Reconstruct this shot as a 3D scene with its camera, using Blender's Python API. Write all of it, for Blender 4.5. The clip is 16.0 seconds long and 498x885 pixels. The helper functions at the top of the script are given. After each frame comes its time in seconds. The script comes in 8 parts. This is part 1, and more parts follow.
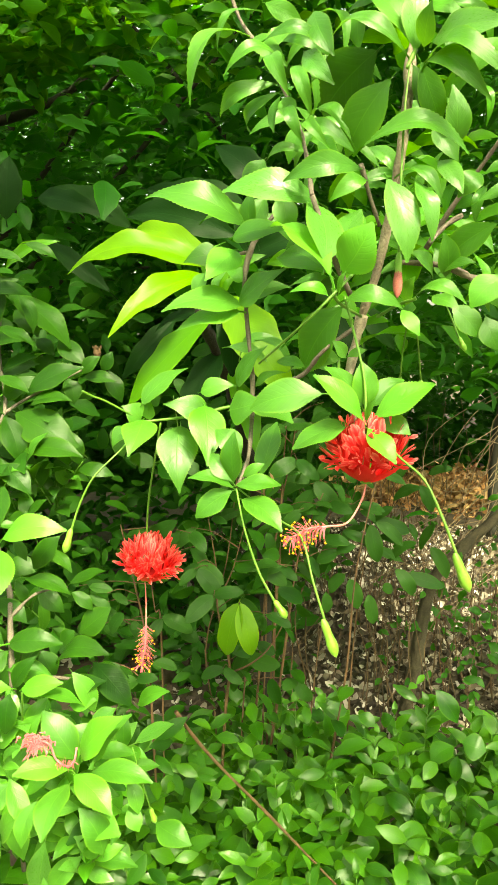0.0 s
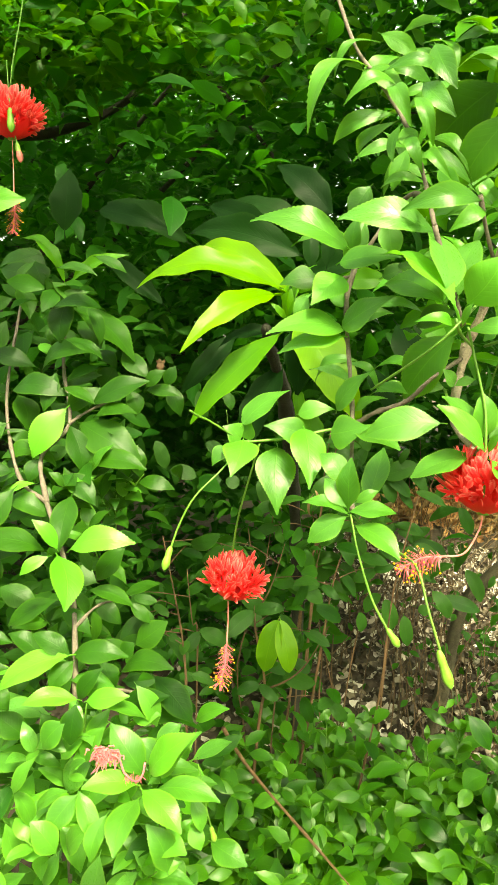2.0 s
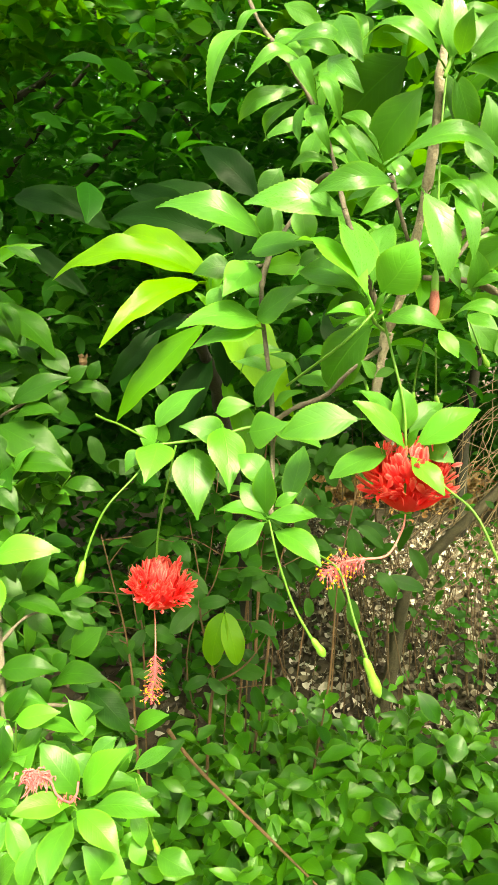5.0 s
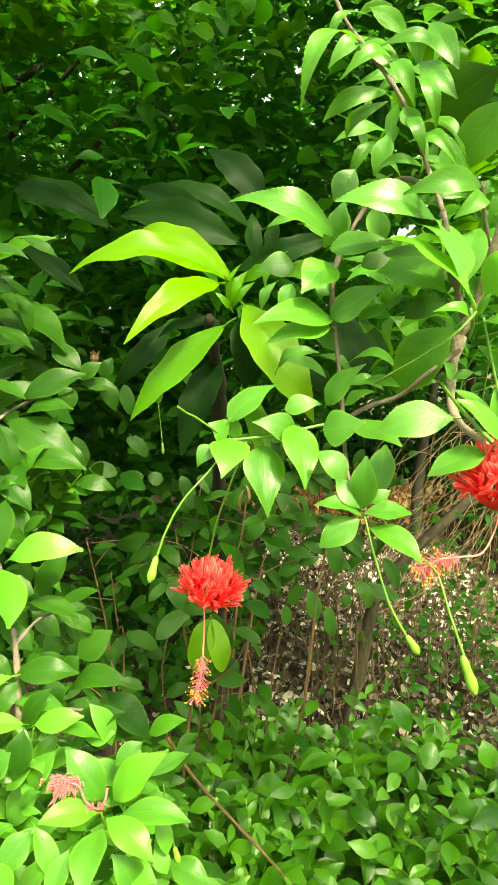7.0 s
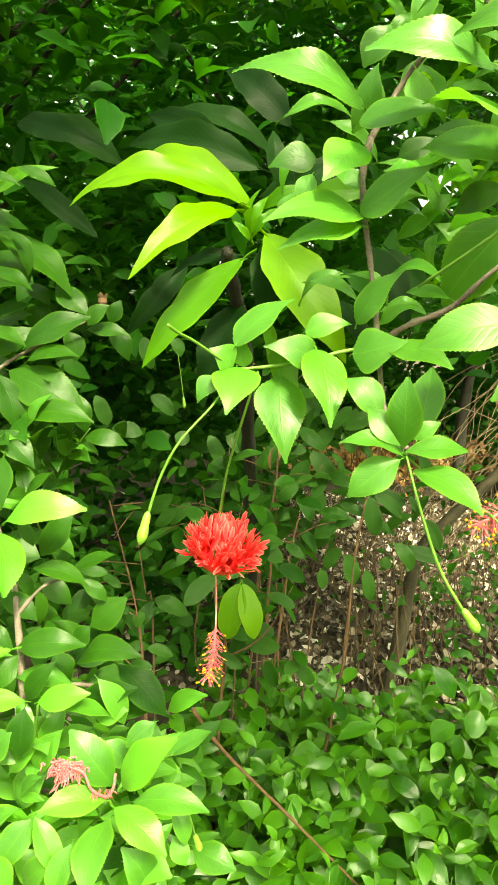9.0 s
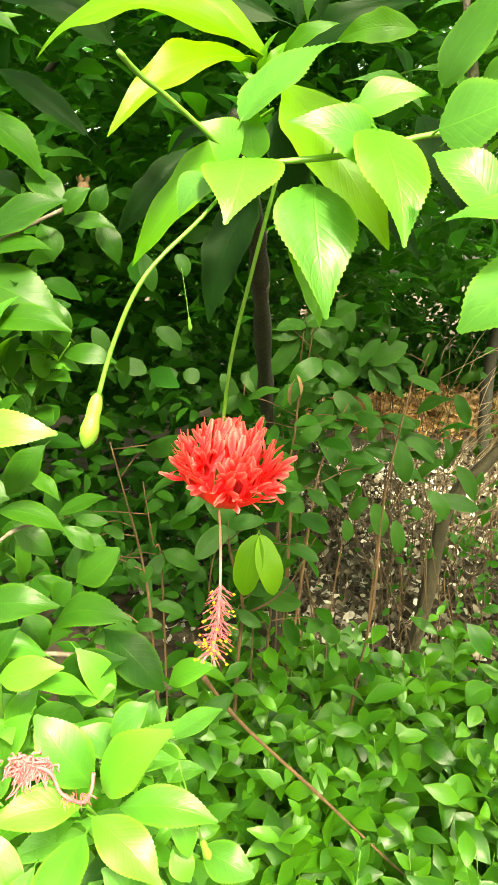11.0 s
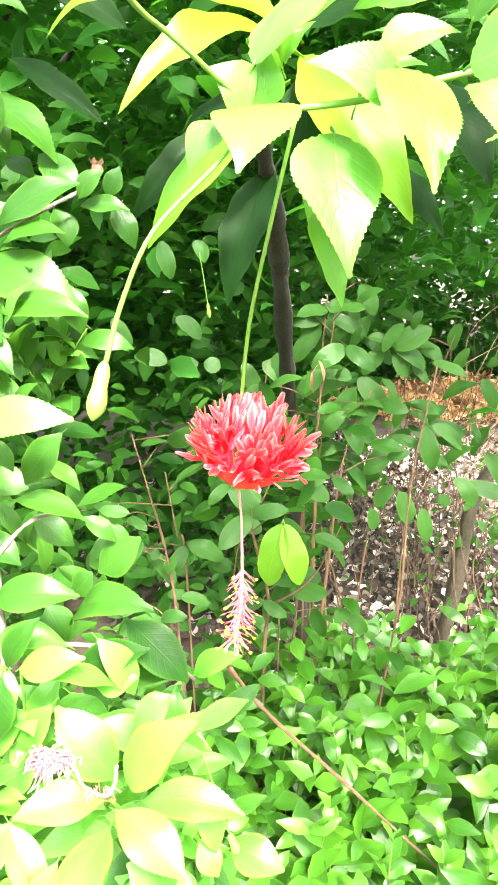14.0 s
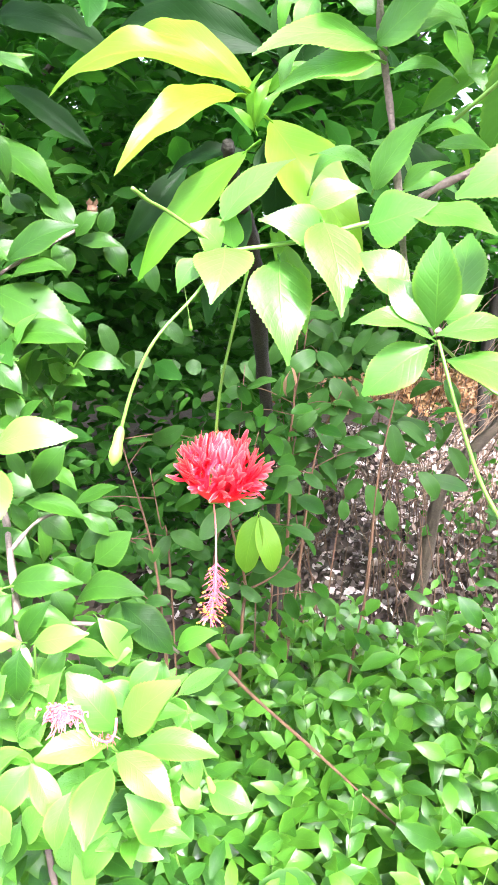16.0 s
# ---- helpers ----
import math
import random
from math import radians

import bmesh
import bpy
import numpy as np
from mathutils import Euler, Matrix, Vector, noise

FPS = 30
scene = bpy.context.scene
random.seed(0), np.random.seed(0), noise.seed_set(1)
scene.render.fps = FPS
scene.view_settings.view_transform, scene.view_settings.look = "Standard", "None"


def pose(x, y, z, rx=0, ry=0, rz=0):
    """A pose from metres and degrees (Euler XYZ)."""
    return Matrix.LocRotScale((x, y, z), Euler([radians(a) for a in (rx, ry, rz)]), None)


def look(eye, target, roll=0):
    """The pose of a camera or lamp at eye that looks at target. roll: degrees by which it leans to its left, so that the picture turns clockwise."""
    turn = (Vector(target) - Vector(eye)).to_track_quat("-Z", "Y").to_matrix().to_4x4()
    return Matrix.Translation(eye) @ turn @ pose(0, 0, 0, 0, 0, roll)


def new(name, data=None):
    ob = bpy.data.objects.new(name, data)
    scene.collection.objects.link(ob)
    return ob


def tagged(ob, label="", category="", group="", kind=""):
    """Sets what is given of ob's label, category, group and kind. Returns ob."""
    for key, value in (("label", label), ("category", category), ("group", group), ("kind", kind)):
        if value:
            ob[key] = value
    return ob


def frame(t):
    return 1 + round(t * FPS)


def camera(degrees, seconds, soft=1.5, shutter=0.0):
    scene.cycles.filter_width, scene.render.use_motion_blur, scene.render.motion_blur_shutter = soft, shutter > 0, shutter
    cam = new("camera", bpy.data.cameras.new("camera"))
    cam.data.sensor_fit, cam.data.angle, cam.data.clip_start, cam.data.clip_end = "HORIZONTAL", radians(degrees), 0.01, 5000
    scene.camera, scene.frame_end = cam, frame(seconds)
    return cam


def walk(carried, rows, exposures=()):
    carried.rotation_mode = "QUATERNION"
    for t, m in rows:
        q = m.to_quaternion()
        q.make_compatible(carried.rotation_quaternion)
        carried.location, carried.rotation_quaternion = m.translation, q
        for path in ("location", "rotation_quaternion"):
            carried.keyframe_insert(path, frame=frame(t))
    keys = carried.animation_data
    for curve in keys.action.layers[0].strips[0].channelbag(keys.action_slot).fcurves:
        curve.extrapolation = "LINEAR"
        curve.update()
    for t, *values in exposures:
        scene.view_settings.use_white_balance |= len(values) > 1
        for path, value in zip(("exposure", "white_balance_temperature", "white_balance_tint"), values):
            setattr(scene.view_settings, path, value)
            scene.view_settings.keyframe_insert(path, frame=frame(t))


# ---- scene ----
cam = camera(40.7, 16.0)
PATH = [
    (0, (0.064, 0.028, 1.486), (-0.036, 2.005, 1.203), 1.1),
    (0.5, (0.053, 0.023, 1.485), (-0.034, 1.998, 1.181), 1.6),
    (1, (0.025, 0.018, 1.493), (-0.105, 1.996, 1.23), 2.4),
    (1.5, (-0.006, 0.023, 1.494), (-0.202, 1.995, 1.224), 2.9),
    (2, (-0.01, 0.022, 1.493), (-0.158, 2.001, 1.243), 3.0),
    (2.5, (0.001, 0.024, 1.497), (-0.089, 2.008, 1.258), 2.8),
    (3, (0.012, 0.032, 1.497), (-0.078, 2.016, 1.265), 2.6),
    (3.5, (0.019, 0.044, 1.493), (-0.1, 2.024, 1.238), 2.7),
    (4, (0.03, 0.048, 1.499), (-0.122, 2.025, 1.234), 3.2),
    (4.2, (0.038, 0.055, 1.505), (-0.099, 2.028, 1.208), 2.4),
    (6.3, (-0.067, 0.06, 1.49), (0.132, 2.032, 1.225), 2.8),
    (6.5, (-0.077, 0.064, 1.488), (0.119, 2.037, 1.227), 3.2),
    (7, (-0.088, 0.064, 1.488), (0.073, 2.041, 1.233), 3.2),
    (7.5, (-0.08, 0.065, 1.486), (0.059, 2.042, 1.217), 3.4),
    (8, (-0.067, 0.067, 1.488), (0.104, 2.045, 1.245), 3.3),
    (8.5, (-0.07, 0.088, 1.48), (0.032, 2.069, 1.227), 2.6),
    (9, (-0.062, 0.162, 1.452), (-0.009, 2.128, 1.09), 1.7),
    (9.5, (-0.058, 0.244, 1.413), (-0.014, 2.207, 1.033), 2.4),
    (10, (-0.059, 0.288, 1.391), (-0.067, 2.236, 0.941), 1.7),
    (10.2, (-0.06, 0.294, 1.389), (-0.063, 2.241, 0.931), 1.6),
    (12.3, (-0.049, 0.357, 1.353), (-0.091, 2.286, 0.826), -0.8),
    (12.5, (-0.049, 0.354, 1.355), (-0.106, 2.289, 0.849), -0.8),
    (13, (-0.052, 0.353, 1.358), (-0.113, 2.29, 0.864), -0.7),
    (13.5, (-0.055, 0.348, 1.361), (-0.119, 2.284, 0.867), -0.5),
    (14, (-0.055, 0.339, 1.362), (-0.12, 2.272, 0.854), -0.7),
    (14.5, (-0.053, 0.322, 1.368), (-0.133, 2.256, 0.865), -1.0),
    (15, (-0.053, 0.299, 1.377), (-0.151, 2.231, 0.868), -1.3),
    (15.5, (-0.052, 0.26, 1.403), (-0.11, 2.178, 0.84), -0.5),
    (16, (-0.045, 0.234, 1.418), (-0.054, 2.157, 0.87), -0.1),
]
EXPOSURES = [
    (0.0, 1.58, 9300, -7), (8.0, 1.58, 9300, -7), (10.0, 1.75, 9300, -4), (12.3, 2.04, 7800, 6), (12.6, 1.93, 7200, 16), (13.0, 1.78, 5750, 52),
    (13.5, 2.75, 5800, 40), (14.0, 3.05, 6550, 24), (14.5, 3.12, 6800, 18), (15.0, 3.12, 6800, 19), (15.6, 3.07, 6200, 28), (16.0, 2.58, 5900, 39),
]
walk(cam, [(t, look(eye, target, roll)) for t, eye, target, roll in PATH], EXPOSURES)

# ---- daylight ----
SUN_TURN, SUN_HIGH = 158.0, 50.0
world = bpy.data.worlds.new("world")
scene.world = world
world.use_nodes = True
sky = world.node_tree.nodes.new("ShaderNodeTexSky")
sky.sky_type, sky.sun_disc = "NISHITA", False
sky.sun_elevation, sky.sun_rotation = radians(SUN_HIGH), radians(SUN_TURN)
sky.dust_density = 6.0
haze = world.node_tree.nodes.new("ShaderNodeHueSaturation")
haze.inputs["Saturation"].default_value = 0.45
world.node_tree.links.new(sky.outputs["Color"], haze.inputs["Color"])
world.node_tree.links.new(haze.outputs["Color"], world.node_tree.nodes["Background"].inputs["Color"])
world.node_tree.nodes["Background"].inputs["Strength"].default_value = 0.23
sun_data = bpy.data.lights.new("sun", "SUN")
sun_data.energy, sun_data.angle, sun_data.color = 4.3, radians(7.0), (1.0, 0.95, 0.86)
sun = new("sun", sun_data)
way = Vector((math.sin(radians(SUN_TURN)) * math.cos(radians(SUN_HIGH)), math.cos(radians(SUN_TURN)) * math.cos(radians(SUN_HIGH)), math.sin(radians(SUN_HIGH))))
sun.matrix_world = look(way * 20, (0, 0, 0))


# ---- materials ----
class Nodes:
    """Small helper to wire one node material."""

    def __init__(self, name):
        self.mat = bpy.data.materials.new(name)
        self.mat.use_nodes = True
        self.tree = self.mat.node_tree
        self.bsdf = self.tree.nodes["Principled BSDF"]
        self.out = self.tree.nodes["Material Output"]

    def add(self, kind, **inputs):
        node = self.tree.nodes.new(kind)
        for key, value in inputs.items():
            self.put(node, key.replace("_", " "), value)
        return node

    def put(self, node, key, value):
        sock = node.inputs[int(key)] if key.isdigit() else node.inputs[key]
        if isinstance(value, bpy.types.NodeSocket):
            self.tree.links.new(value, sock)
        else:
            sock.default_value = value

    def math(self, op, a, b=0.0, c=0.0):
        node = self.tree.nodes.new("ShaderNodeMath")
        node.operation = op
        for i, v in enumerate((a, b, c)):
            self.put(node, str(i), v)
        return node.outputs[0]

    def mix(self, factor, a, b, blend="MIX"):
        node = self.tree.nodes.new("ShaderNodeMix")
        node.data_type, node.blend_type = "RGBA", blend
        for key, v in ((0, factor), (6, a), (7, b)):
            self.put(node, str(key), v)
        return node.outputs[2]

    def ramp(self, factor, *stops):
        node = self.tree.nodes.new("ShaderNodeValToRGB")
        while len(node.color_ramp.elements) < len(stops):
            node.color_ramp.elements.new(0.5)
        for el, (at, color) in zip(node.color_ramp.elements, stops):
            el.position, el.color = at, color
        self.put(node, "Fac", factor)
        return node.outputs["Color"]

    def noise(self, scale, detail=3.0, vector=None, rough=0.55):
        node = self.add("ShaderNodeTexNoise", Scale=scale, Detail=detail, Roughness=rough)
        if vector is not None:
            self.put(node, "Vector", vector)
        return node.outputs["Fac"]

    def bump(self, height, strength, distance=0.002):
        node = self.add("ShaderNodeBump", Strength=strength, Distance=distance, Height=height)
        self.put(self.bsdf, "Normal", node.outputs["Normal"])
        return node.outputs["Normal"]


def rgb(r, g, b):
    return (r, g, b, 1.0)


def leaf_material(name, low, high, glow, rough=0.38, veins=9.0, vein_gain=0.17, through_part=0.36, islands=False, relief=0.16, gloss=0.3):
    """Leaf skin: midrib and side veins by the leaf's own layout, mottling, gloss and light that comes through."""
    n = Nodes(name)
    if islands:
        rand = n.add("ShaderNodeNewGeometry").outputs["Random Per Island"]
    else:
        rand = n.add("ShaderNodeObjectInfo").outputs["Random"]
    uv = n.add("ShaderNodeTexCoord").outputs["UV"]
    sep = n.add("ShaderNodeSeparateXYZ", Vector=uv)
    across = n.math("ABSOLUTE", n.math("SUBTRACT", sep.outputs["X"], 0.5))
    rib = n.math("SUBTRACT", 1.0, n.math("MULTIPLY", across, 46.0))
    rib = n.math("MAXIMUM", rib, 0.0)
    lateral = n.math("SINE", n.math("MULTIPLY", n.math("SUBTRACT", sep.outputs["Y"], n.math("MULTIPLY", across, 0.55)), veins * 6.2832))
    lateral = n.math("POWER", n.math("MULTIPLY_ADD", lateral, 0.5, 0.5), 9.0)
    place = n.add("ShaderNodeTexCoord").outputs["Object"] if islands else uv
    shift = n.add("ShaderNodeVectorMath", **{"0": place, "1": (0, 0, 0)})
    n.tree.links.new(rand, shift.inputs[1])
    blotch = n.noise(9.0 if islands else 3.5, 4.0, shift.outputs[0])
    fine = n.noise(60.0 if islands else 26.0, 2.0, shift.outputs[0])
    tone = n.math("MULTIPLY_ADD", n.math("SUBTRACT", blotch, 0.5), 1.1, rand)
    color = n.ramp(tone, (0.0, rgb(*low)), (1.0, rgb(*high)))
    color = n.mix(n.math("MULTIPLY", n.math("MAXIMUM", rib, n.math("MULTIPLY", lateral, 0.22)), vein_gain), color, rgb(glow[0] * 1.3, glow[1] * 1.25, glow[2] * 2.2))
    rim = n.math("MULTIPLY", n.math("MAXIMUM", n.math("SUBTRACT", n.math("MULTIPLY", across, 2.0), 0.82), 0.0), 2.2)
    color = n.mix(rim, color, rgb(glow[0], glow[1] * 0.8, glow[2]))
    color = n.mix(n.math("MULTIPLY", n.math("GREATER_THAN", fine, 0.72), 0.16), color, rgb(0.10, 0.09, 0.02))
    n.put(n.bsdf, "Base Color", color)
    n.put(n.bsdf, "Roughness", n.math("MULTIPLY_ADD", fine, 0.25, rough - 0.1))
    n.put(n.bsdf, "Specular IOR Level", gloss)
    height = n.math("ADD", n.math("MULTIPLY", n.math("MAXIMUM", rib, n.math("MULTIPLY", lateral, 0.30)), -1.0), n.math("MULTIPLY", blotch, 2.6))
    normal = n.bump(height, relief, 0.0015)
    trans = n.add("ShaderNodeBsdfTranslucent", Color=n.mix(0.35, rgb(*glow), color), Normal=normal)
    mix = n.add("ShaderNodeMixShader", Fac=through_part)
    n.tree.links.new(n.bsdf.outputs[0], mix.inputs[1])
    n.tree.links.new(trans.outputs[0], mix.inputs[2])
    n.tree.links.new(mix.outputs[0], n.out.inputs["Surface"])
    return n.mat


def plain_material(name, low, high, scale, rough, relief=0.4, distance=0.002):
    n = Nodes(name)
    where = n.add("ShaderNodeTexCoord").outputs["Object"]
    big, small = n.noise(scale, 4.0, where), n.noise(scale * 9.0, 4.0, where)
    tone = n.math("MULTIPLY_ADD", small, 0.5, n.math("MULTIPLY", big, 0.6))
    n.put(n.bsdf, "Base Color", n.ramp(tone, (0.3, rgb(*low)), (0.8, rgb(*high))))
    n.put(n.bsdf, "Roughness", rough)
    n.bump(n.math("ADD", big, n.math("MULTIPLY", small, 0.5)), relief, distance)
    return n.mat


def petal_material():
    n = Nodes("petal")
    uv = n.add("ShaderNodeTexCoord").outputs["UV"]
    sep = n.add("ShaderNodeSeparateXYZ", Vector=uv)
    across = n.math("MULTIPLY", n.math("ABSOLUTE", n.math("SUBTRACT", sep.outputs["X"], 0.5)), 2.0)
    stripe = n.noise(14.0, 3.0, n.add("ShaderNodeVectorMath", **{"0": uv, "1": (0, 0, 0)}).outputs[0])
    # paler towards tip and rim: the petals' pink highlights are put into the colour
    edge = n.math("MULTIPLY", n.math("MULTIPLY_ADD", across, 0.6, 0.4), n.math("POWER", sep.outputs["Y"], 1.6))
    tone = n.math("MULTIPLY_ADD", n.math("SUBTRACT", stripe, 0.5), 0.5, n.math("MULTIPLY", edge, 0.9))
    color = n.ramp(tone, (0.0, rgb(0.78, 0.010, 0.024)), (0.32, rgb(0.83, 0.038, 0.052)), (0.85, rgb(0.90, 0.28, 0.24)))
    n.put(n.bsdf, "Base Color", color)
    n.put(n.bsdf, "Roughness", 0.5)
    n.bump(stripe, 0.3, 0.001)
    trans = n.add("ShaderNodeBsdfTranslucent", Color=color)
    mix = n.add("ShaderNodeMixShader", Fac=0.35)
    n.tree.links.new(n.bsdf.outputs[0], mix.inputs[1])
    n.tree.links.new(trans.outputs[0], mix.inputs[2])
    n.tree.links.new(mix.outputs[0], n.out.inputs["Surface"])
    return n.mat


def chips_material(name, *colors):
    n = Nodes(name)
    rand = n.add("ShaderNodeNewGeometry").outputs["Random Per Island"]
    where = n.add("ShaderNodeTexCoord").outputs["Object"]
    color = n.ramp(rand, *[(i / (len(colors) - 1), rgb(*c)) for i, c in enumerate(colors)])
    n.put(n.bsdf, "Base Color", n.mix(n.math("MULTIPLY", n.noise(40.0, 3.0, where), 0.5), color, rgb(0.05, 0.04, 0.03)))
    n.put(n.bsdf, "Roughness", 0.8)
    n.bump(n.noise(120.0, 3.0, where), 0.4, 0.002)
    return n.mat


leaf_skins = {
    ("hib", "mid"): leaf_material("hibiscus_leaf", (0.037, 0.160, 0.016), (0.076, 0.270, 0.028), (0.20, 0.54, 0.026), gloss=0.5),
    # left shrub's darker copy of the hibiscus leaf, with its shade coloured in
    ("hib", "deep"): leaf_material("shaded_hibiscus_leaf", (0.010, 0.060, 0.005), (0.027, 0.110, 0.008), (0.09, 0.29, 0.011), rough=0.38, gloss=0.26),
    ("hib", "bright"): leaf_material("young_hibiscus_leaf", (0.062, 0.285, 0.020), (0.098, 0.370, 0.032), (0.21, 0.60, 0.030), gloss=0.5),
    ("hib", "pale"): leaf_material("glossy_hibiscus_leaf", (0.064, 0.240, 0.034), (0.112, 0.340, 0.056), (0.23, 0.56, 0.040), rough=0.28, gloss=0.6),
    ("hib", "dark"): leaf_material("dark_hibiscus_leaf", (0.016, 0.080, 0.006), (0.030, 0.115, 0.008), (0.09, 0.28, 0.01), rough=0.42, through_part=0.25),
    ("mango", "bright"): leaf_material("young_mango_leaf", (0.094, 0.275, 0.006), (0.132, 0.335, 0.009), (0.25, 0.54, 0.010), veins=16.0, vein_gain=0.2),
    ("mango", "mid"): leaf_material("mango_leaf", (0.046, 0.200, 0.008), (0.072, 0.255, 0.010), (0.19, 0.50, 0.01), veins=16.0),
    # old mango leaves near black: the canopy's shade on them is in the colour
    ("mango", "dark"): leaf_material("old_shaded_mango_leaf", (0.004, 0.024, 0.004), (0.009, 0.040, 0.006), (0.02, 0.08, 0.010), rough=0.42, gloss=0.07, veins=16.0, through_part=0.15),
    ("cover", "mid"): leaf_material("cover_leaf", (0.016, 0.100, 0.009), (0.056, 0.220, 0.015), (0.14, 0.42, 0.012), rough=0.30, veins=7.0, gloss=0.5),
    ("cover", "bright"): leaf_material("young_cover_leaf", (0.044, 0.185, 0.010), (0.085, 0.275, 0.016), (0.18, 0.44, 0.01), rough=0.30, veins=7.0, gloss=0.5),
    ("guava", "dry"): leaf_material("dry_leaf", (0.13, 0.07, 0.03), (0.26, 0.16, 0.08), (0.16, 0.09, 0.04), rough=0.7, through_part=0.1),
    ("guava", "mid"): leaf_material("guava_leaf", (0.017, 0.082, 0.010), (0.036, 0.128, 0.018), (0.09, 0.26, 0.02), rough=0.42, veins=12.0, relief=0.22, gloss=0.2),
    ("guava", "bright"): leaf_material("young_guava_leaf", (0.090, 0.260, 0.012), (0.130, 0.320, 0.018), (0.26, 0.50, 0.015), rough=0.42, veins=12.0, relief=0.3),
}
cover_skin = leaf_material("ground_cover_leaf", (0.013, 0.082, 0.008), (0.046, 0.190, 0.014), (0.13, 0.40, 0.012), rough=0.32, islands=True, veins=7.0, gloss=0.45)
young_cover_skin = leaf_material("young_ground_cover_leaf", (0.024, 0.122, 0.009), (0.066, 0.240, 0.015), (0.17, 0.44, 0.012), rough=0.32, islands=True, veins=7.0, gloss=0.4)
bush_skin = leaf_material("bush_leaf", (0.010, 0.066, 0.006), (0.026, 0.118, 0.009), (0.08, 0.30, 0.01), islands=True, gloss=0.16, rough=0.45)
crown_skin = leaf_material("tree_leaf", (0.009, 0.072, 0.008), (0.024, 0.130, 0.013), (0.07, 0.38, 0.014), islands=True, through_part=0.45, gloss=0.14, rough=0.45)
# lighter leaf green; on the old tree's crown it stands for sunlight
light_skin = leaf_material("brightened_leaf", (0.026, 0.145, 0.009), (0.062, 0.240, 0.015), (0.18, 0.50, 0.012), islands=True, through_part=0.42, gloss=0.2)
far_skin = leaf_material("far_leaf", (0.011, 0.070, 0.007), (0.024, 0.112, 0.011), (0.05, 0.26, 0.010), islands=True, gloss=0.14, rough=0.45)
pale_bark = plain_material("pale_bark", (0.13, 0.100, 0.070), (0.44, 0.37, 0.28), 60.0, 0.85, 0.9, 0.003)
bark = plain_material("bark", (0.050, 0.041, 0.032), (0.21, 0.175, 0.135), 60.0, 0.85, 0.8, 0.002)
# near-black bark: shade on sapling stem and background trunks is put into the colour
shaded_bark = plain_material("shaded_bark", (0.009, 0.010, 0.006), (0.030, 0.030, 0.018), 22.0, 0.9, 0.9, 0.006)
cane_bark = plain_material("cane_bark", (0.055, 0.030, 0.014), (0.19, 0.108, 0.050), 30.0, 0.8, 0.6, 0.002)
greenstem = plain_material("green_stem", (0.055, 0.17, 0.015), (0.13, 0.30, 0.035), 40.0, 0.5, 0.2, 0.0006)
bud_skin = plain_material("bud_skin", (0.085, 0.25, 0.02), (0.19, 0.40, 0.05), 60.0, 0.45, 0.2, 0.0006)
red_bud_skin = plain_material("red_bud_skin", (0.20, 0.02, 0.025), (0.58, 0.20, 0.16), 110.0, 0.6, 0.4, 0.0006)
petal_skin = petal_material()
style_skin = plain_material("style_skin", (0.60, 0.12, 0.11), (0.76, 0.28, 0.25), 80.0, 0.5, 0.1, 0.0004)
filament_skin = plain_material("filament_skin", (0.44, 0.05, 0.08), (0.66, 0.16, 0.19), 90.0, 0.5, 0.1, 0.0004)
anther_skin = plain_material("anther_skin", (0.62, 0.26, 0.01), (0.84, 0.52, 0.02), 90.0, 0.7, 0.2, 0.0004)
withered_skin = plain_material("withered_skin", (0.28, 0.04, 0.06), (0.55, 0.20, 0.20), 70.0, 0.7, 0.5, 0.001)
soil = plain_material("soil", (0.026, 0.020, 0.012), (0.10, 0.074, 0.048), 3.0, 0.95, 0.9, 0.02)
litter_skin = chips_material("litter", (0.018, 0.014, 0.008), (0.035, 0.027, 0.016), (0.06, 0.046, 0.028), (0.10, 0.078, 0.050), (0.20, 0.165, 0.11), (0.46, 0.42, 0.34), (0.74, 0.71, 0.62))
rust_skin = chips_material("rust_litter", (0.30, 0.13, 0.04), (0.48, 0.24, 0.08), (0.60, 0.36, 0.14), (0.40, 0.28, 0.16))
vine_skin = plain_material("dry_vine", (0.11, 0.08, 0.045), (0.36, 0.27, 0.16), 30.0, 0.85, 0.5, 0.002)
# leaning trunk's bark, its colour lowered to stand for the shade around it
trunk_bark = plain_material("trunk_bark", (0.020, 0.019, 0.009), (0.085, 0.072, 0.038), 24.0, 0.9, 1.0, 0.008)
dry_skin = plain_material("dry_stem", (0.040, 0.028, 0.013), (0.15, 0.096, 0.045), 40.0, 0.85, 0.5, 0.002)


# ---- builders ----
def mesh_object(name, verts, faces, material, parent=None, label="", smooth=True, uvs=None):
    me = bpy.data.meshes.new(name)
    me.from_pydata(verts, [], faces)
    if uvs is not None:
        layer = me.uv_layers.new(name="UVMap")
        idx = np.empty(len(me.loops), dtype=np.int32)
        me.loops.foreach_get("vertex_index", idx)
        layer.data.foreach_set("uv", np.asarray(uvs, dtype=np.float32)[idx].ravel())
    if smooth:
        me.polygons.foreach_set("use_smooth", [True] * len(me.polygons))
    me.materials.append(material)
    ob = new(name, me)
    if parent is not None:
        ob.parent = parent
    if label:
        tagged(ob, label)
    return ob


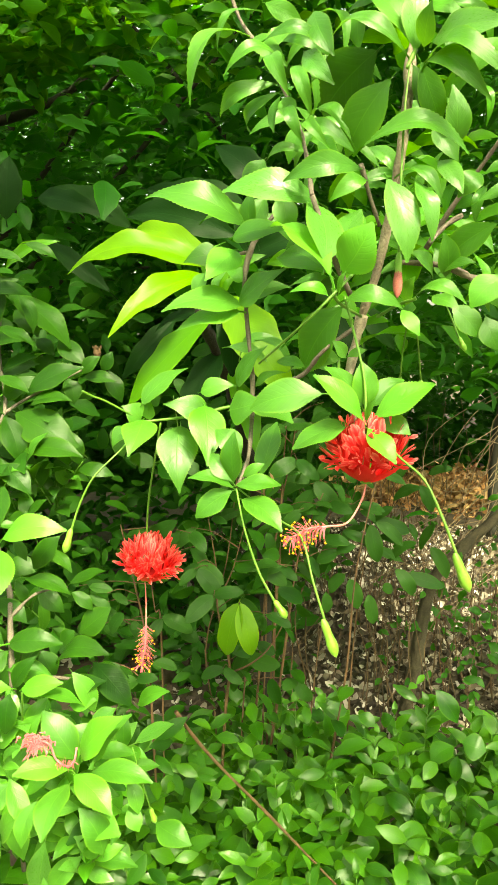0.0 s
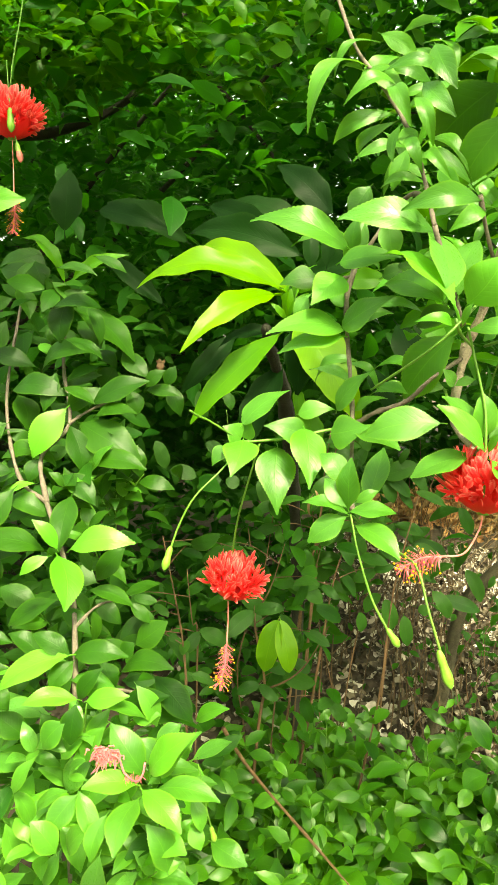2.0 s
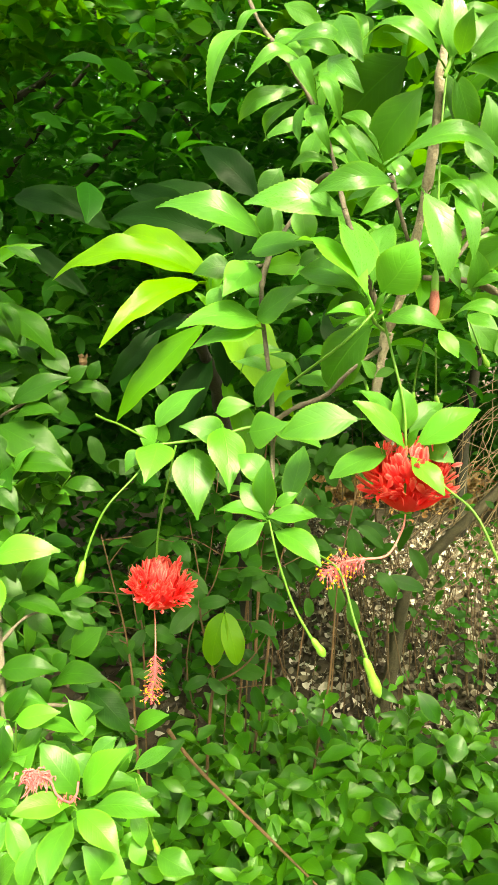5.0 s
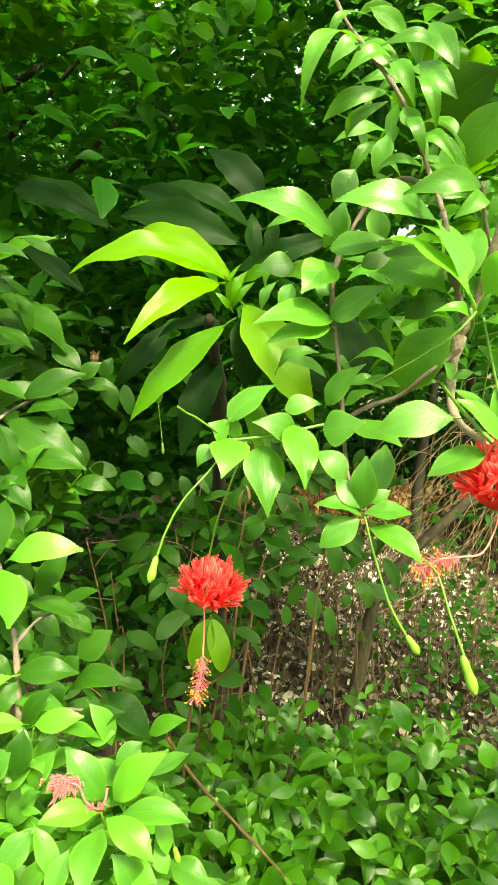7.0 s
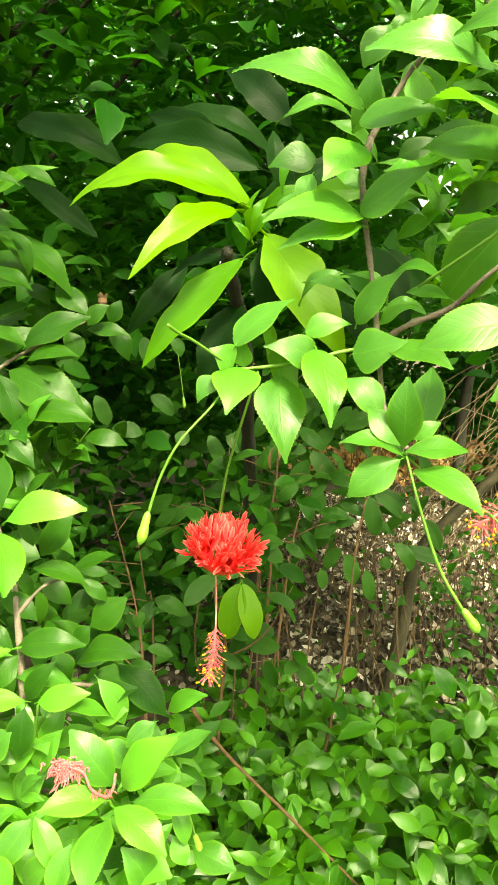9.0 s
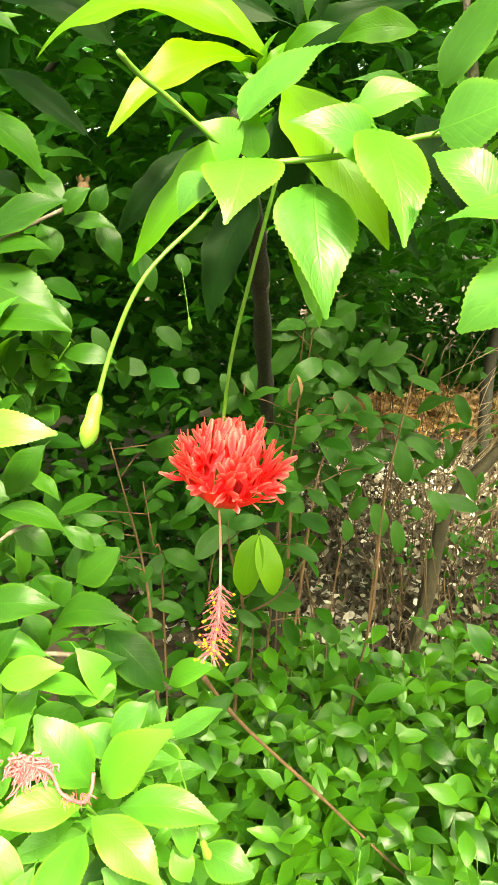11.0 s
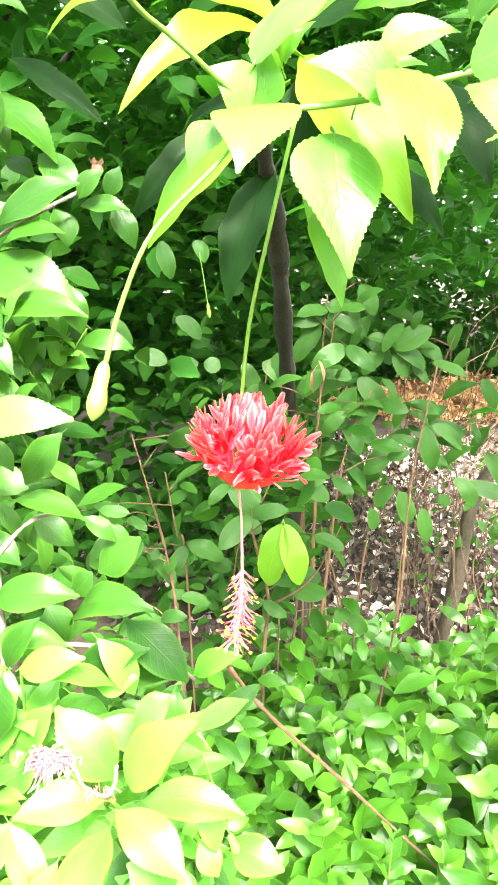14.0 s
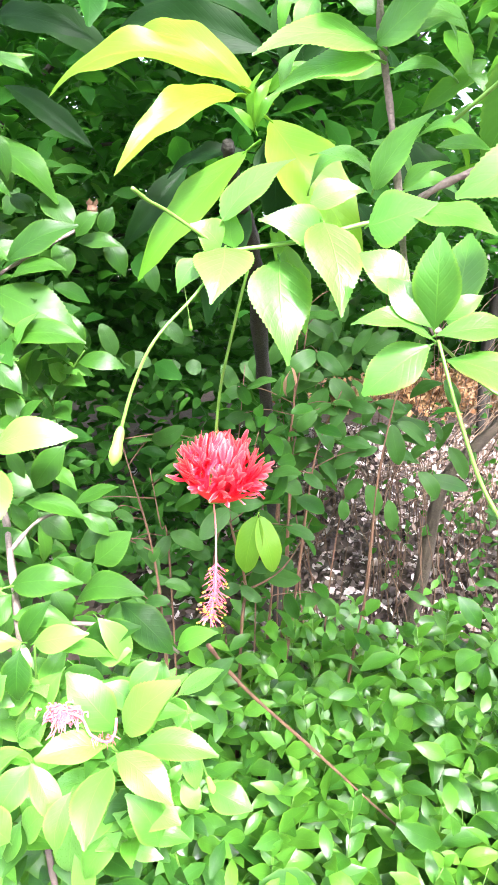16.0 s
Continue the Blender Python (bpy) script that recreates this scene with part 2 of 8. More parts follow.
def tube_data(points, r0, r1, sides=7, steps=4, knobbly=0.0, seed=0):
    """Vertices and faces of a tapered, rounded tube through points (Catmull-Rom), closed at both ends."""
    rnd = random.Random(seed)
    pts = [Vector(p) for p in points]
    pts = [pts[0] * 2 - pts[1]] + pts + [pts[-1] * 2 - pts[-2]]
    line = []
    for i in range(1, len(pts) - 2):
        a, b, c, d = pts[i - 1:i + 3]
        for k in range(steps):
            t = k / steps
            line.append(0.5 * ((2 * b) + (c - a) * t + (2 * a - 5 * b + 4 * c - d) * t * t + (3 * b - a - 3 * c + d) * t ** 3))
    line.append(pts[-2])
    verts, faces = [], []
    side = Vector((1, 0.3, 0.2))
    for i, p in enumerate(line):
        ax = (line[min(i + 1, len(line) - 1)] - line[max(i - 1, 0)]).normalized()
        u = (side - ax * side.dot(ax)).normalized()
        side = u
        v = ax.cross(u)
        r = (r0 + (r1 - r0) * i / (len(line) - 1)) * (1 + knobbly * (rnd.random() - 0.35))
        for k in range(sides):
            w = 2 * math.pi * k / sides
            verts.append(p + (u * math.cos(w) + v * math.sin(w)) * r)
    for i in range(len(line) - 1):
        for k in range(sides):
            a, b = i * sides + k, i * sides + (k + 1) % sides
            faces.append((a, b, b + sides, a + sides))
    faces.append(tuple(range(sides))[::-1])
    faces.append(tuple(range(len(verts) - sides, len(verts))))
    return verts, faces


stem_count = [0]


def stem(parent, name, material, points, r0, r1):
    stem_count[0] += 1
    verts, faces = tube_data(points, r0, r1, 8, 5, 0.5 if material is not greenstem else 0.15, stem_count[0])
    return mesh_object(name, verts, faces, material, parent)


OUTLINES = {
    "hib": ((0, 0), (0.05, 0.16), (0.14, 0.50), (0.26, 0.82), (0.40, 1.0), (0.55, 0.98), (0.69, 0.82), (0.82, 0.54), (0.92, 0.24), (1, 0)),
    "ovate": ((0, 0), (0.03, 0.26), (0.10, 0.66), (0.22, 0.95), (0.35, 1.0), (0.49, 0.88), (0.63, 0.64), (0.77, 0.38), (0.90, 0.15), (1, 0)),
    "mango": ((0, 0), (0.08, 0.40), (0.22, 0.84), (0.40, 1.0), (0.58, 0.90), (0.76, 0.60), (0.90, 0.26), (0.97, 0.08), (1, 0)),
    "guava": ((0, 0), (0.05, 0.40), (0.18, 0.82), (0.40, 1.0), (0.62, 0.97), (0.82, 0.72), (0.94, 0.36), (1, 0)),
    "cover": ((0, 0), (0.05, 0.16), (0.16, 0.58), (0.30, 0.90), (0.46, 1.0), (0.62, 0.92), (0.78, 0.66), (0.91, 0.30), (1, 0)),
}


def profile(kind, v):
    """Half-width of a leaf at v, from stalk (0) to point (1)."""
    line = OUTLINES[kind]
    if v < 0.01 or v > 0.99:
        return float(np.interp(v, [p for p, _ in line], [w for _, w in line]))
    near = np.linspace(max(v - 0.06, 0.0), min(v + 0.06, 1.0), 7)
    return float(np.interp(near, [p for p, _ in line], [w for _, w in line]).mean())


leaf_meshes = {}


def leaf_mesh(kind, skin, bend, variant):
    """One leaf, 1 long along y and 1 wide along x: toothed rim, folded at the midrib, arched, with its stalk."""
    key = (kind, skin, round(bend * 20), variant)
    if key in leaf_meshes:
        return leaf_meshes[key]
    rnd = random.Random(variant * 31 + round(bend * 20))
    toothed = kind in ("hib", "ovate")
    rows, cols = (48, 6) if toothed else (24, 6)
    teeth = 0.034 if toothed else 0.0
    fold = {"hib": 0.20, "ovate": 0.14, "mango": 0.22, "guava": 0.16}.get(kind, 0.30) + rnd.uniform(-0.08, 0.12)
    twist, lean, wave = rnd.uniform(-0.35, 0.35) * (0.4 if kind == "mango" else 1.0), rnd.uniform(-0.10, 0.10), rnd.uniform(0.02, 0.05) * (1.2 if kind == "mango" else 1.3)
    droop, phase = rnd.uniform(0.0, 0.10), rnd.uniform(0, 6)
    verts, uvs, faces = [], [], []
    for i in range(rows + 1):
        v = i / rows
        half = 0.5 * profile(kind, min(max(v, 0.004), 0.996))
        zmid = bend * 4 * v * (1 - v) - droop * v * v * (v - 1) * 2
        xmid = lean * 4 * v * (1 - v)
        for j in range(cols + 1):
            s = 2 * j / cols - 1
            reach = half * (1 + 0.05 * math.sin(v * 24 + phase + 2.0 * s) * (1 if kind == "mango" and abs(s) == 1 else 0))
            if abs(s) == 1 and teeth:
                reach *= 1 + (teeth if i % 2 else -teeth * 0.5) * min(max((v - 0.18) * 3, 0), 1) * (1 if v < 0.97 else 0)
            back = 0.012 * (i % 2) * abs(s) ** 3 if teeth else 0.0
            lift = fold * abs(s) * half * 0.8 - 0.25 * fold * s * s * half + twist * s * half * (v - 0.4)
            ripple = wave * math.sin(v * (15 if kind == "mango" else 10) + phase + (1.6 if s < 0 else 0)) * s * s * half * 2
            verts.append((xmid + s * reach, v + back, zmid + (lift + ripple) * 0.45))
            uvs.append((0.5 + 0.5 * s, v))
    for i in range(rows):
        for j in range(cols):
            a = i * (cols + 1) + j
            faces.append((a, a + 1, a + cols + 2, a + cols + 1))
    stalk = {"hib": 0.08, "mango": 0.10, "guava": 0.06}.get(kind, 0.08)
    tv, tf = tube_data([(0, -stalk, -0.03 - bend * stalk * 3), (0, -stalk * 0.4, -0.01 - bend * stalk), (0, 0.03, bend * 0.10)], 0.016, 0.012, 5, 2)
    base = len(verts)
    verts += [tuple(p) for p in tv]
    uvs += [(0.5, 0.02)] * len(tv)
    faces += [tuple(base + k for k in f) for f in tf]
    me = bpy.data.meshes.new("leaf")
    me.from_pydata(verts, [], faces)
    layer = me.uv_layers.new(name="UVMap")
    idx = np.empty(len(me.loops), dtype=np.int32)
    me.loops.foreach_get("vertex_index", idx)
    layer.data.foreach_set("uv", np.asarray(uvs, dtype=np.float32)[idx].ravel())
    me.polygons.foreach_set("use_smooth", [True] * len(me.polygons))
    me.materials.append(leaf_skins[("hib" if toothed else kind, skin)])
    leaf_meshes[key] = me
    return me


REF = Vector((0, -0.6, 0.8))
leaf_count = [0]


def leaf(parent, kind, skin, base, tip, width, turn, bend):
    """A leaf from base to tip; turn: degrees its face is rolled about its length."""
    leaf_count[0] += 1
    base, tip = Vector(base), Vector(tip)
    ax = tip - base
    length = ax.length
    ax.normalize()
    up = (REF - ax * REF.dot(ax)).normalized()
    up = Matrix.Rotation(radians(turn), 3, ax) @ up
    side = ax.cross(up)
    ob = new("leaf", leaf_mesh(kind, skin, bend, leaf_count[0] % 4))
    ob.parent = parent
    m = Matrix((side * width, ax * length, up * length)).transposed().to_4x4()
    ob.matrix_basis = Matrix.Translation(base) @ m
    return ob


def spray(rnd, count, place, size, ratio, facing, spread):
    """Poses for many small leaves: place() gives the point, facing the mean normal."""
    out = []
    for _ in range(count):
        p = Vector(place(rnd))
        nrm = (Vector(facing) + Vector((rnd.gauss(0, spread), rnd.gauss(0, spread), rnd.gauss(0, spread)))).normalized()
        az = rnd.uniform(0, 2 * math.pi)
        ax = Vector((math.cos(az), math.sin(az), rnd.uniform(-0.9, 0.3)))
        ax = (ax - nrm * ax.dot(nrm)).normalized()
        length = rnd.uniform(*size)
        out.append((p, ax, nrm, length, length * ratio * rnd.uniform(0.85, 1.15)))
    return out


SKY_GAPS = ((Vector((0.258, 0.951, 0.168)), 0.036), (Vector((0.200, 0.947, 0.249)), 0.022), (Vector((-0.337, 0.892, 0.302)), 0.014), (Vector((-0.40, 0.88, 0.27)), 0.012))


def with_gaps(place):
    """Leaves placed so that the crowns keep a few gaps to the sky."""
    def spot(r):
        for _ in range(6):
            p = Vector(place(r))
            d = (p - Vector((0, 0.15, 1.45))).normalized()
            if all((d - g.normalized()).length > wide or r.random() < 0.12 for g, wide in SKY_GAPS):
                break
        return p
    return spot


def foliage(name, parent, poses, material, label="", kind="hib"):
    """Many small leaves in one mesh: each is folded, pointed and arched, ten faces."""
    vs = (0.0, 0.16, 0.42, 0.70, 0.90, 1.0)
    shape = []
    for v in vs:
        half = 0.5 * profile(kind, min(max(v, 0.02), 0.985))
        z = 0.10 * 4 * v * (1 - v)
        shape += [(-half, v, z + 0.14 * half, 0.0, v), (0, v, z, 0.5, v), (half, v, z + 0.14 * half, 1.0, v)]
    shape = np.array(shape)
    quads = []
    for i in range(len(vs) - 1):
        for j in range(2):
            a = i * 3 + j
            quads.append((a, a + 1, a + 4, a + 3))
    quads = np.array(quads)
    n = len(poses)
    P = np.array([p for p, *_ in poses])
    A = np.array([a * l for _, a, _, l, _ in poses])
    N = np.array([q * l for _, _, q, l, _ in poses])
    S = np.array([a.cross(q) * w for _, a, q, _, w in poses])
    verts = P[:, None] + S[:, None] * shape[None, :, 0:1] + A[:, None] * shape[None, :, 1:2] + N[:, None] * shape[None, :, 2:3]
    faces = (quads[None] + (np.arange(n) * len(shape))[:, None, None]).reshape(-1, 4)
    uvs = np.tile(shape[:, 3:5], (n, 1))
    ob = mesh_object(name, verts.reshape(-1, 3).tolist(), faces.tolist(), material, parent, label, True, uvs)
    tagged(ob, kind="stuff")
    return ob


def thing(name, label, category):
    return tagged(new(name), label, category)


def flower(parent, throat, scale, pedicel, style_points, stamen_from, lean=(0, 0, 1), seed=1, label="", gap=0.0, gap_wide=0.0):
    """A hanging fringed hibiscus: five recurved, deeply cut petals, calyx tube, style with stamens, stalk."""
    rnd = random.Random(seed)
    throat = Vector(throat)
    top = Vector(pedicel[-1])
    verts, faces = tube_data([top, top.lerp(throat, 0.4), throat], 0.0022 * scale / 0.033, 0.0042 * scale / 0.033, 9, 4)
    fl = mesh_object("flower", verts, faces, bud_skin, parent, label)
    axis = Vector(lean).normalized()
    u = axis.orthogonal().normalized()
    v = axis.cross(u)
    heart = throat + axis * scale * 0.72
    for k in range(5):
        pv, pf, puv = [], [], []
        mid = 2 * math.pi * k / 5 + rnd.uniform(-0.12, 0.12)

        def ribbon(ends, widths, top_v):
            """A curved strip along a quadratic arc, three vertices wide and cupped."""
            a, b, c = ends
            start, n = len(pv), len(widths) - 1
            for i, w in enumerate(widths):
                t = i / n
                p = a * (1 - t) ** 2 + b * (2 * t * (1 - t)) + c * t * t
                go = ((b - a) * (1 - t) + (c - b) * t).normalized()
                out = (p - heart).normalized()
                d = go.cross(out).normalized()
                for q in (-1, 0, 1):
                    pv.append(p + d * (q * w * 0.5) - out * (abs(q) * w * 0.22))
                    puv.append((0.5 + 0.5 * q, t * top_v))
            for i in range(n):
                for j in range(2):
                    z = start + i * 3 + j
                    pf.append((z, z + 1, z + 4, z + 3))

        def spot(angle, rise, out):
            d = u * math.cos(angle) + v * math.sin(angle)
            return heart + (d * math.cos(rise) + axis * (math.sin(rise) * 0.82)) * scale * out

        root = throat + (u * math.cos(mid) + v * math.sin(mid)) * scale * 0.05
        ribbon((root, spot(mid, -0.95, 0.86), spot(mid, -0.30, 0.84)), [scale * w for w in (0.14, 0.34, 0.46, 0.42, 0.26, 0.05)], 0.25)
        for j in range(15):
            az = mid + rnd.uniform(-0.66, 0.66)
            if abs((az - gap + math.pi) % (2 * math.pi) - math.pi) < gap_wide:
                continue
            rise = -0.45 + 1.65 * ((j + rnd.random()) / 15)
            far = rnd.uniform(0.70, 0.90)
            fork = spot(mid + (az - mid) * 0.9, rise * 0.8 - 0.10, far * 0.74)
            arc = spot(mid + (az - mid) * 0.5, rise * 0.35 - 0.80, 0.80)
            wide = scale * rnd.uniform(0.06, 0.09)
            ribbon((root, arc, fork), [wide * w for w in (0.8, 1.6, 1.4, 1.0, 0.8, 0.8, 0.7)], 0.45)
            for q in range(rnd.choice((3, 4, 4, 5))):
                lobe = spot(az + rnd.gauss(0, 0.24), rise + rnd.gauss(0.04, 0.24), far * rnd.uniform(1.05, 1.36))
                start_at = arc.lerp(fork, rnd.uniform(0.5, 1.0))
                bow = start_at.lerp(lobe, 0.5) + Vector((rnd.gauss(0, 0.06), rnd.gauss(0, 0.06), rnd.gauss(-0.05, 0.06))) * scale
                small = scale * rnd.uniform(0.055, 0.080)
                ribbon((start_at, bow, lobe), [small * w for w in (0.6, 0.6, 0.7, 1.0, 1.7, 1.9, 1.1)], 1.0)
        mesh_object("petal", pv, pf, petal_skin, fl, "", True, puv)
    sv, sf = tube_data(style_points, 0.00055, 0.0010, 7, 5)
    mesh_object("style", sv, sf, style_skin, fl, "pale pink hanging style")
    fv, ff, av, af = [], [], [], []
    line = [Vector(p) for p in style_points]
    end = line[-1]
    path = line[stamen_from:]
    for i in range(130):
        u_along = (i + rnd.random() * 0.6) / 130
        t = u_along * (len(path) - 1)
        k = min(int(t), len(path) - 2)
        p = path[k].lerp(path[k + 1], t - k)
        ax = (path[k + 1] - path[k]).normalized()
        d = Matrix.Rotation(rnd.uniform(0, 6.28), 3, ax) @ ax.orthogonal().normalized()
        reach = rnd.uniform(0.005, 0.0112) * (0.75 + 0.4 * math.sin(u_along * 2.8))
        q = p + d * reach + ax * rnd.uniform(0.001, 0.005) + Vector((0, 0, -0.003))
        tv, tf = tube_data([p, p.lerp(q, 0.5) + ax * 0.001 + Vector((0, 0, 0.0012)), q], 0.00024, 0.00018, 4, 2)
        o = len(fv)
        fv += tv
        ff += [tuple(o + z for z in f) for f in tf]
        if rnd.random() < 0.15 + 0.6 * u_along:
            o = len(av)
            r = rnd.uniform(0.0008, 0.0012)
            for z in ((r, 0, 0), (-r, 0, 0), (0, r, 0), (0, -r, 0), (0, 0, r), (0, 0, -r)):
                av.append(q + Vector(z))
            af += [tuple(o + z for z in f) for f in ((0, 2, 4), (2, 1, 4), (1, 3, 4), (3, 0, 4), (2, 0, 5), (1, 2, 5), (3, 1, 5), (0, 3, 5))]
    for i in range(5):
        d = Vector((math.cos(i * 1.26), math.sin(i * 1.26), 0))
        tv, tf = tube_data([end, end + d * 0.004 + Vector((0, 0, -0.002)), end + d * 0.007 + Vector((0, 0, -0.005))], 0.0005, 0.0008, 5, 2)
        o = len(fv)
        fv += tv
        ff += [tuple(o + z for z in f) for f in tf]
    tagged(mesh_object("stamen_brush", fv, ff, filament_skin, fl, "red stamen filaments round the style"), kind="stuff")
    tagged(mesh_object("anther_dust", av, af, anther_skin, fl, "yellow pollen-tipped anthers"), kind="stuff")
    pv, pf = tube_data(pedicel, 0.0009, 0.0011, 7, 6)
    mesh_object("pedicel", pv, pf, greenstem, fl, "thin green flower stalk")
    return fl


def bud(parent, base, tip, radius, pedicel, material, label):
    """A long-stalked bud: calyx with its collar and teeth, and the furled petals that swell out of it."""
    base, tip = Vector(base), Vector(tip)
    ax = tip - base
    verts, faces = [], []
    u = ax.orthogonal().normalized()
    v = ax.normalized().cross(u)
    rings = ((-0.04, 0.25), (0.0, 0.45), (0.10, 0.64), (0.24, 0.70), (0.36, 0.72), (0.48, 0.86), (0.62, 1.0), (0.78, 0.96), (0.90, 0.68), (0.98, 0.32), (1.02, 0.08))
    for t, r in rings:
        for k in range(12):
            w = 2 * math.pi * k / 12
            rr = radius * r * (1 + 0.05 * math.cos(5 * w))
            verts.append(base + ax * t + (u * math.cos(w) + v * math.sin(w)) * rr)
    for i in range(len(rings) - 1):
        for k in range(12):
            a, b = i * 12 + k, i * 12 + (k + 1) % 12
            faces.append((a, b, b + 12, a + 12))
    faces.append(tuple(range(12))[::-1])
    faces.append(tuple(range(len(verts) - 12, len(verts))))
    ob = mesh_object("flower_bud", verts, faces, material, parent, label)
    cup, cup_faces = [], []
    for i, (t, r) in enumerate(((-0.10, 0.28), (-0.02, 0.56), (0.10, 0.72), (0.24, 0.76), (0.34, 0.74), (0.42, 0.78))):
        for k in range(20):
            w = 2 * math.pi * k / 20
            along = t + (0.07 * (abs((k % 4) - 2) - 1) if i == 5 else 0.0)
            cup.append(base + ax * along + (u * math.cos(w) + v * math.sin(w)) * radius * r)
    for i in range(5):
        for k in range(20):
            a, b = i * 20 + k, i * 20 + (k + 1) % 20
            cup_faces.append((a, b, b + 20, a + 20))
    mesh_object("calyx", cup, cup_faces, bud_skin, ob)
    pv, pf = tube_data(pedicel, 0.0007, 0.0010, 7, 6)
    mesh_object("pedicel", pv, pf, greenstem, ob)
    return ob


# ---- ground ----
def ground_height(x, y):
    return 0.035 * math.sin(x * 1.7 + 0.5) * math.cos(y * 1.3) + 0.02 * math.sin(x * 4.1) * math.sin(y * 3.7)


def ground_sheet():
    xs = sorted(set([-900, -300, -100, -40, -16, -9] + [i * 0.25 for i in range(-24, 25)] + [9, 16, 40, 100, 300, 900]))
    ys = sorted(set([-900, -300, -100, -40, -16, -6] + [i * 0.25 for i in range(-8, 33)] + [11, 16, 40, 100, 300, 900]))
    verts = [(x, y, ground_height(x, y) if abs(x) < 8 and -4 < y < 10 else 0.0) for y in ys for x in xs]
    n = len(xs)
    faces = [(j * n + i, j * n + i + 1, (j + 1) * n + i + 1, (j + 1) * n + i) for j in range(len(ys) - 1) for i in range(n - 1)]
    ob = mesh_object("ground", verts, faces, soil)
    tagged(ob, "dark brown bare soil under the shrubs", "ground", kind="structure")


ground_sheet()


def chips(name, label, category, material, count, place, size, seed):
    """Fallen dry leaves and flat chips, scattered on the ground."""
    rnd = random.Random(seed)
    verts, faces = [], []
    for _ in range(count):
        x, y, lift = place(rnd)
        r = rnd.uniform(*size)
        m = Euler((rnd.gauss(0, 0.6), rnd.gauss(0, 0.6), rnd.uniform(0, 6.28))).to_matrix()
        o = len(verts)
        n = rnd.choice((5, 6, 7))
        for k in range(n):
            w = 2 * math.pi * k / n
            q = m @ Vector((math.cos(w) * r * rnd.uniform(0.7, 1.1), math.sin(w) * r * rnd.uniform(0.35, 0.7), r * 0.15 * math.cos(2 * w)))
            verts.append(q + Vector((x, y, ground_height(x, y) + lift + 0.008)))
        q = Vector((x, y, ground_height(x, y) + lift + 0.008)) + m @ Vector((0, 0, -r * 0.15))
        verts.append(q)
        for k in range(n):
            faces.append((o + k, o + (k + 1) % n, o + n))
    ob = mesh_object(name, verts, faces, material, None, "", False)
    return tagged(ob, label, category, kind="stuff")


chips("leaf_litter", "pale grey and brown dry leaf litter on the soil", "leaf litter", litter_skin, 11000,
      lambda r: (r.gauss(0.8, 0.75), 2.0 + 3.6 * r.random() ** 0.8, abs(r.gauss(0, 0.016))), (0.014, 0.036), 3)
chips("rust_leaf_heap", "low heap of rust-orange dry leaves beyond the litter", "dry leaves", rust_skin, 5200,
      lambda r: (1.62 + r.gauss(0, 0.5), 6.9 + r.gauss(0, 0.36), abs(r.gauss(0.0, 0.09))), (0.02, 0.055), 4)

# ---- hibiscus in flower ----
shrub = thing("hibiscus_shrub", "flowering fringed hibiscus with glossy toothed leaves on pale woody stems", "shrub")
left_shrub = thing("hibiscus_shrub", "leafy green hibiscus shrub with one open red bloom above", "shrub")
low_shrub = thing("hibiscus_shrub", "low bright green hibiscus shrub with a withered pink bloom", "shrub")
sapling = thing("mango_sapling", "mango sapling with yellow-green young leaves over old ones darkened for shade", "sapling")
guava = thing("guava_bush", "thin-stemmed guava bush with dull oblong leaves in shade", "bush")
stem(shrub, "stem", pale_bark, [(0.129, 0.618, 1.514), (0.140, 0.608, 1.555), (0.151, 0.598, 1.629), (0.154, 0.588, 1.679), (0.159, 0.598, 1.730), (0.190, 0.638, 1.841), (0.384, 0.788, 1.972), (0.899, 0.975, 1.863), (1.526, 1.050, 1.285), (2.191, 1.100, -0.519)], .0034, .0046)
stem(shrub, "stem", pale_bark, [(0.129, 0.618, 1.514), (0.121, 0.608, 1.475), (0.113, 0.568, 1.449), (0.120, 0.513, 1.432)], .0044, .0022)
stem(shrub, "stem", bark, [(0.081, 0.549, 1.598), (0.076, 0.579, 1.637), (0.067, 0.589, 1.667), (0.055, 0.599, 1.694), (0.038, 0.619, 1.727), (0.018, 0.639, 1.761), (0.000, 0.669, 1.816)], .0019, .0014)
stem(shrub, "stem", bark, [(0.081, 0.549, 1.598), (0.094, 0.559, 1.567), (0.115, 0.579, 1.528)], .0024, .0023)
stem(shrub, "stem", bark, [(0.032, 0.669, 1.581), (0.026, 0.659, 1.556), (0.027, 0.649, 1.526), (0.031, 0.639, 1.493), (0.036, 0.629, 1.450), (0.036, 0.589, 1.398), (0.033, 0.519, 1.385)], .0023, .0017)
stem(shrub, "stem", bark, [(0.032, 0.669, 1.581), (0.058, 0.709, 1.626), (0.077, 0.669, 1.648), (0.083, 0.579, 1.623)], .0022, .0019)
stem(shrub, "twig", bark, [(0.032, 0.669, 1.574), (0.011, 0.659, 1.568), (0.002, 0.654, 1.566)], .0016, .0012)
stem(shrub, "twig", bark, [(0.038, 0.629, 1.438), (0.055, 0.619, 1.451), (0.080, 0.609, 1.463), (0.095, 0.589, 1.483), (0.119, 0.589, 1.502)], .0022, .0016)
stem(shrub, "twig", greenstem, [(0.038, 0.629, 1.436), (0.015, 0.629, 1.432), (-0.015, 0.624, 1.424), (-0.043, 0.619, 1.420), (-0.063, 0.615, 1.418)], .0015, .0011)
stem(shrub, "twig", greenstem, [(-0.063, 0.615, 1.420), (-0.087, 0.594, 1.437), (-0.096, 0.584, 1.442), (-0.102, 0.574, 1.447)], .0009, .0010)
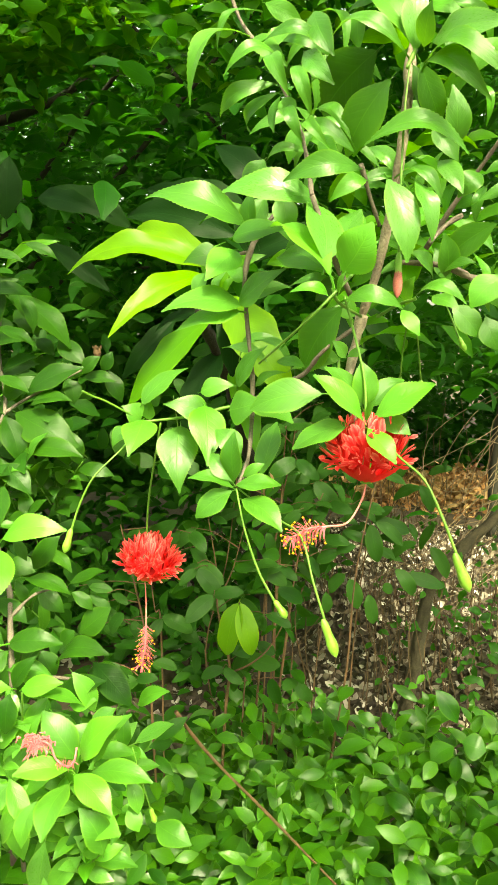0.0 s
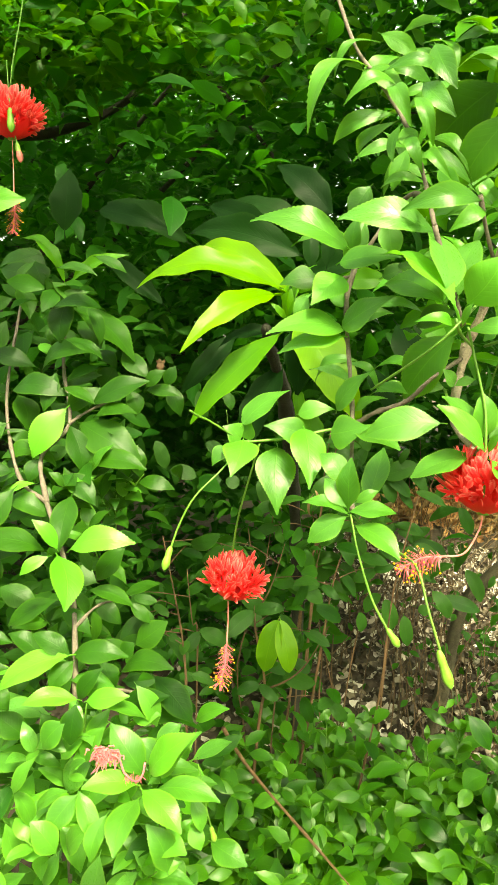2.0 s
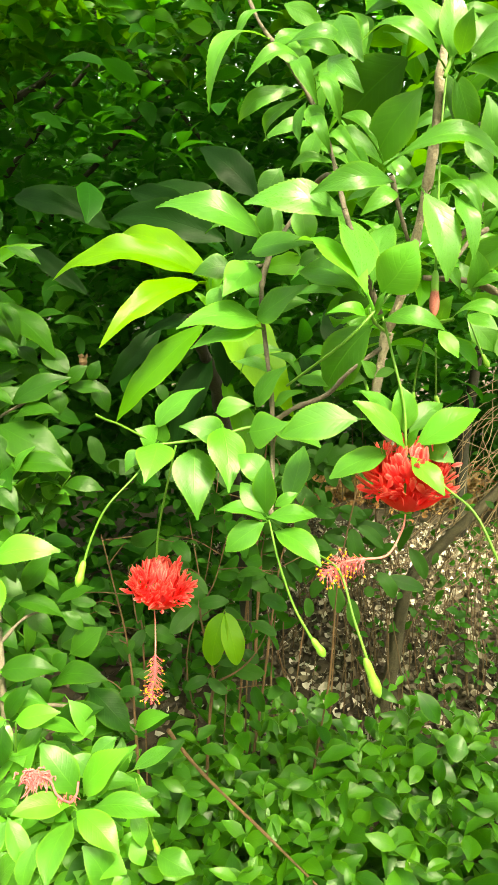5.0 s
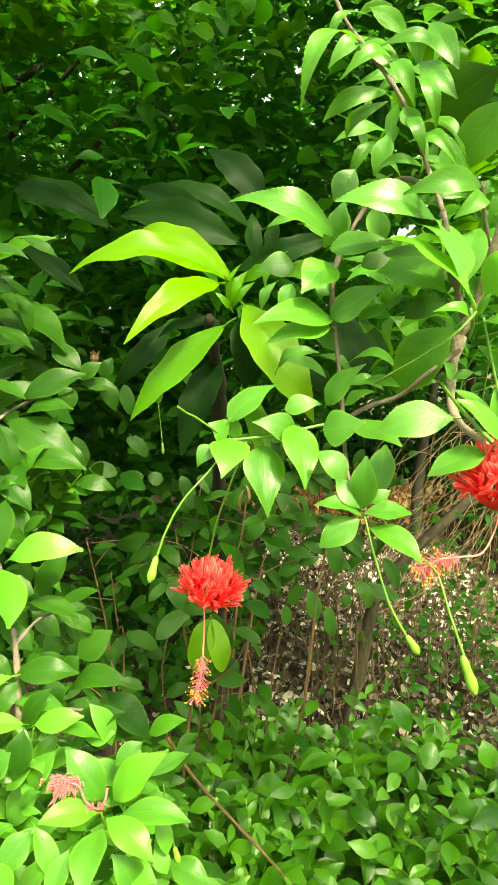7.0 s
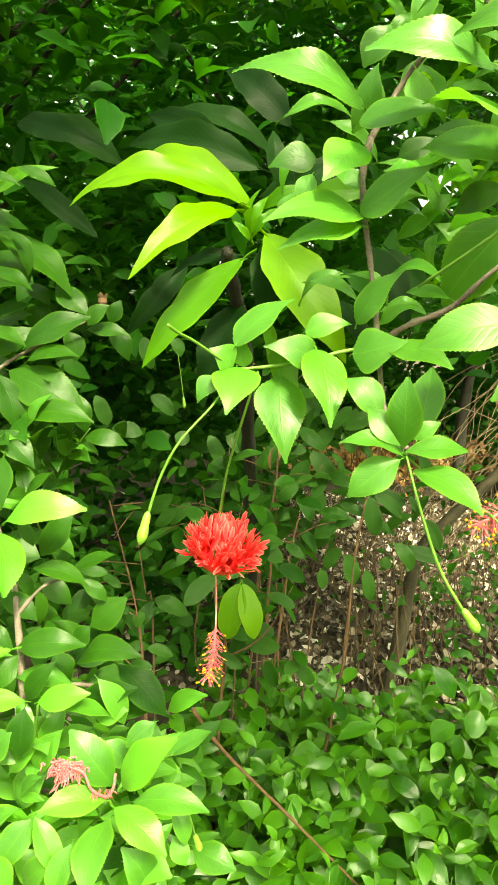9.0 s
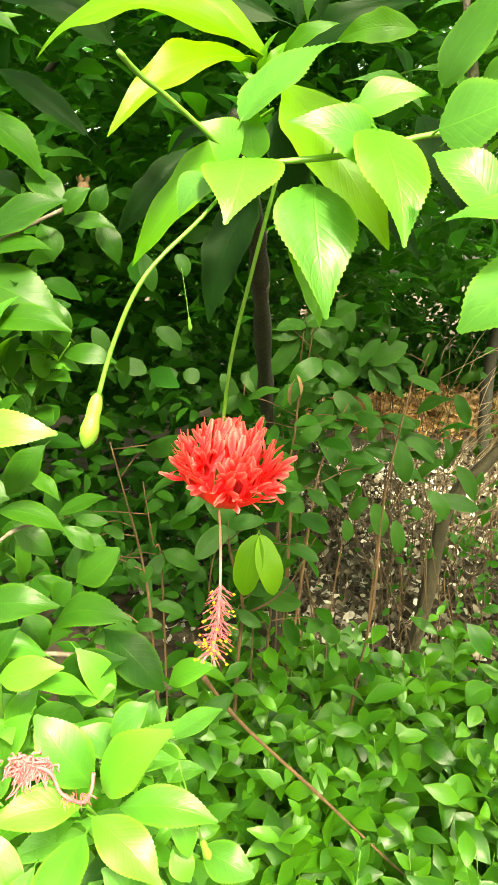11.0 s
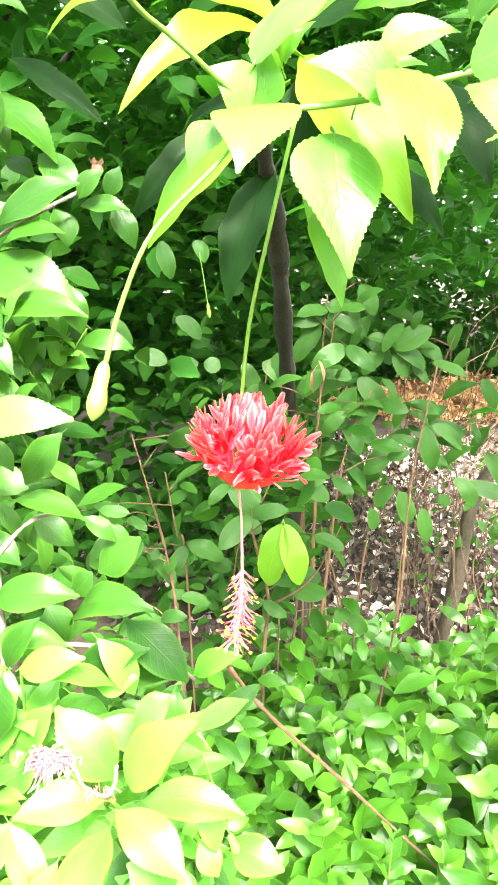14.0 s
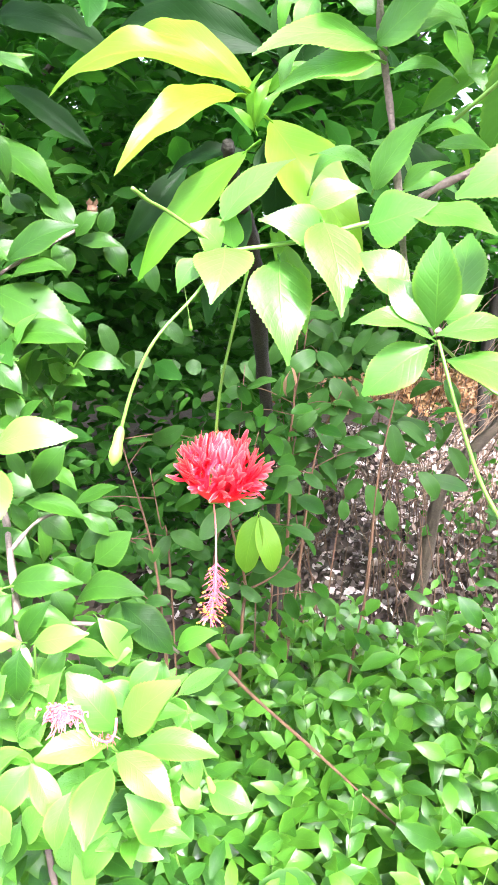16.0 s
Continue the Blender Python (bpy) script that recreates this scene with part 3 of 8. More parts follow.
stem(shrub, "twig", greenstem, [(0.124, 0.538, 1.553), (0.101, 0.518, 1.528), (0.078, 0.518, 1.504), (0.044, 0.558, 1.473)], .0012, .0009)
stem(shrub, "twig", greenstem, [(0.153, 0.558, 1.702), (0.146, 0.548, 1.686)], .0018, .0012)
stem(shrub, "twig", bark, [(0.119, 0.578, 1.628), (0.127, 0.588, 1.609), (0.138, 0.598, 1.585)], .0020, .0016)
stem(shrub, "twig", bark, [(0.214, 0.638, 1.602), (0.200, 0.638, 1.593), (0.183, 0.618, 1.575)], .0022, .0014)
stem(shrub, "twig", bark, [(0.236, 0.598, 1.535), (0.215, 0.608, 1.547), (0.193, 0.618, 1.557), (0.154, 0.608, 1.558)], .0030, .0022)
stem(shrub, "twig", bark, [(0.196, 0.698, 1.582), (0.213, 0.678, 1.615), (0.231, 0.658, 1.645), (0.247, 0.638, 1.672)], .0026, .0016)
stem(shrub, "twig", greenstem, [(0.120, 0.508, 1.435), (0.107, 0.538, 1.455), (0.109, 0.598, 1.475)], .0016, .0012)
stem(shrub, "twig", greenstem, [(0.141, 0.608, 1.513), (0.150, 0.558, 1.520), (0.159, 0.538, 1.523)], .0014, .0012)
stem(shrub, "twig", greenstem, [(0.097, 0.523, 1.529), (0.102, 0.528, 1.519), (0.125, 0.588, 1.512)], .0014, .0012)
stem(sapling, "stem", shaded_bark, [(0.076, 2.300, -0.613), (0.052, 2.250, -0.005), (0.024, 2.150, 0.624), (-0.004, 2.000, 0.989), (-0.023, 1.800, 1.196), (-0.039, 1.500, 1.361)], .0190, .0160)
stem(sapling, "stem", shaded_bark, [(-0.039, 1.500, 1.361), (-0.047, 1.380, 1.425), (-0.061, 1.220, 1.487), (-0.073, 1.140, 1.527), (-0.074, 1.115, 1.544)], .0165, .0060)
stem(left_shrub, "stem", bark, [(-0.325, 1.013, 0.340), (-0.325, 0.953, 0.711), (-0.289, 0.858, 0.962), (-0.286, 0.848, 1.050), (-0.299, 0.878, 1.116), (-0.316, 0.918, 1.140), (-0.334, 0.918, 1.214), (-0.378, 0.975, 1.264)], .0040, .0030)
stem(left_shrub, "stem", bark, [(-0.378, 0.975, 1.264), (-0.408, 1.028, 1.323), (-0.379, 1.070, 1.374), (-0.423, 1.160, 1.462), (-0.434, 1.200, 1.580)], .0035, .0026)
stem(left_shrub, "stem", bark, [(-0.379, 1.070, 1.374), (-0.357, 1.090, 1.392), (-0.304, 1.100, 1.422), (-0.258, 1.140, 1.451)], .0024, .0018)
stem(left_shrub, "stem", bark, [(-0.378, 0.975, 1.264), (-0.432, 0.998, 1.299), (-0.506, 1.120, 1.400), (-0.531, 1.220, 1.537), (-0.544, 1.300, 1.638)], .0030, .0022)
stem(left_shrub, "twig", bark, [(-0.286, 0.848, 1.050), (-0.226, 0.858, 1.043), (-0.160, 0.878, 1.023), (-0.128, 0.898, 0.982)], .0022, .0014)
stem(left_shrub, "twig", bark, [(-0.299, 0.878, 1.116), (-0.278, 0.918, 1.135), (-0.252, 0.975, 1.125)], .0022, .0014)
stem(low_shrub, "stem", greenstem, [(-0.140, 0.950, 0.602), (-0.158, 0.869, 0.816), (-0.167, 0.769, 0.948), (-0.170, 0.734, 0.995)], .0015, .0012)
stem(low_shrub, "stem", greenstem, [(-0.314, 1.000, 0.555), (-0.302, 0.950, 0.749), (-0.282, 0.869, 0.927), (-0.261, 0.819, 1.041)], .0015, .0012)

F1 = (-0.072, 0.677, 1.248)
flower(shrub, F1, 0.0338, [(-0.045, 0.618, 1.417), (-0.055, 0.640, 1.378), (-0.065, 0.662, 1.335), (-0.070, 0.676, 1.295), (-0.072, 0.679, 1.274)],
       [F1, (-0.071, 0.677, 1.230), (-0.071, 0.677, 1.202), (-0.072, 0.677, 1.179), (-0.076, 0.677, 1.158)], 2, (0.22, 0.0, 1), 5, "open red fringed bloom hanging on its stalk")
GAP = math.atan2(-1, 0.1)
F2 = (0.125, 0.508, 1.390)
flower(shrub, F2, 0.034, [(0.105, 0.518, 1.523), (0.113, 0.518, 1.497), (0.121, 0.513, 1.465), (0.123, 0.508, 1.435), (0.125, 0.508, 1.413)],
       [F2, (0.122, 0.503, 1.379), (0.112, 0.498, 1.363), (0.098, 0.500, 1.359), (0.084, 0.502, 1.356), (0.072, 0.504, 1.348)], 3, (0.03, 0.0, 1), 8, "open red fringed bloom under a rosette of leaves", GAP, 0.34)
F3 = (-0.425, 0.953, 1.771)
flower(left_shrub, F3, 0.045, [(-0.409, 0.960, 1.989), (-0.418, 0.960, 1.933), (-0.426, 0.953, 1.866), (-0.429, 0.953, 1.822), (-0.427, 0.953, 1.801)],
       [F3, (-0.423, 0.953, 1.727), (-0.422, 0.953, 1.697), (-0.421, 0.953, 1.678), (-0.423, 0.953, 1.651)], 2, (0, 0, 1), 12, "open red fringed bloom on a long hanging stalk")
bud(shrub, (-0.114, 0.574, 1.328), (-0.118, 0.569, 1.310), 0.0036, [(-0.063, 0.609, 1.412), (-0.075, 0.594, 1.396), (-0.095, 0.579, 1.374), (-0.107, 0.577, 1.350), (-0.114, 0.574, 1.327)], bud_skin, "closed green bud on a curved stalk")
bud(shrub, (0.062, 0.489, 1.305), (0.070, 0.487, 1.294), 0.0030, [(0.031, 0.509, 1.383), (0.038, 0.499, 1.356), (0.049, 0.494, 1.326), (0.062, 0.489, 1.304)], bud_skin, "small green bud on a thin stalk")
bud(shrub, (0.096, 0.475, 1.297), (0.105, 0.471, 1.274), 0.0039, [(0.033, 0.514, 1.381), (0.060, 0.521, 1.359), (0.079, 0.499, 1.351), (0.088, 0.484, 1.323), (0.097, 0.475, 1.297)], bud_skin, "swollen green bud on a straight stalk")
bud(shrub, (0.177, 0.451, 1.355), (0.186, 0.448, 1.333), 0.0039, [(0.127, 0.498, 1.433), (0.142, 0.483, 1.415), (0.158, 0.468, 1.401), (0.169, 0.458, 1.378), (0.178, 0.451, 1.355)], bud_skin, "swollen green bud on an arched stalk")
bud(shrub, (0.146, 0.543, 1.554), (0.146, 0.541, 1.524), 0.0036, [(0.149, 0.553, 1.694), (0.146, 0.548, 1.656), (0.145, 0.543, 1.604), (0.146, 0.543, 1.553)], red_bud_skin, "half-faded reddish bud on a long stalk")
bud(shrub, (0.223, 0.658, 1.497), (0.229, 0.658, 1.486), 0.0026, [(0.209, 0.658, 1.527), (0.215, 0.658, 1.514), (0.223, 0.658, 1.496)], bud_skin, "tiny green bud")
bud(shrub, (0.206, 0.738, 1.454), (0.211, 0.738, 1.439), 0.0030, [(0.192, 0.698, 1.502), (0.199, 0.718, 1.480), (0.206, 0.738, 1.454)], bud_skin, "small green bud")
bud(shrub, (0.188, 0.758, 1.456), (0.188, 0.758, 1.437), 0.0030, [(0.182, 0.698, 1.510), (0.186, 0.738, 1.486), (0.188, 0.758, 1.455)], bud_skin, "small green bud")

bud(left_shrub, (-0.415, 0.923, 1.801), (-0.413, 0.923, 1.772), 0.0052, [(-0.427, 0.938, 1.867), (-0.420, 0.928, 1.831), (-0.415, 0.923, 1.800)], bud_skin, "yellow-green bud before the red bloom")
bud(left_shrub, (-0.415, 0.945, 1.763), (-0.409, 0.945, 1.740), 0.0045, [(-0.422, 0.949, 1.788), (-0.418, 0.947, 1.773), (-0.415, 0.945, 1.763)], red_bud_skin, "spent pinkish bud")
bud(low_shrub, (-0.090, 0.794, 0.906), (-0.084, 0.794, 0.887), 0.0040, [(-0.106, 0.764, 1.009), (-0.098, 0.779, 0.955), (-0.090, 0.794, 0.905)], bud_skin, "small green bud on a leaning stalk")
bud(left_shrub, (-0.152, 1.400, 1.305), (-0.150, 1.400, 1.285), 0.0036, [(-0.163, 1.400, 1.383), (-0.157, 1.400, 1.342), (-0.152, 1.400, 1.304)], bud_skin, "tiny green bud on a hanging thread")

# withered bloom
W0 = (-0.164, 0.734, 1.024)
wv, wf = tube_data([W0, (-0.166, 0.731, 1.010), (-0.173, 0.729, 1.003), (-0.185, 0.724, 1.015), (-0.192, 0.725, 1.031), (-0.204, 0.727, 1.035)], 0.0014, 0.0012, 7, 5)
withered = mesh_object("withered_flower", wv, wf, withered_skin, low_shrub, "withered pale pink bloom with curled petals")
rnd = random.Random(9)
for k in range(110):
    c = Vector((-0.207, 0.731, 1.034)) + Vector((rnd.gauss(0, 0.0075), rnd.gauss(0, 0.003), rnd.gauss(0, 0.003)))
    pts = [c]
    out = Vector((rnd.gauss(-0.0004, 0.0011), rnd.gauss(-0.0004, 0.0009), rnd.gauss(0.0, 0.0009)))
    for i in range(5):
        pts.append(pts[-1] + out + Vector((rnd.gauss(0, 0.0014), rnd.gauss(0, 0.0012), -0.0008 * i + rnd.gauss(0, 0.0012))))
    wv, wf = tube_data(pts, 0.0008, 0.0005, 5, 4, 0.9, k)
    mesh_object("petal", wv, wf, withered_skin, withered)
wv, wf = [], []
for k in range(40):
    c = Vector((-0.166, 0.731, 1.011)).lerp(Vector((-0.185, 0.725, 1.013)), rnd.random()) + Vector((0, 0, -0.004 * rnd.random()))
    e = c + Vector((rnd.gauss(0, 0.004), rnd.gauss(-0.002, 0.003), rnd.gauss(-0.003, 0.004)))
    tv, tf = tube_data([c, c.lerp(e, 0.5) + Vector((0, 0, 0.001)), e], 0.00028, 0.0002, 4, 2)
    o = len(wv)
    wv += tv
    wf += [tuple(o + z for z in f) for f in tf]
tagged(mesh_object("stamen_brush", wv, wf, filament_skin, withered, "dry reddish filaments"), kind="stuff")
# dry brown seed cup on the leafy shrub
cv, cf = [], []
cup_at = Vector((-0.253, 1.158, 1.462))
for i, (h, r) in enumerate(((0.0, 0.001), (0.003, 0.005), (0.008, 0.007), (0.014, 0.006), (0.019, 0.008))):
    for k in range(15):
        w = 2 * math.pi * k / 15
        cv.append(cup_at + Vector((math.cos(w) * r, math.sin(w) * r, h + (0.003 * ((k % 3) - 1) if i == 4 else 0))))
for i in range(4):
    for k in range(15):
        cf.append((i * 15 + k, i * 15 + (k + 1) % 15, i * 15 + 15 + (k + 1) % 15, i * 15 + 15 + k))
mesh_object("seed_cup", cv, cf, cane_bark, left_shrub, "dry brown split seed cup", False)

# branch A top, right shrub
leaf(shrub, "hib", "mid", (0.030, 0.629, 1.741), (-0.018, 0.605, 1.678), 0.019, 6, 0.34)
leaf(shrub, "hib", "mid", (0.028, 0.629, 1.740), (0.060, 0.605, 1.709), 0.018, 32, 0.15)
leaf(shrub, "hib", "mid", (0.033, 0.629, 1.762), (0.001, 0.629, 1.728), 0.009, -6, 0.34)
leaf(shrub, "hib", "mid", (0.040, 0.609, 1.730), (0.090, 0.609, 1.725), 0.013, 35, 0.34)
leaf(shrub, "hib", "mid", (0.054, 0.609, 1.717), (0.009, 0.597, 1.698), 0.013, -22, 0.34)
leaf(shrub, "hib", "mid", (0.047, 0.599, 1.713), (0.062, 0.575, 1.676), 0.014, 29, 0.34)
leaf(shrub, "hib", "mid", (0.052, 0.609, 1.698), (0.004, 0.633, 1.679), 0.015, -54, 0.34)
leaf(shrub, "hib", "mid", (0.054, 0.619, 1.695), (0.030, 0.656, 1.673), 0.012, -67, 0.34)
leaf(shrub, "hib", "mid", (0.056, 0.599, 1.686), (0.051, 0.587, 1.653), 0.012, 42, 0.10)
leaf(shrub, "hib", "mid", (0.057, 0.589, 1.680), (0.066, 0.577, 1.659), 0.015, 28, 0.10)
leaf(shrub, "hib", "mid", (0.080, 0.609, 1.752), (0.096, 0.585, 1.709), 0.020, 32, 0.10)
leaf(shrub, "hib", "mid", (0.039, 0.649, 1.777), (0.073, 0.649, 1.758), 0.016, 57, 0.15)
leaf(shrub, "hib", "pale", (0.073, 0.609, 1.722), (0.097, 0.585, 1.688), 0.017, 42, 0.15)
leaf(shrub, "hib", "mid", (0.064, 0.589, 1.703), (0.080, 0.577, 1.661), 0.012, 24, 0.34)
leaf(shrub, "hib", "mid", (0.060, 0.589, 1.674), (0.073, 0.577, 1.643), 0.011, 27, 0.34)
leaf(shrub, "hib", "mid", (0.074, 0.689, 1.694), (0.063, 0.689, 1.656), 0.019, 8, 0.10)
leaf(shrub, "hib", "mid", (0.077, 0.589, 1.662), (0.094, 0.565, 1.635), 0.010, 38, 0.34)
leaf(shrub, "hib", "mid", (0.041, 0.669, 1.655), (0.024, 0.669, 1.627), 0.024, -15, 0.10)
leaf(shrub, "hib", "mid", (0.089, 0.589, 1.652), (0.102, 0.565, 1.625), 0.014, 36, 0.10)
leaf(shrub, "hib", "dark", (0.129, 0.588, 1.714), (0.091, 0.638, 1.683), 0.048, -77, 0.05)
leaf(shrub, "hib", "mid", (0.139, 0.578, 1.690), (0.111, 0.615, 1.643), 0.034, -60, 0.08)
leaf(shrub, "hib", "mid", (0.146, 0.558, 1.700), (0.094, 0.582, 1.722), 0.015, -23, 0.34)
leaf(shrub, "hib", "mid", (0.153, 0.558, 1.702), (0.116, 0.582, 1.750), 0.024, -5, 0.15)
leaf(shrub, "hib", "pale", (0.153, 0.558, 1.700), (0.151, 0.558, 1.746), 0.022, 7, 0.10)
leaf(shrub, "hib", "mid", (0.159, 0.558, 1.704), (0.159, 0.534, 1.724), 0.017, 137, 0.10)
leaf(shrub, "hib", "pale", (0.165, 0.558, 1.707), (0.205, 0.509, 1.699), 0.024, 48, 0.15)
leaf(shrub, "hib", "mid", (0.161, 0.558, 1.693), (0.210, 0.509, 1.660), 0.017, 26, 0.34)
leaf(shrub, "hib", "mid", (0.161, 0.558, 1.692), (0.200, 0.521, 1.654), 0.017, 35, 0.34)
leaf(shrub, "hib", "mid", (0.159, 0.568, 1.698), (0.181, 0.592, 1.661), 0.021, 68, 0.10)
leaf(shrub, "hib", "dark", (0.155, 0.578, 1.700), (0.165, 0.588, 1.669), 0.017, 7, 0.10)
leaf(shrub, "hib", "mid", (0.192, 0.638, 1.732), (0.218, 0.662, 1.779), 0.026, 1, 0.10)
leaf(shrub, "hib", "mid", (0.221, 0.658, 1.724), (0.243, 0.658, 1.753), 0.023, 13, 0.10)
leaf(shrub, "hib", "mid", (0.118, 0.568, 1.637), (0.196, 0.556, 1.628), 0.020, 22, 0.34)
leaf(shrub, "hib", "mid", (0.190, 0.588, 1.639), (0.185, 0.576, 1.685), 0.021, -3, 0.15)
leaf(shrub, "hib", "mid", (0.176, 0.588, 1.662), (0.193, 0.576, 1.629), 0.018, 25, 0.10)
leaf(shrub, "hib", "pale", (0.180, 0.588, 1.633), (0.195, 0.564, 1.603), 0.016, 26, 0.10)
leaf(shrub, "hib", "mid", (0.120, 0.578, 1.624), (0.059, 0.578, 1.614), 0.020, -44, 0.30)
leaf(shrub, "hib", "mid", (0.124, 0.578, 1.616), (0.095, 0.566, 1.597), 0.014, -34, 0.30)
leaf(shrub, "hib", "mid", (0.116, 0.598, 1.641), (0.070, 0.622, 1.664), 0.015, -25, 0.30)
leaf(shrub, "hib", "mid", (0.113, 0.598, 1.650), (0.079, 0.635, 1.679), 0.015, -7, 0.30)
leaf(shrub, "hib", "mid", (0.079, 0.598, 1.641), (0.045, 0.610, 1.638), 0.009, -36, 0.34)
leaf(shrub, "hib", "pale", (0.089, 0.588, 1.600), (0.010, 0.588, 1.608), 0.030, -28, 0.15)
leaf(shrub, "hib", "mid", (0.058, 0.658, 1.624), (0.065, 0.658, 1.587), 0.024, -4, 0.10)
leaf(shrub, "hib", "mid", (0.041, 0.698, 1.630), (0.023, 0.698, 1.591), 0.023, -18, 0.10)
leaf(shrub, "hib", "pale", (0.091, 0.528, 1.545), (0.079, 0.568, 1.597), 0.033, 25, 0.10)
leaf(shrub, "hib", "bright", (0.095, 0.518, 1.536), (0.049, 0.598, 1.583), 0.031, 16, 0.12)
leaf(shrub, "hib", "bright", (0.103, 0.518, 1.539), (0.121, 0.498, 1.570), 0.033, 43, 0.10)
leaf(shrub, "hib", "pale", (0.105, 0.558, 1.549), (0.121, 0.578, 1.594), 0.026, -11, 0.10)
leaf(shrub, "hib", "mid", (0.101, 0.518, 1.524), (0.105, 0.508, 1.539), 0.007, 13, 0.10)
leaf(shrub, "hib", "bright", (0.094, 0.518, 1.522), (0.066, 0.508, 1.524), 0.010, -25, 0.34)
leaf(shrub, "hib", "mid", (0.105, 0.518, 1.520), (0.145, 0.508, 1.514), 0.014, 28, 0.34)
leaf(shrub, "hib", "mid", (0.109, 0.579, 1.519), (0.081, 0.629, 1.464), 0.042, -47, 0.05)
leaf(shrub, "hib", "mid", (0.096, 0.569, 1.544), (0.057, 0.629, 1.564), 0.037, -17, 0.12)
leaf(shrub, "hib", "dark", (0.112, 0.609, 1.557), (0.072, 0.669, 1.586), 0.032, -14, 0.10)
leaf(shrub, "hib", "dark", (0.119, 0.629, 1.542), (0.090, 0.649, 1.528), 0.022, -40, 0.10)
leaf(shrub, "hib", "pale", (0.134, 0.538, 1.608), (0.149, 0.526, 1.547), 0.025, 5, 0.12)
leaf(shrub, "hib", "pale", (0.154, 0.538, 1.607), (0.166, 0.526, 1.562), 0.017, -11, 0.15)
leaf(shrub, "hib", "mid", (0.145, 0.558, 1.615), (0.174, 0.534, 1.588), 0.011, 11, 0.34)
leaf(shrub, "hib", "mid", (0.250, 0.658, 1.599), (0.218, 0.707, 1.568), 0.029, -65, 0.10)
leaf(shrub, "hib", "mid", (0.229, 0.638, 1.635), (0.209, 0.638, 1.616), 0.021, -27, 0.34)
leaf(shrub, "hib", "mid", (0.198, 0.618, 1.547), (0.190, 0.598, 1.580), 0.020, -47, 0.10)
leaf(shrub, "hib", "mid", (0.187, 0.618, 1.548), (0.162, 0.598, 1.565), 0.015, -36, 0.15)
leaf(shrub, "hib", "mid", (0.193, 0.618, 1.551), (0.217, 0.598, 1.557), 0.014, 22, 0.15)
leaf(shrub, "hib", "mid", (0.206, 0.638, 1.545), (0.192, 0.638, 1.574), 0.017, -22, 0.10)
leaf(shrub, "hib", "bright", (0.197, 0.458, 1.532), (0.178, 0.458, 1.512), 0.020, -12, 0.10)
leaf(shrub, "hib", "mid", (0.158, 0.538, 1.524), (0.191, 0.518, 1.518), 0.013, 11, 0.34)
leaf(shrub, "hib", "mid", (0.175, 0.558, 1.527), (0.191, 0.538, 1.516), 0.014, 17, 0.10)
leaf(shrub, "hib", "mid", (0.156, 0.558, 1.520), (0.158, 0.538, 1.539), 0.014, 108, 0.10)
leaf(shrub, "hib", "bright", (0.149, 0.538, 1.515), (0.161, 0.528, 1.496), 0.013, 10, 0.10)
leaf(shrub, "hib", "mid", (0.233, 0.738, 1.532), (0.264, 0.738, 1.499), 0.027, 32, 0.10)
leaf(shrub, "hib", "mid", (0.268, 0.738, 1.521), (0.283, 0.738, 1.487), 0.027, 22, 0.10)
# rosette over the second flower
leaf(shrub, "hib", "bright", (0.120, 0.498, 1.436), (0.084, 0.498, 1.467), 0.021, 3, 0.10)
leaf(shrub, "hib", "mid", (0.121, 0.518, 1.444), (0.093, 0.528, 1.472), 0.019, 9, 0.10)
leaf(shrub, "hib", "mid", (0.124, 0.518, 1.444), (0.119, 0.518, 1.477), 0.021, 5, 0.10)
leaf(shrub, "hib", "bright", (0.127, 0.498, 1.438), (0.168, 0.498, 1.463), 0.024, -0, 0.10)
leaf(shrub, "hib", "mid", (0.127, 0.518, 1.444), (0.152, 0.528, 1.464), 0.018, 10, 0.10)
leaf(shrub, "hib", "mid", (0.122, 0.498, 1.436), (0.127, 0.488, 1.452), 0.007, 6, 0.10)
leaf(shrub, "hib", "mid", (0.112, 0.503, 1.433), (0.071, 0.503, 1.414), 0.023, 5, 0.12)
leaf(shrub, "hib", "bright", (0.122, 0.488, 1.432), (0.139, 0.468, 1.411), 0.017, -1, 0.10)
leaf(shrub, "hib", "mid", (0.132, 0.508, 1.436), (0.153, 0.498, 1.427), 0.016, 23, 0.10)
leaf(shrub, "hib", "pale", (0.114, 0.588, 1.478), (0.102, 0.578, 1.492), 0.011, -48, 0.10)
leaf(shrub, "hib", "mid", (0.115, 0.588, 1.479), (0.131, 0.588, 1.485), 0.009, 14, 0.10)
leaf(shrub, "hib", "mid", (0.113, 0.618, 1.475), (0.081, 0.638, 1.474), 0.019, -27, 0.10)
leaf(shrub, "hib", "mid", (0.082, 0.618, 1.469), (0.057, 0.638, 1.473), 0.015, -5, 0.10)
leaf(shrub, "hib", "mid", (0.092, 0.519, 1.453), (0.039, 0.529, 1.439), 0.028, -23, 0.08)
leaf(shrub, "hib", "mid", (0.035, 0.609, 1.436), (0.072, 0.569, 1.425), 0.025, 3, 0.10)
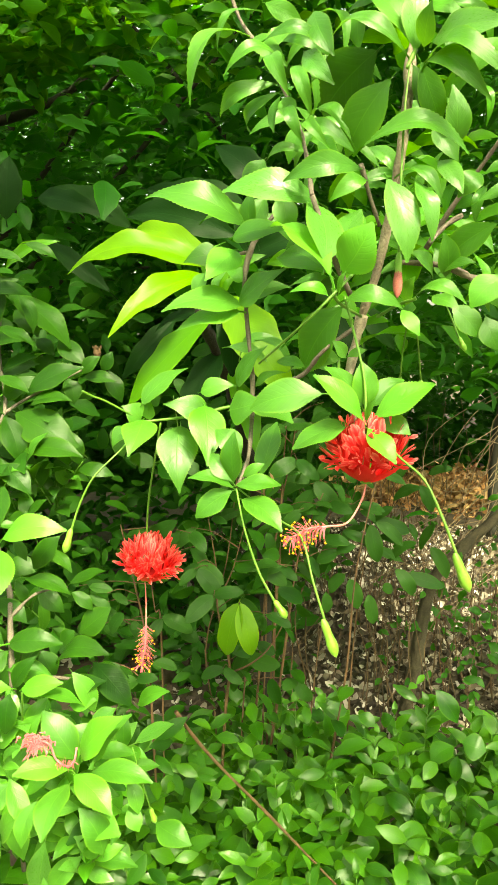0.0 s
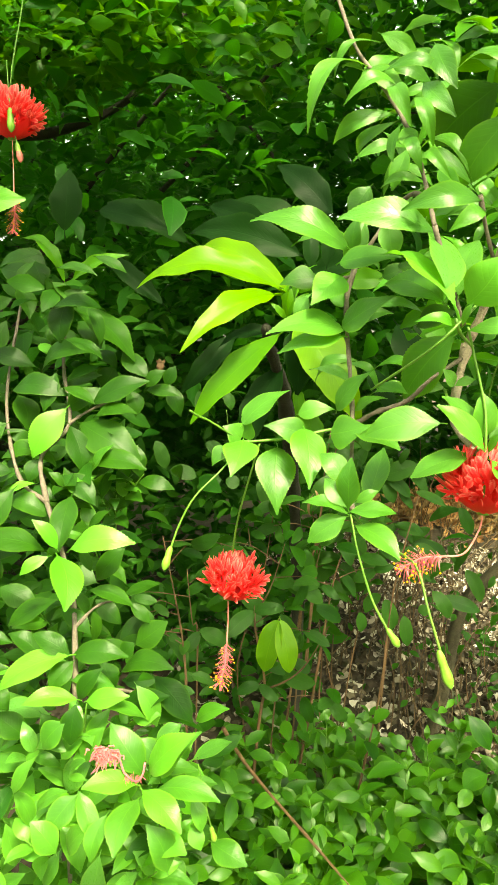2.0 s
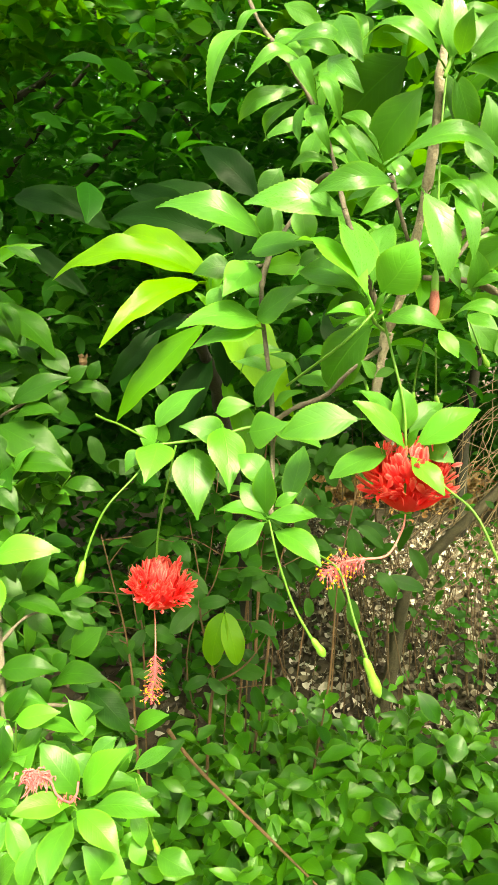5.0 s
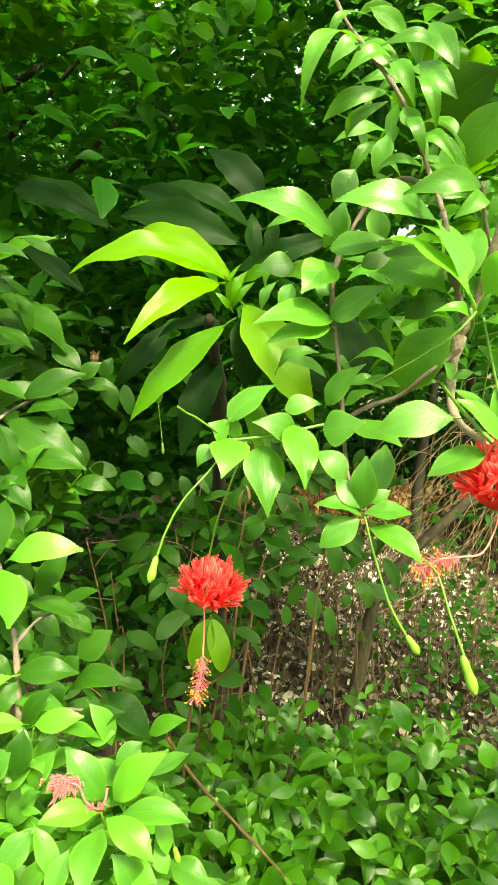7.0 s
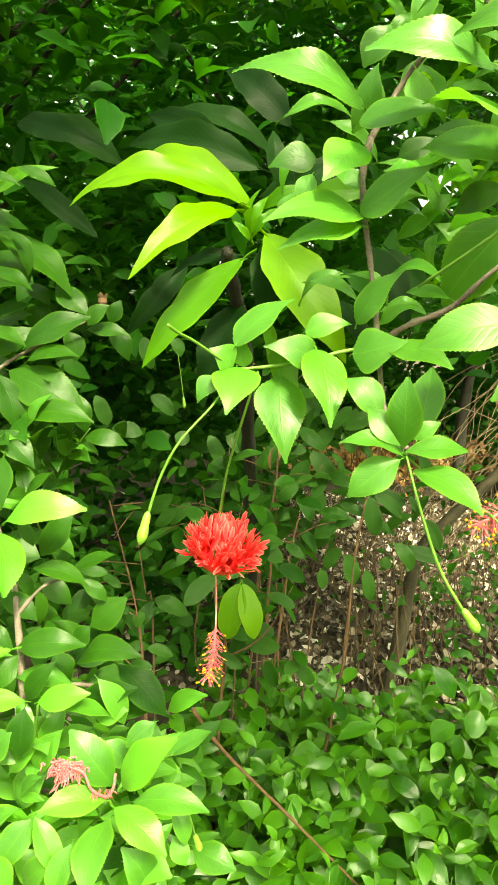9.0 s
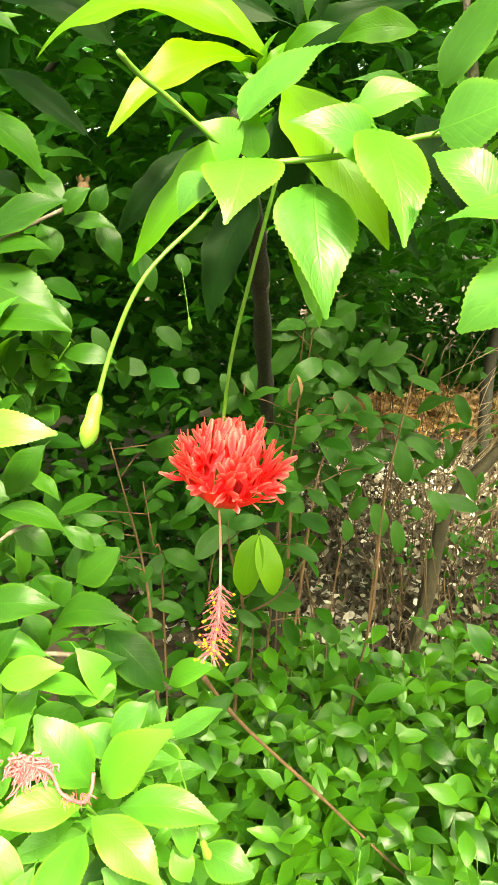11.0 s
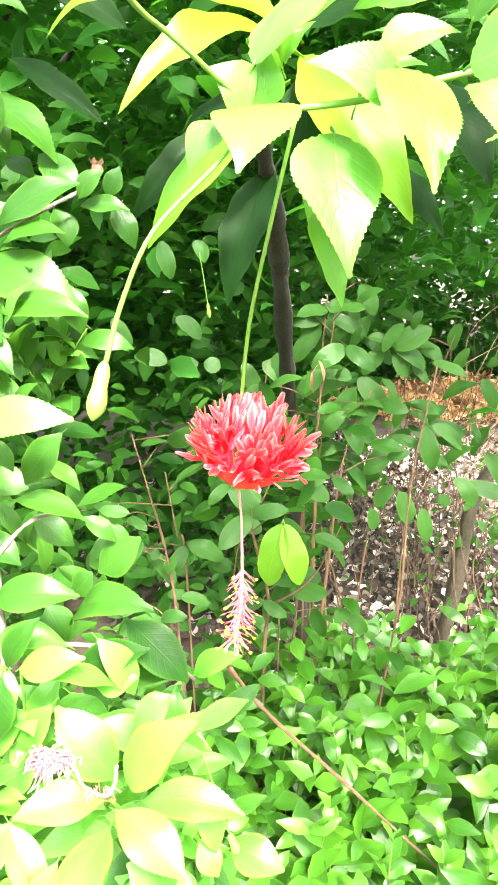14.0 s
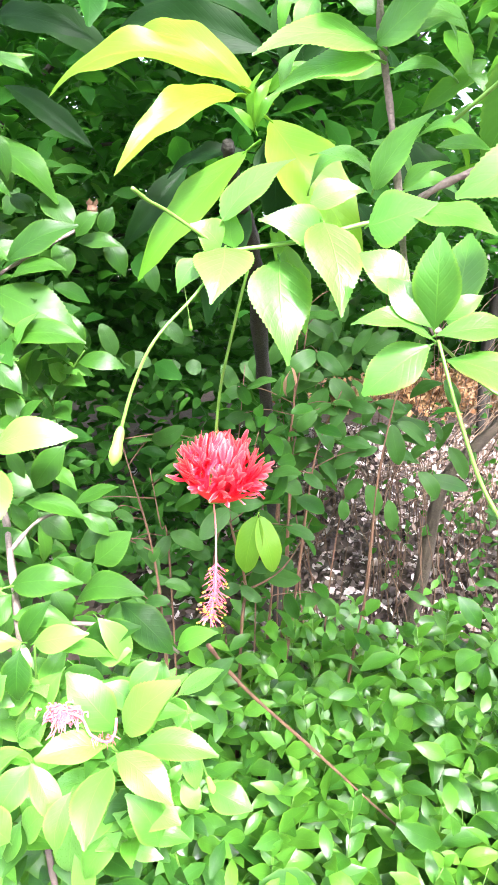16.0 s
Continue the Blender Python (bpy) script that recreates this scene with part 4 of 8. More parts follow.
# branch B
leaf(shrub, "ovate", "mid", (0.024, 0.654, 1.596), (-0.068, 0.663, 1.618), 0.037, -16, 0.18)
leaf(shrub, "ovate", "mid", (0.029, 0.659, 1.596), (0.033, 0.659, 1.627), 0.019, -22, 0.10)
leaf(shrub, "ovate", "mid", (0.016, 0.629, 1.580), (0.067, 0.609, 1.583), 0.028, 20, 0.10)
leaf(shrub, "ovate", "bright", (0.018, 0.639, 1.570), (-0.007, 0.619, 1.541), 0.034, -7, 0.08)
leaf(shrub, "ovate", "bright", (0.026, 0.659, 1.546), (0.006, 0.669, 1.556), 0.015, -34, 0.10)
leaf(shrub, "ovate", "mid", (-0.011, 0.649, 1.551), (-0.022, 0.649, 1.527), 0.016, -4, 0.10)
leaf(shrub, "ovate", "mid", (0.024, 0.639, 1.523), (-0.045, 0.619, 1.514), 0.037, -6, 0.12)
leaf(shrub, "ovate", "mid", (0.023, 0.639, 1.517), (-0.034, 0.629, 1.498), 0.030, -1, 0.10)
leaf(shrub, "ovate", "mid", (0.022, 0.639, 1.525), (0.064, 0.609, 1.552), 0.030, 27, 0.08)
leaf(shrub, "ovate", "mid", (0.031, 0.649, 1.531), (0.069, 0.649, 1.539), 0.020, 17, 0.10)
leaf(shrub, "ovate", "mid", (-0.002, 0.709, 1.575), (-0.039, 0.709, 1.567), 0.026, -36, 0.10)
leaf(shrub, "ovate", "mid", (0.022, 0.629, 1.451), (0.049, 0.609, 1.487), 0.025, 9, 0.10)
leaf(shrub, "ovate", "mid", (0.038, 0.629, 1.451), (0.067, 0.629, 1.463), 0.013, -5, 0.20)
leaf(shrub, "ovate", "mid", (0.017, 0.609, 1.431), (0.048, 0.589, 1.441), 0.032, 32, 0.06)
leaf(shrub, "ovate", "dark", (0.062, 0.709, 1.579), (0.094, 0.709, 1.592), 0.019, 32, 0.10)
leaf(shrub, "ovate", "mid", (0.139, 0.759, 1.522), (0.107, 0.759, 1.537), 0.021, -39, 0.10)
# hanging rosette
leaf(shrub, "hib", "mid", (0.029, 0.509, 1.387), (0.029, 0.509, 1.425), 0.020, -37, 0.10)
leaf(shrub, "hib", "mid", (0.028, 0.509, 1.388), (0.011, 0.519, 1.407), 0.015, -15, 0.10)
leaf(shrub, "hib", "mid", (0.029, 0.509, 1.383), (-0.005, 0.509, 1.389), 0.013, 6, 0.15)
leaf(shrub, "hib", "mid", (0.028, 0.509, 1.381), (0.001, 0.509, 1.360), 0.021, -5, 0.10)
leaf(shrub, "hib", "mid", (0.030, 0.509, 1.385), (0.064, 0.509, 1.386), 0.017, -5, 0.10)
leaf(shrub, "hib", "mid", (0.035, 0.509, 1.375), (0.065, 0.484, 1.358), 0.021, 0, 0.08)
leaf(shrub, "hib", "mid", (0.035, 0.519, 1.390), (0.051, 0.519, 1.400), 0.010, 8, 0.10)
leaf(shrub, "hib", "mid", (0.047, 0.549, 1.384), (0.059, 0.569, 1.426), 0.024, -29, 0.06)
leaf(shrub, "hib", "mid", (0.030, 0.569, 1.395), (0.008, 0.579, 1.417), 0.021, -17, 0.08)
# front twig
leaf(shrub, "ovate", "bright", (-0.060, 0.612, 1.420), (-0.066, 0.580, 1.392), 0.033, 4, 0.08)
leaf(shrub, "ovate", "mid", (-0.073, 0.609, 1.414), (-0.085, 0.604, 1.396), 0.016, -4, 0.10)
leaf(shrub, "ovate", "mid", (-0.061, 0.614, 1.434), (-0.021, 0.624, 1.466), 0.030, -11, 0.12)
leaf(shrub, "ovate", "mid", (-0.062, 0.614, 1.420), (-0.078, 0.609, 1.432), 0.021, -28, 0.10)
leaf(shrub, "ovate", "mid", (-0.055, 0.617, 1.420), (-0.054, 0.619, 1.440), 0.017, -20, 0.10)
leaf(shrub, "ovate", "mid", (-0.002, 0.624, 1.424), (-0.042, 0.614, 1.434), 0.026, -29, 0.10)
leaf(shrub, "ovate", "bright", (-0.006, 0.619, 1.433), (0.001, 0.584, 1.385), 0.034, -14, 0.08)
leaf(shrub, "ovate", "mid", (-0.029, 0.631, 1.413), (-0.025, 0.601, 1.357), 0.038, -13, 0.10)
leaf(shrub, "ovate", "mid", (-0.012, 0.639, 1.444), (0.021, 0.639, 1.450), 0.019, 25, 0.10)
# mango sapling
leaf(sapling, "mango", "bright", (-0.052, 1.115, 1.602), (-0.289, 1.120, 1.595), 0.054, -14, 0.22)
leaf(sapling, "mango", "bright", (-0.040, 1.130, 1.605), (-0.206, 1.200, 1.667), 0.043, -31, 0.25)
leaf(sapling, "mango", "bright", (-0.062, 1.100, 1.594), (-0.189, 0.985, 1.494), 0.045, -17, 0.12)
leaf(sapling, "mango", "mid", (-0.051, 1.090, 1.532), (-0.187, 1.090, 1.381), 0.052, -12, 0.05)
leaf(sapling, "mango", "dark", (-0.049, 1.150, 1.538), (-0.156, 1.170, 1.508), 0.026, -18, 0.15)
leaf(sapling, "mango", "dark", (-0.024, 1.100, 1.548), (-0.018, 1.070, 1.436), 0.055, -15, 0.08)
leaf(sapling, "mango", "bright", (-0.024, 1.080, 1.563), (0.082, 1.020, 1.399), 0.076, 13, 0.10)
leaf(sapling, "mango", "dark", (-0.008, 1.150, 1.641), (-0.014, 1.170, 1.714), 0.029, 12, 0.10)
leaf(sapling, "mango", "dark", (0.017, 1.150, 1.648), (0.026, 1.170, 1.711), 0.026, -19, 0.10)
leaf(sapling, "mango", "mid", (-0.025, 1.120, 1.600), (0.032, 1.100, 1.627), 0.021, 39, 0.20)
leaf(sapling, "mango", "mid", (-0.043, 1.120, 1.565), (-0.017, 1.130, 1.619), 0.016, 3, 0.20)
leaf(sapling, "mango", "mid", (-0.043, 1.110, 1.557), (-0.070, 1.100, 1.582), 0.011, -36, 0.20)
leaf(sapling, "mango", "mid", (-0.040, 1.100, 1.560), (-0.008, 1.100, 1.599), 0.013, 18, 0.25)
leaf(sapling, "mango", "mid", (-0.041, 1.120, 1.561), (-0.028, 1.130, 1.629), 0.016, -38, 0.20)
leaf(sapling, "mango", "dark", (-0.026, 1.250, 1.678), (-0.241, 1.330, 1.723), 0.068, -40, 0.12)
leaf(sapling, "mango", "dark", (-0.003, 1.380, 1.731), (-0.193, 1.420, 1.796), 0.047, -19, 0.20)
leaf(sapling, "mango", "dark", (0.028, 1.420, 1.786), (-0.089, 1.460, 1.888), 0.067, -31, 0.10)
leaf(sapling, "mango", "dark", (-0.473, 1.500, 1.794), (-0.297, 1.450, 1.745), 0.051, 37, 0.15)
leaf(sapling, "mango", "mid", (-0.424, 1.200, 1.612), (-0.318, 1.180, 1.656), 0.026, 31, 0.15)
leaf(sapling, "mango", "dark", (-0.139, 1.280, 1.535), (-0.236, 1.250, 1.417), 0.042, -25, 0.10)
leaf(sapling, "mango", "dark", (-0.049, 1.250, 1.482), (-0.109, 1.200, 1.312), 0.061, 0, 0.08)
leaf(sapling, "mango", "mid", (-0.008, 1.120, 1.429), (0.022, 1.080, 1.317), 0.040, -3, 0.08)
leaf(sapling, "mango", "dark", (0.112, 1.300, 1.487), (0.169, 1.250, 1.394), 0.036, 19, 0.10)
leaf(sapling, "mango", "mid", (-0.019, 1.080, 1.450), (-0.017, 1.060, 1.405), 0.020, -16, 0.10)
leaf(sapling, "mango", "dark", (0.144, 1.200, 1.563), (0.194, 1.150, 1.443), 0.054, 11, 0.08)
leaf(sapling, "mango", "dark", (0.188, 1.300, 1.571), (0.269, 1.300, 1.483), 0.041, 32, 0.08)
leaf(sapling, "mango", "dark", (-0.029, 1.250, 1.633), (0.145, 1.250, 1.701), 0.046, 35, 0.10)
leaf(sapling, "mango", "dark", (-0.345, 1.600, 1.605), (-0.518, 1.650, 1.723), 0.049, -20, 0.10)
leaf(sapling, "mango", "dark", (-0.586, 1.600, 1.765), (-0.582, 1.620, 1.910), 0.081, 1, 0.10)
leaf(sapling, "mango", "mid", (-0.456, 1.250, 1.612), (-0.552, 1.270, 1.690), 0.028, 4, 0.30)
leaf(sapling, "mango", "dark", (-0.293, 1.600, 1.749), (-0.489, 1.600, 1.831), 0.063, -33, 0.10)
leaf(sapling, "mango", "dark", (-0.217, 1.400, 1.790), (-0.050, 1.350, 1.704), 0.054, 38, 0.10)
leaf(sapling, "mango", "mid", (0.114, 1.100, 1.622), (0.031, 1.120, 1.615), 0.035, -45, 0.15)
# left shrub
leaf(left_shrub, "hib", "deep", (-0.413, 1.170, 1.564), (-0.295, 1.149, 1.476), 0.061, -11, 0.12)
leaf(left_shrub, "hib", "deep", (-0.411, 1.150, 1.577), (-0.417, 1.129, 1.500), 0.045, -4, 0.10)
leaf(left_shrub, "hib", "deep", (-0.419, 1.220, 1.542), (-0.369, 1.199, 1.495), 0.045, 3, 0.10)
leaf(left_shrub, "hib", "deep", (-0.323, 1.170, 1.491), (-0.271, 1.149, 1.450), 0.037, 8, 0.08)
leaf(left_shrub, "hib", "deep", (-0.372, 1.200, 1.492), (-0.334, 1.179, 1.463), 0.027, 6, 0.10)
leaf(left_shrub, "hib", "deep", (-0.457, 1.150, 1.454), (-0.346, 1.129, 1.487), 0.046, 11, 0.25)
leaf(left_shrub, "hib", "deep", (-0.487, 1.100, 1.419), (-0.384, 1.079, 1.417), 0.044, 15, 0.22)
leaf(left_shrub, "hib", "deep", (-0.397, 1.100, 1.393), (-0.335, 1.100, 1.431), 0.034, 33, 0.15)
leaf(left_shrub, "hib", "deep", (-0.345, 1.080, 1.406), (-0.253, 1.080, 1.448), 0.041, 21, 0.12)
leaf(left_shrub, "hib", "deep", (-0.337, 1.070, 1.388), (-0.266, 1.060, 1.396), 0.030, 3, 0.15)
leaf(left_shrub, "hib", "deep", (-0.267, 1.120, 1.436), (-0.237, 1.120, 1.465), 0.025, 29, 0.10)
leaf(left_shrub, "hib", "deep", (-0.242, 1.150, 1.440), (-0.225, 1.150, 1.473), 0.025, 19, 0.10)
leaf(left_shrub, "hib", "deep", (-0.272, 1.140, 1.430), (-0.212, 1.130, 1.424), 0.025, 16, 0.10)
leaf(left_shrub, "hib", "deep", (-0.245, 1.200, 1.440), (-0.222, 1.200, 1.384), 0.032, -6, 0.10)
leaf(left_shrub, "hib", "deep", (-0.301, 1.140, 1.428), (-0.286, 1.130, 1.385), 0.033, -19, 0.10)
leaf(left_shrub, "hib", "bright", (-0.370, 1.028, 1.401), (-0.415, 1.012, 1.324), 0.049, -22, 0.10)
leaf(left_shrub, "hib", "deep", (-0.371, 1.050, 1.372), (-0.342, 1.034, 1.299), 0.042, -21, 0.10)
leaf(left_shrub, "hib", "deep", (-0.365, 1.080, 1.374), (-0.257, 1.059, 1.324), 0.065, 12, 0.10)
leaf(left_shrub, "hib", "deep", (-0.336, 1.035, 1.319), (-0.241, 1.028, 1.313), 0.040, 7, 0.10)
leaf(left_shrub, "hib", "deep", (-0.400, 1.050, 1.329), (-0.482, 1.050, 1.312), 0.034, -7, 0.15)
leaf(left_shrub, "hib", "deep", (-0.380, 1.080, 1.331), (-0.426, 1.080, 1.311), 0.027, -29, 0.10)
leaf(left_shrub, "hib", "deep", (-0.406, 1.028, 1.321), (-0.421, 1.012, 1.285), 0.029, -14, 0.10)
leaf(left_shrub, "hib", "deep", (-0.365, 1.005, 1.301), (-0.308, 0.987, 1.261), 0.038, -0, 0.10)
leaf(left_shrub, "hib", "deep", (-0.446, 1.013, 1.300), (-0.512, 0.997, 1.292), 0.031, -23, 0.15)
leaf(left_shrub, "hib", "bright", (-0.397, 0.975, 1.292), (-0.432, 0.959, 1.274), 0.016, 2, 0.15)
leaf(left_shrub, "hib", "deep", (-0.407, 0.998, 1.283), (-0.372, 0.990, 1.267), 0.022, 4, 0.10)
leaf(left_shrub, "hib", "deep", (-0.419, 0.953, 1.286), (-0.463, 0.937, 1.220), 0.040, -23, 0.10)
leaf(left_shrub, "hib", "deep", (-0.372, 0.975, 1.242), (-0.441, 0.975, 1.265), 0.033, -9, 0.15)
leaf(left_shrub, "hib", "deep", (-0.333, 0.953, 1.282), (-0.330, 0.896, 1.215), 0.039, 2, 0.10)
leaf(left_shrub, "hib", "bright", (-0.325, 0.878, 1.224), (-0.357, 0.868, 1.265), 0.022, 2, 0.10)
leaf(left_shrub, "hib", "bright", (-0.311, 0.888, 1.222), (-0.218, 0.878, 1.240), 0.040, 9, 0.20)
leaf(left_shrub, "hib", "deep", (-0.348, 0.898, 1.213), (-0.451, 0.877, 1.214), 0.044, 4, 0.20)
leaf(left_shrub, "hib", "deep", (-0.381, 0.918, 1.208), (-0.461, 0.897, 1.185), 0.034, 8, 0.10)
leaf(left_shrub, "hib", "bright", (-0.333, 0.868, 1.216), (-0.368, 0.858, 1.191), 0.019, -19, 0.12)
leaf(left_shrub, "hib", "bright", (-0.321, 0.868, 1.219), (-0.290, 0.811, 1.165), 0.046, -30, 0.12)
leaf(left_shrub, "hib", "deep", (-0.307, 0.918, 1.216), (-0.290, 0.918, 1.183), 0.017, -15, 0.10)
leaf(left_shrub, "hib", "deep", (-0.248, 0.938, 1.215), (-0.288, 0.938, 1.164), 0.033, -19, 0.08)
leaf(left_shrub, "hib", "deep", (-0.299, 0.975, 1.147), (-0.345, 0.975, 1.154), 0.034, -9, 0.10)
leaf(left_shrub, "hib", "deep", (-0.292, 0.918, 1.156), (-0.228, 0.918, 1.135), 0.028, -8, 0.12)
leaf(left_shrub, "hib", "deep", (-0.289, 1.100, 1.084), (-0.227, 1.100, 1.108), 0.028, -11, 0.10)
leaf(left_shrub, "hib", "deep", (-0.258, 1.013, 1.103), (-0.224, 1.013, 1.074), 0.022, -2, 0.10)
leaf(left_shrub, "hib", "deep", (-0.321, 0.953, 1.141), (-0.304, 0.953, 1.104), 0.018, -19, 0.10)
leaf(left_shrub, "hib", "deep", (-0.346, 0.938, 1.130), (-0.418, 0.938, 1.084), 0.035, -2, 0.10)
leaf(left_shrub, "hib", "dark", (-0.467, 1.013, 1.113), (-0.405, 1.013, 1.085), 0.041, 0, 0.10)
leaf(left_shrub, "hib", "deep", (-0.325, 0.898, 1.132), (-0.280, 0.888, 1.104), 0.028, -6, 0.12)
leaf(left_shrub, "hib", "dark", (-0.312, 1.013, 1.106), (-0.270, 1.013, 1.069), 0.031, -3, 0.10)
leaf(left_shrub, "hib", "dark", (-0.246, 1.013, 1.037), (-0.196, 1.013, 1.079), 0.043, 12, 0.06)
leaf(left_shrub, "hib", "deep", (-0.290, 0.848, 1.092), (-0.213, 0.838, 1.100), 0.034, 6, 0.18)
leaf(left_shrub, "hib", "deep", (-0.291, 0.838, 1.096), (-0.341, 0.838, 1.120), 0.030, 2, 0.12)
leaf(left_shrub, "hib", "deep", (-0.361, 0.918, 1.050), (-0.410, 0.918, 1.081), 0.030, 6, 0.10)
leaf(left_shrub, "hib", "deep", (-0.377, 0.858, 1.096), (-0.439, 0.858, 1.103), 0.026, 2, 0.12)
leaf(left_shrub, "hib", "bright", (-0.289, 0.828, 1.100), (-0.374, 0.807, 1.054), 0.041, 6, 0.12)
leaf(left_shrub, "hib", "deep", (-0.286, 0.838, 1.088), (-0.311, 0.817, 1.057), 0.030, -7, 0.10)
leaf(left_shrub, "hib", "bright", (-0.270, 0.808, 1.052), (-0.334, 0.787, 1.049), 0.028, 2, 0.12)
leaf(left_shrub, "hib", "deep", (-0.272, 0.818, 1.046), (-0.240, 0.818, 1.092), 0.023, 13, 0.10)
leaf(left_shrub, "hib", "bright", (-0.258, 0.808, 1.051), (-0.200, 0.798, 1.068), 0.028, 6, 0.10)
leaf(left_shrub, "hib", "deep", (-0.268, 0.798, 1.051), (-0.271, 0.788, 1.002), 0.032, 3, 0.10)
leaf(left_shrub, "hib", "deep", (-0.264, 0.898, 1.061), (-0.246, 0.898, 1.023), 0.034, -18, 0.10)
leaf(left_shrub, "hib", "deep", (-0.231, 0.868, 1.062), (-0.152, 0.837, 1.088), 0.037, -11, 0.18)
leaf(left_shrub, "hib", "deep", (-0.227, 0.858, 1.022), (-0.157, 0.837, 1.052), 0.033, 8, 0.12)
leaf(left_shrub, "hib", "deep", (-0.186, 0.878, 1.057), (-0.129, 0.857, 1.007), 0.041, -9, 0.14)
leaf(left_shrub, "hib", "deep", (-0.195, 0.878, 0.998), (-0.146, 0.868, 1.004), 0.027, 2, 0.15)
leaf(left_shrub, "hib", "bright", (-0.131, 0.908, 0.980), (-0.082, 0.887, 1.014), 0.026, 5, 0.10)
leaf(left_shrub, "hib", "deep", (-0.250, 0.938, 1.052), (-0.230, 0.938, 1.074), 0.028, 13, 0.10)
leaf(left_shrub, "hib", "deep", (-0.440, 0.878, 1.039), (-0.392, 0.878, 1.049), 0.022, 8, 0.10)
leaf(left_shrub, "hib", "deep", (-0.420, 0.878, 1.022), (-0.387, 0.868, 0.993), 0.034, -18, 0.10)
leaf(left_shrub, "hib", "deep", (-0.364, 0.878, 0.950), (-0.412, 0.878, 0.980), 0.039, 11, 0.10)
leaf(left_shrub, "hib", "deep", (-0.344, 0.878, 0.987), (-0.314, 0.878, 0.937), 0.036, -20, 0.10)
leaf(left_shrub, "hib", "deep", (-0.601, 1.300, 1.636), (-0.518, 1.300, 1.616), 0.048, 31, 0.10)
leaf(left_shrub, "hib", "deep", (-0.533, 1.300, 1.654), (-0.507, 1.279, 1.608), 0.047, -16, 0.10)
leaf(left_shrub, "hib", "deep", (-0.545, 1.250, 1.600), (-0.509, 1.219, 1.541), 0.037, -18, 0.10)
leaf(left_shrub, "hib", "deep", (-0.555, 1.250, 1.579), (-0.596, 1.250, 1.556), 0.025, -43, 0.10)
leaf(left_shrub, "hib", "deep", (-0.543, 1.200, 1.536), (-0.571, 1.200, 1.472), 0.040, -29, 0.10)
leaf(left_shrub, "hib", "deep", (-0.469, 1.150, 1.459), (-0.554, 1.150, 1.476), 0.036, -21, 0.15)
leaf(left_shrub, "hib", "deep", (-0.486, 1.120, 1.411), (-0.461, 1.099, 1.355), 0.046, -25, 0.10)
leaf(left_shrub, "hib", "deep", (-0.530, 1.350, 1.645), (-0.598, 1.350, 1.676), 0.046, -24, 0.10)
leaf(left_shrub, "hib", "bright", (-0.480, 1.200, 1.499), (-0.455, 1.179, 1.478), 0.023, -4, 0.10)
leaf(left_shrub, "hib", "deep", (-0.453, 1.200, 1.500), (-0.471, 1.200, 1.525), 0.026, 3, 0.10)
leaf(left_shrub, "hib", "deep", (-0.474, 1.050, 1.370), (-0.533, 1.050, 1.328), 0.045, -35, 0.10)
leaf(left_shrub, "hib", "deep", (-0.411, 1.200, 1.452), (-0.410, 1.200, 1.428), 0.029, -40, 0.10)
leaf(left_shrub, "hib", "deep", (-0.344, 1.200, 1.465), (-0.364, 1.200, 1.422), 0.048, -22, 0.10)
leaf(left_shrub, "hib", "bright", (-0.501, 0.953, 1.686), (-0.398, 0.937, 1.690), 0.047, 46, 0.10)
leaf(left_shrub, "hib", "deep", (-0.528, 1.013, 1.874), (-0.492, 1.013, 1.929), 0.055, 47, 0.10)
leaf(left_shrub, "hib", "deep", (-0.545, 1.013, 1.927), (-0.474, 1.013, 1.967), 0.056, 60, 0.10)
# low left shrub with the withered bloom
leaf(low_shrub, "hib", "bright", (-0.157, 0.729, 1.014), (-0.103, 0.707, 1.081), 0.037, 3, 0.10)
leaf(low_shrub, "hib", "mid", (-0.148, 0.749, 0.996), (-0.100, 0.738, 1.066), 0.034, -21, 0.10)
leaf(low_shrub, "hib", "mid", (-0.168, 0.749, 0.999), (-0.213, 0.760, 1.052), 0.040, 12, 0.10)
leaf(low_shrub, "hib", "bright", (-0.173, 0.729, 0.999), (-0.230, 0.707, 1.003), 0.029, 4, 0.12)
leaf(low_shrub, "hib", "bright", (-0.163, 0.719, 1.000), (-0.111, 0.687, 0.976), 0.033, -12, 0.10)
leaf(low_shrub, "hib", "mid", (-0.165, 0.709, 0.996), (-0.174, 0.644, 0.974), 0.035, 13, 0.10)
leaf(low_shrub, "hib", "mid", (-0.149, 0.739, 0.990), (-0.074, 0.728, 0.988), 0.030, -7, 0.12)
leaf(low_shrub, "hib", "mid", (-0.234, 0.709, 0.999), (-0.206, 0.687, 0.953), 0.024, -22, 0.10)
leaf(low_shrub, "hib", "mid", (-0.242, 0.729, 0.979), (-0.269, 0.707, 0.944), 0.032, 4, 0.10)
leaf(low_shrub, "hib", "mid", (-0.195, 0.689, 0.988), (-0.205, 0.667, 0.947), 0.024, 11, 0.10)
leaf(low_shrub, "hib", "mid", (-0.259, 0.749, 0.990), (-0.234, 0.738, 1.016), 0.015, -10, 0.10)
leaf(low_shrub, "hib", "mid", (-0.259, 0.749, 0.986), (-0.233, 0.738, 0.991), 0.011, -11, 0.10)
leaf(low_shrub, "hib", "mid", (-0.132, 0.789, 1.043), (-0.161, 0.778, 1.021), 0.024, 3, 0.10)
leaf(low_shrub, "hib", "mid", (-0.186, 0.769, 0.948), (-0.123, 0.769, 0.940), 0.028, -7, 0.10)
leaf(low_shrub, "hib", "mid", (-0.113, 0.769, 0.962), (-0.098, 0.758, 0.925), 0.021, -16, 0.10)
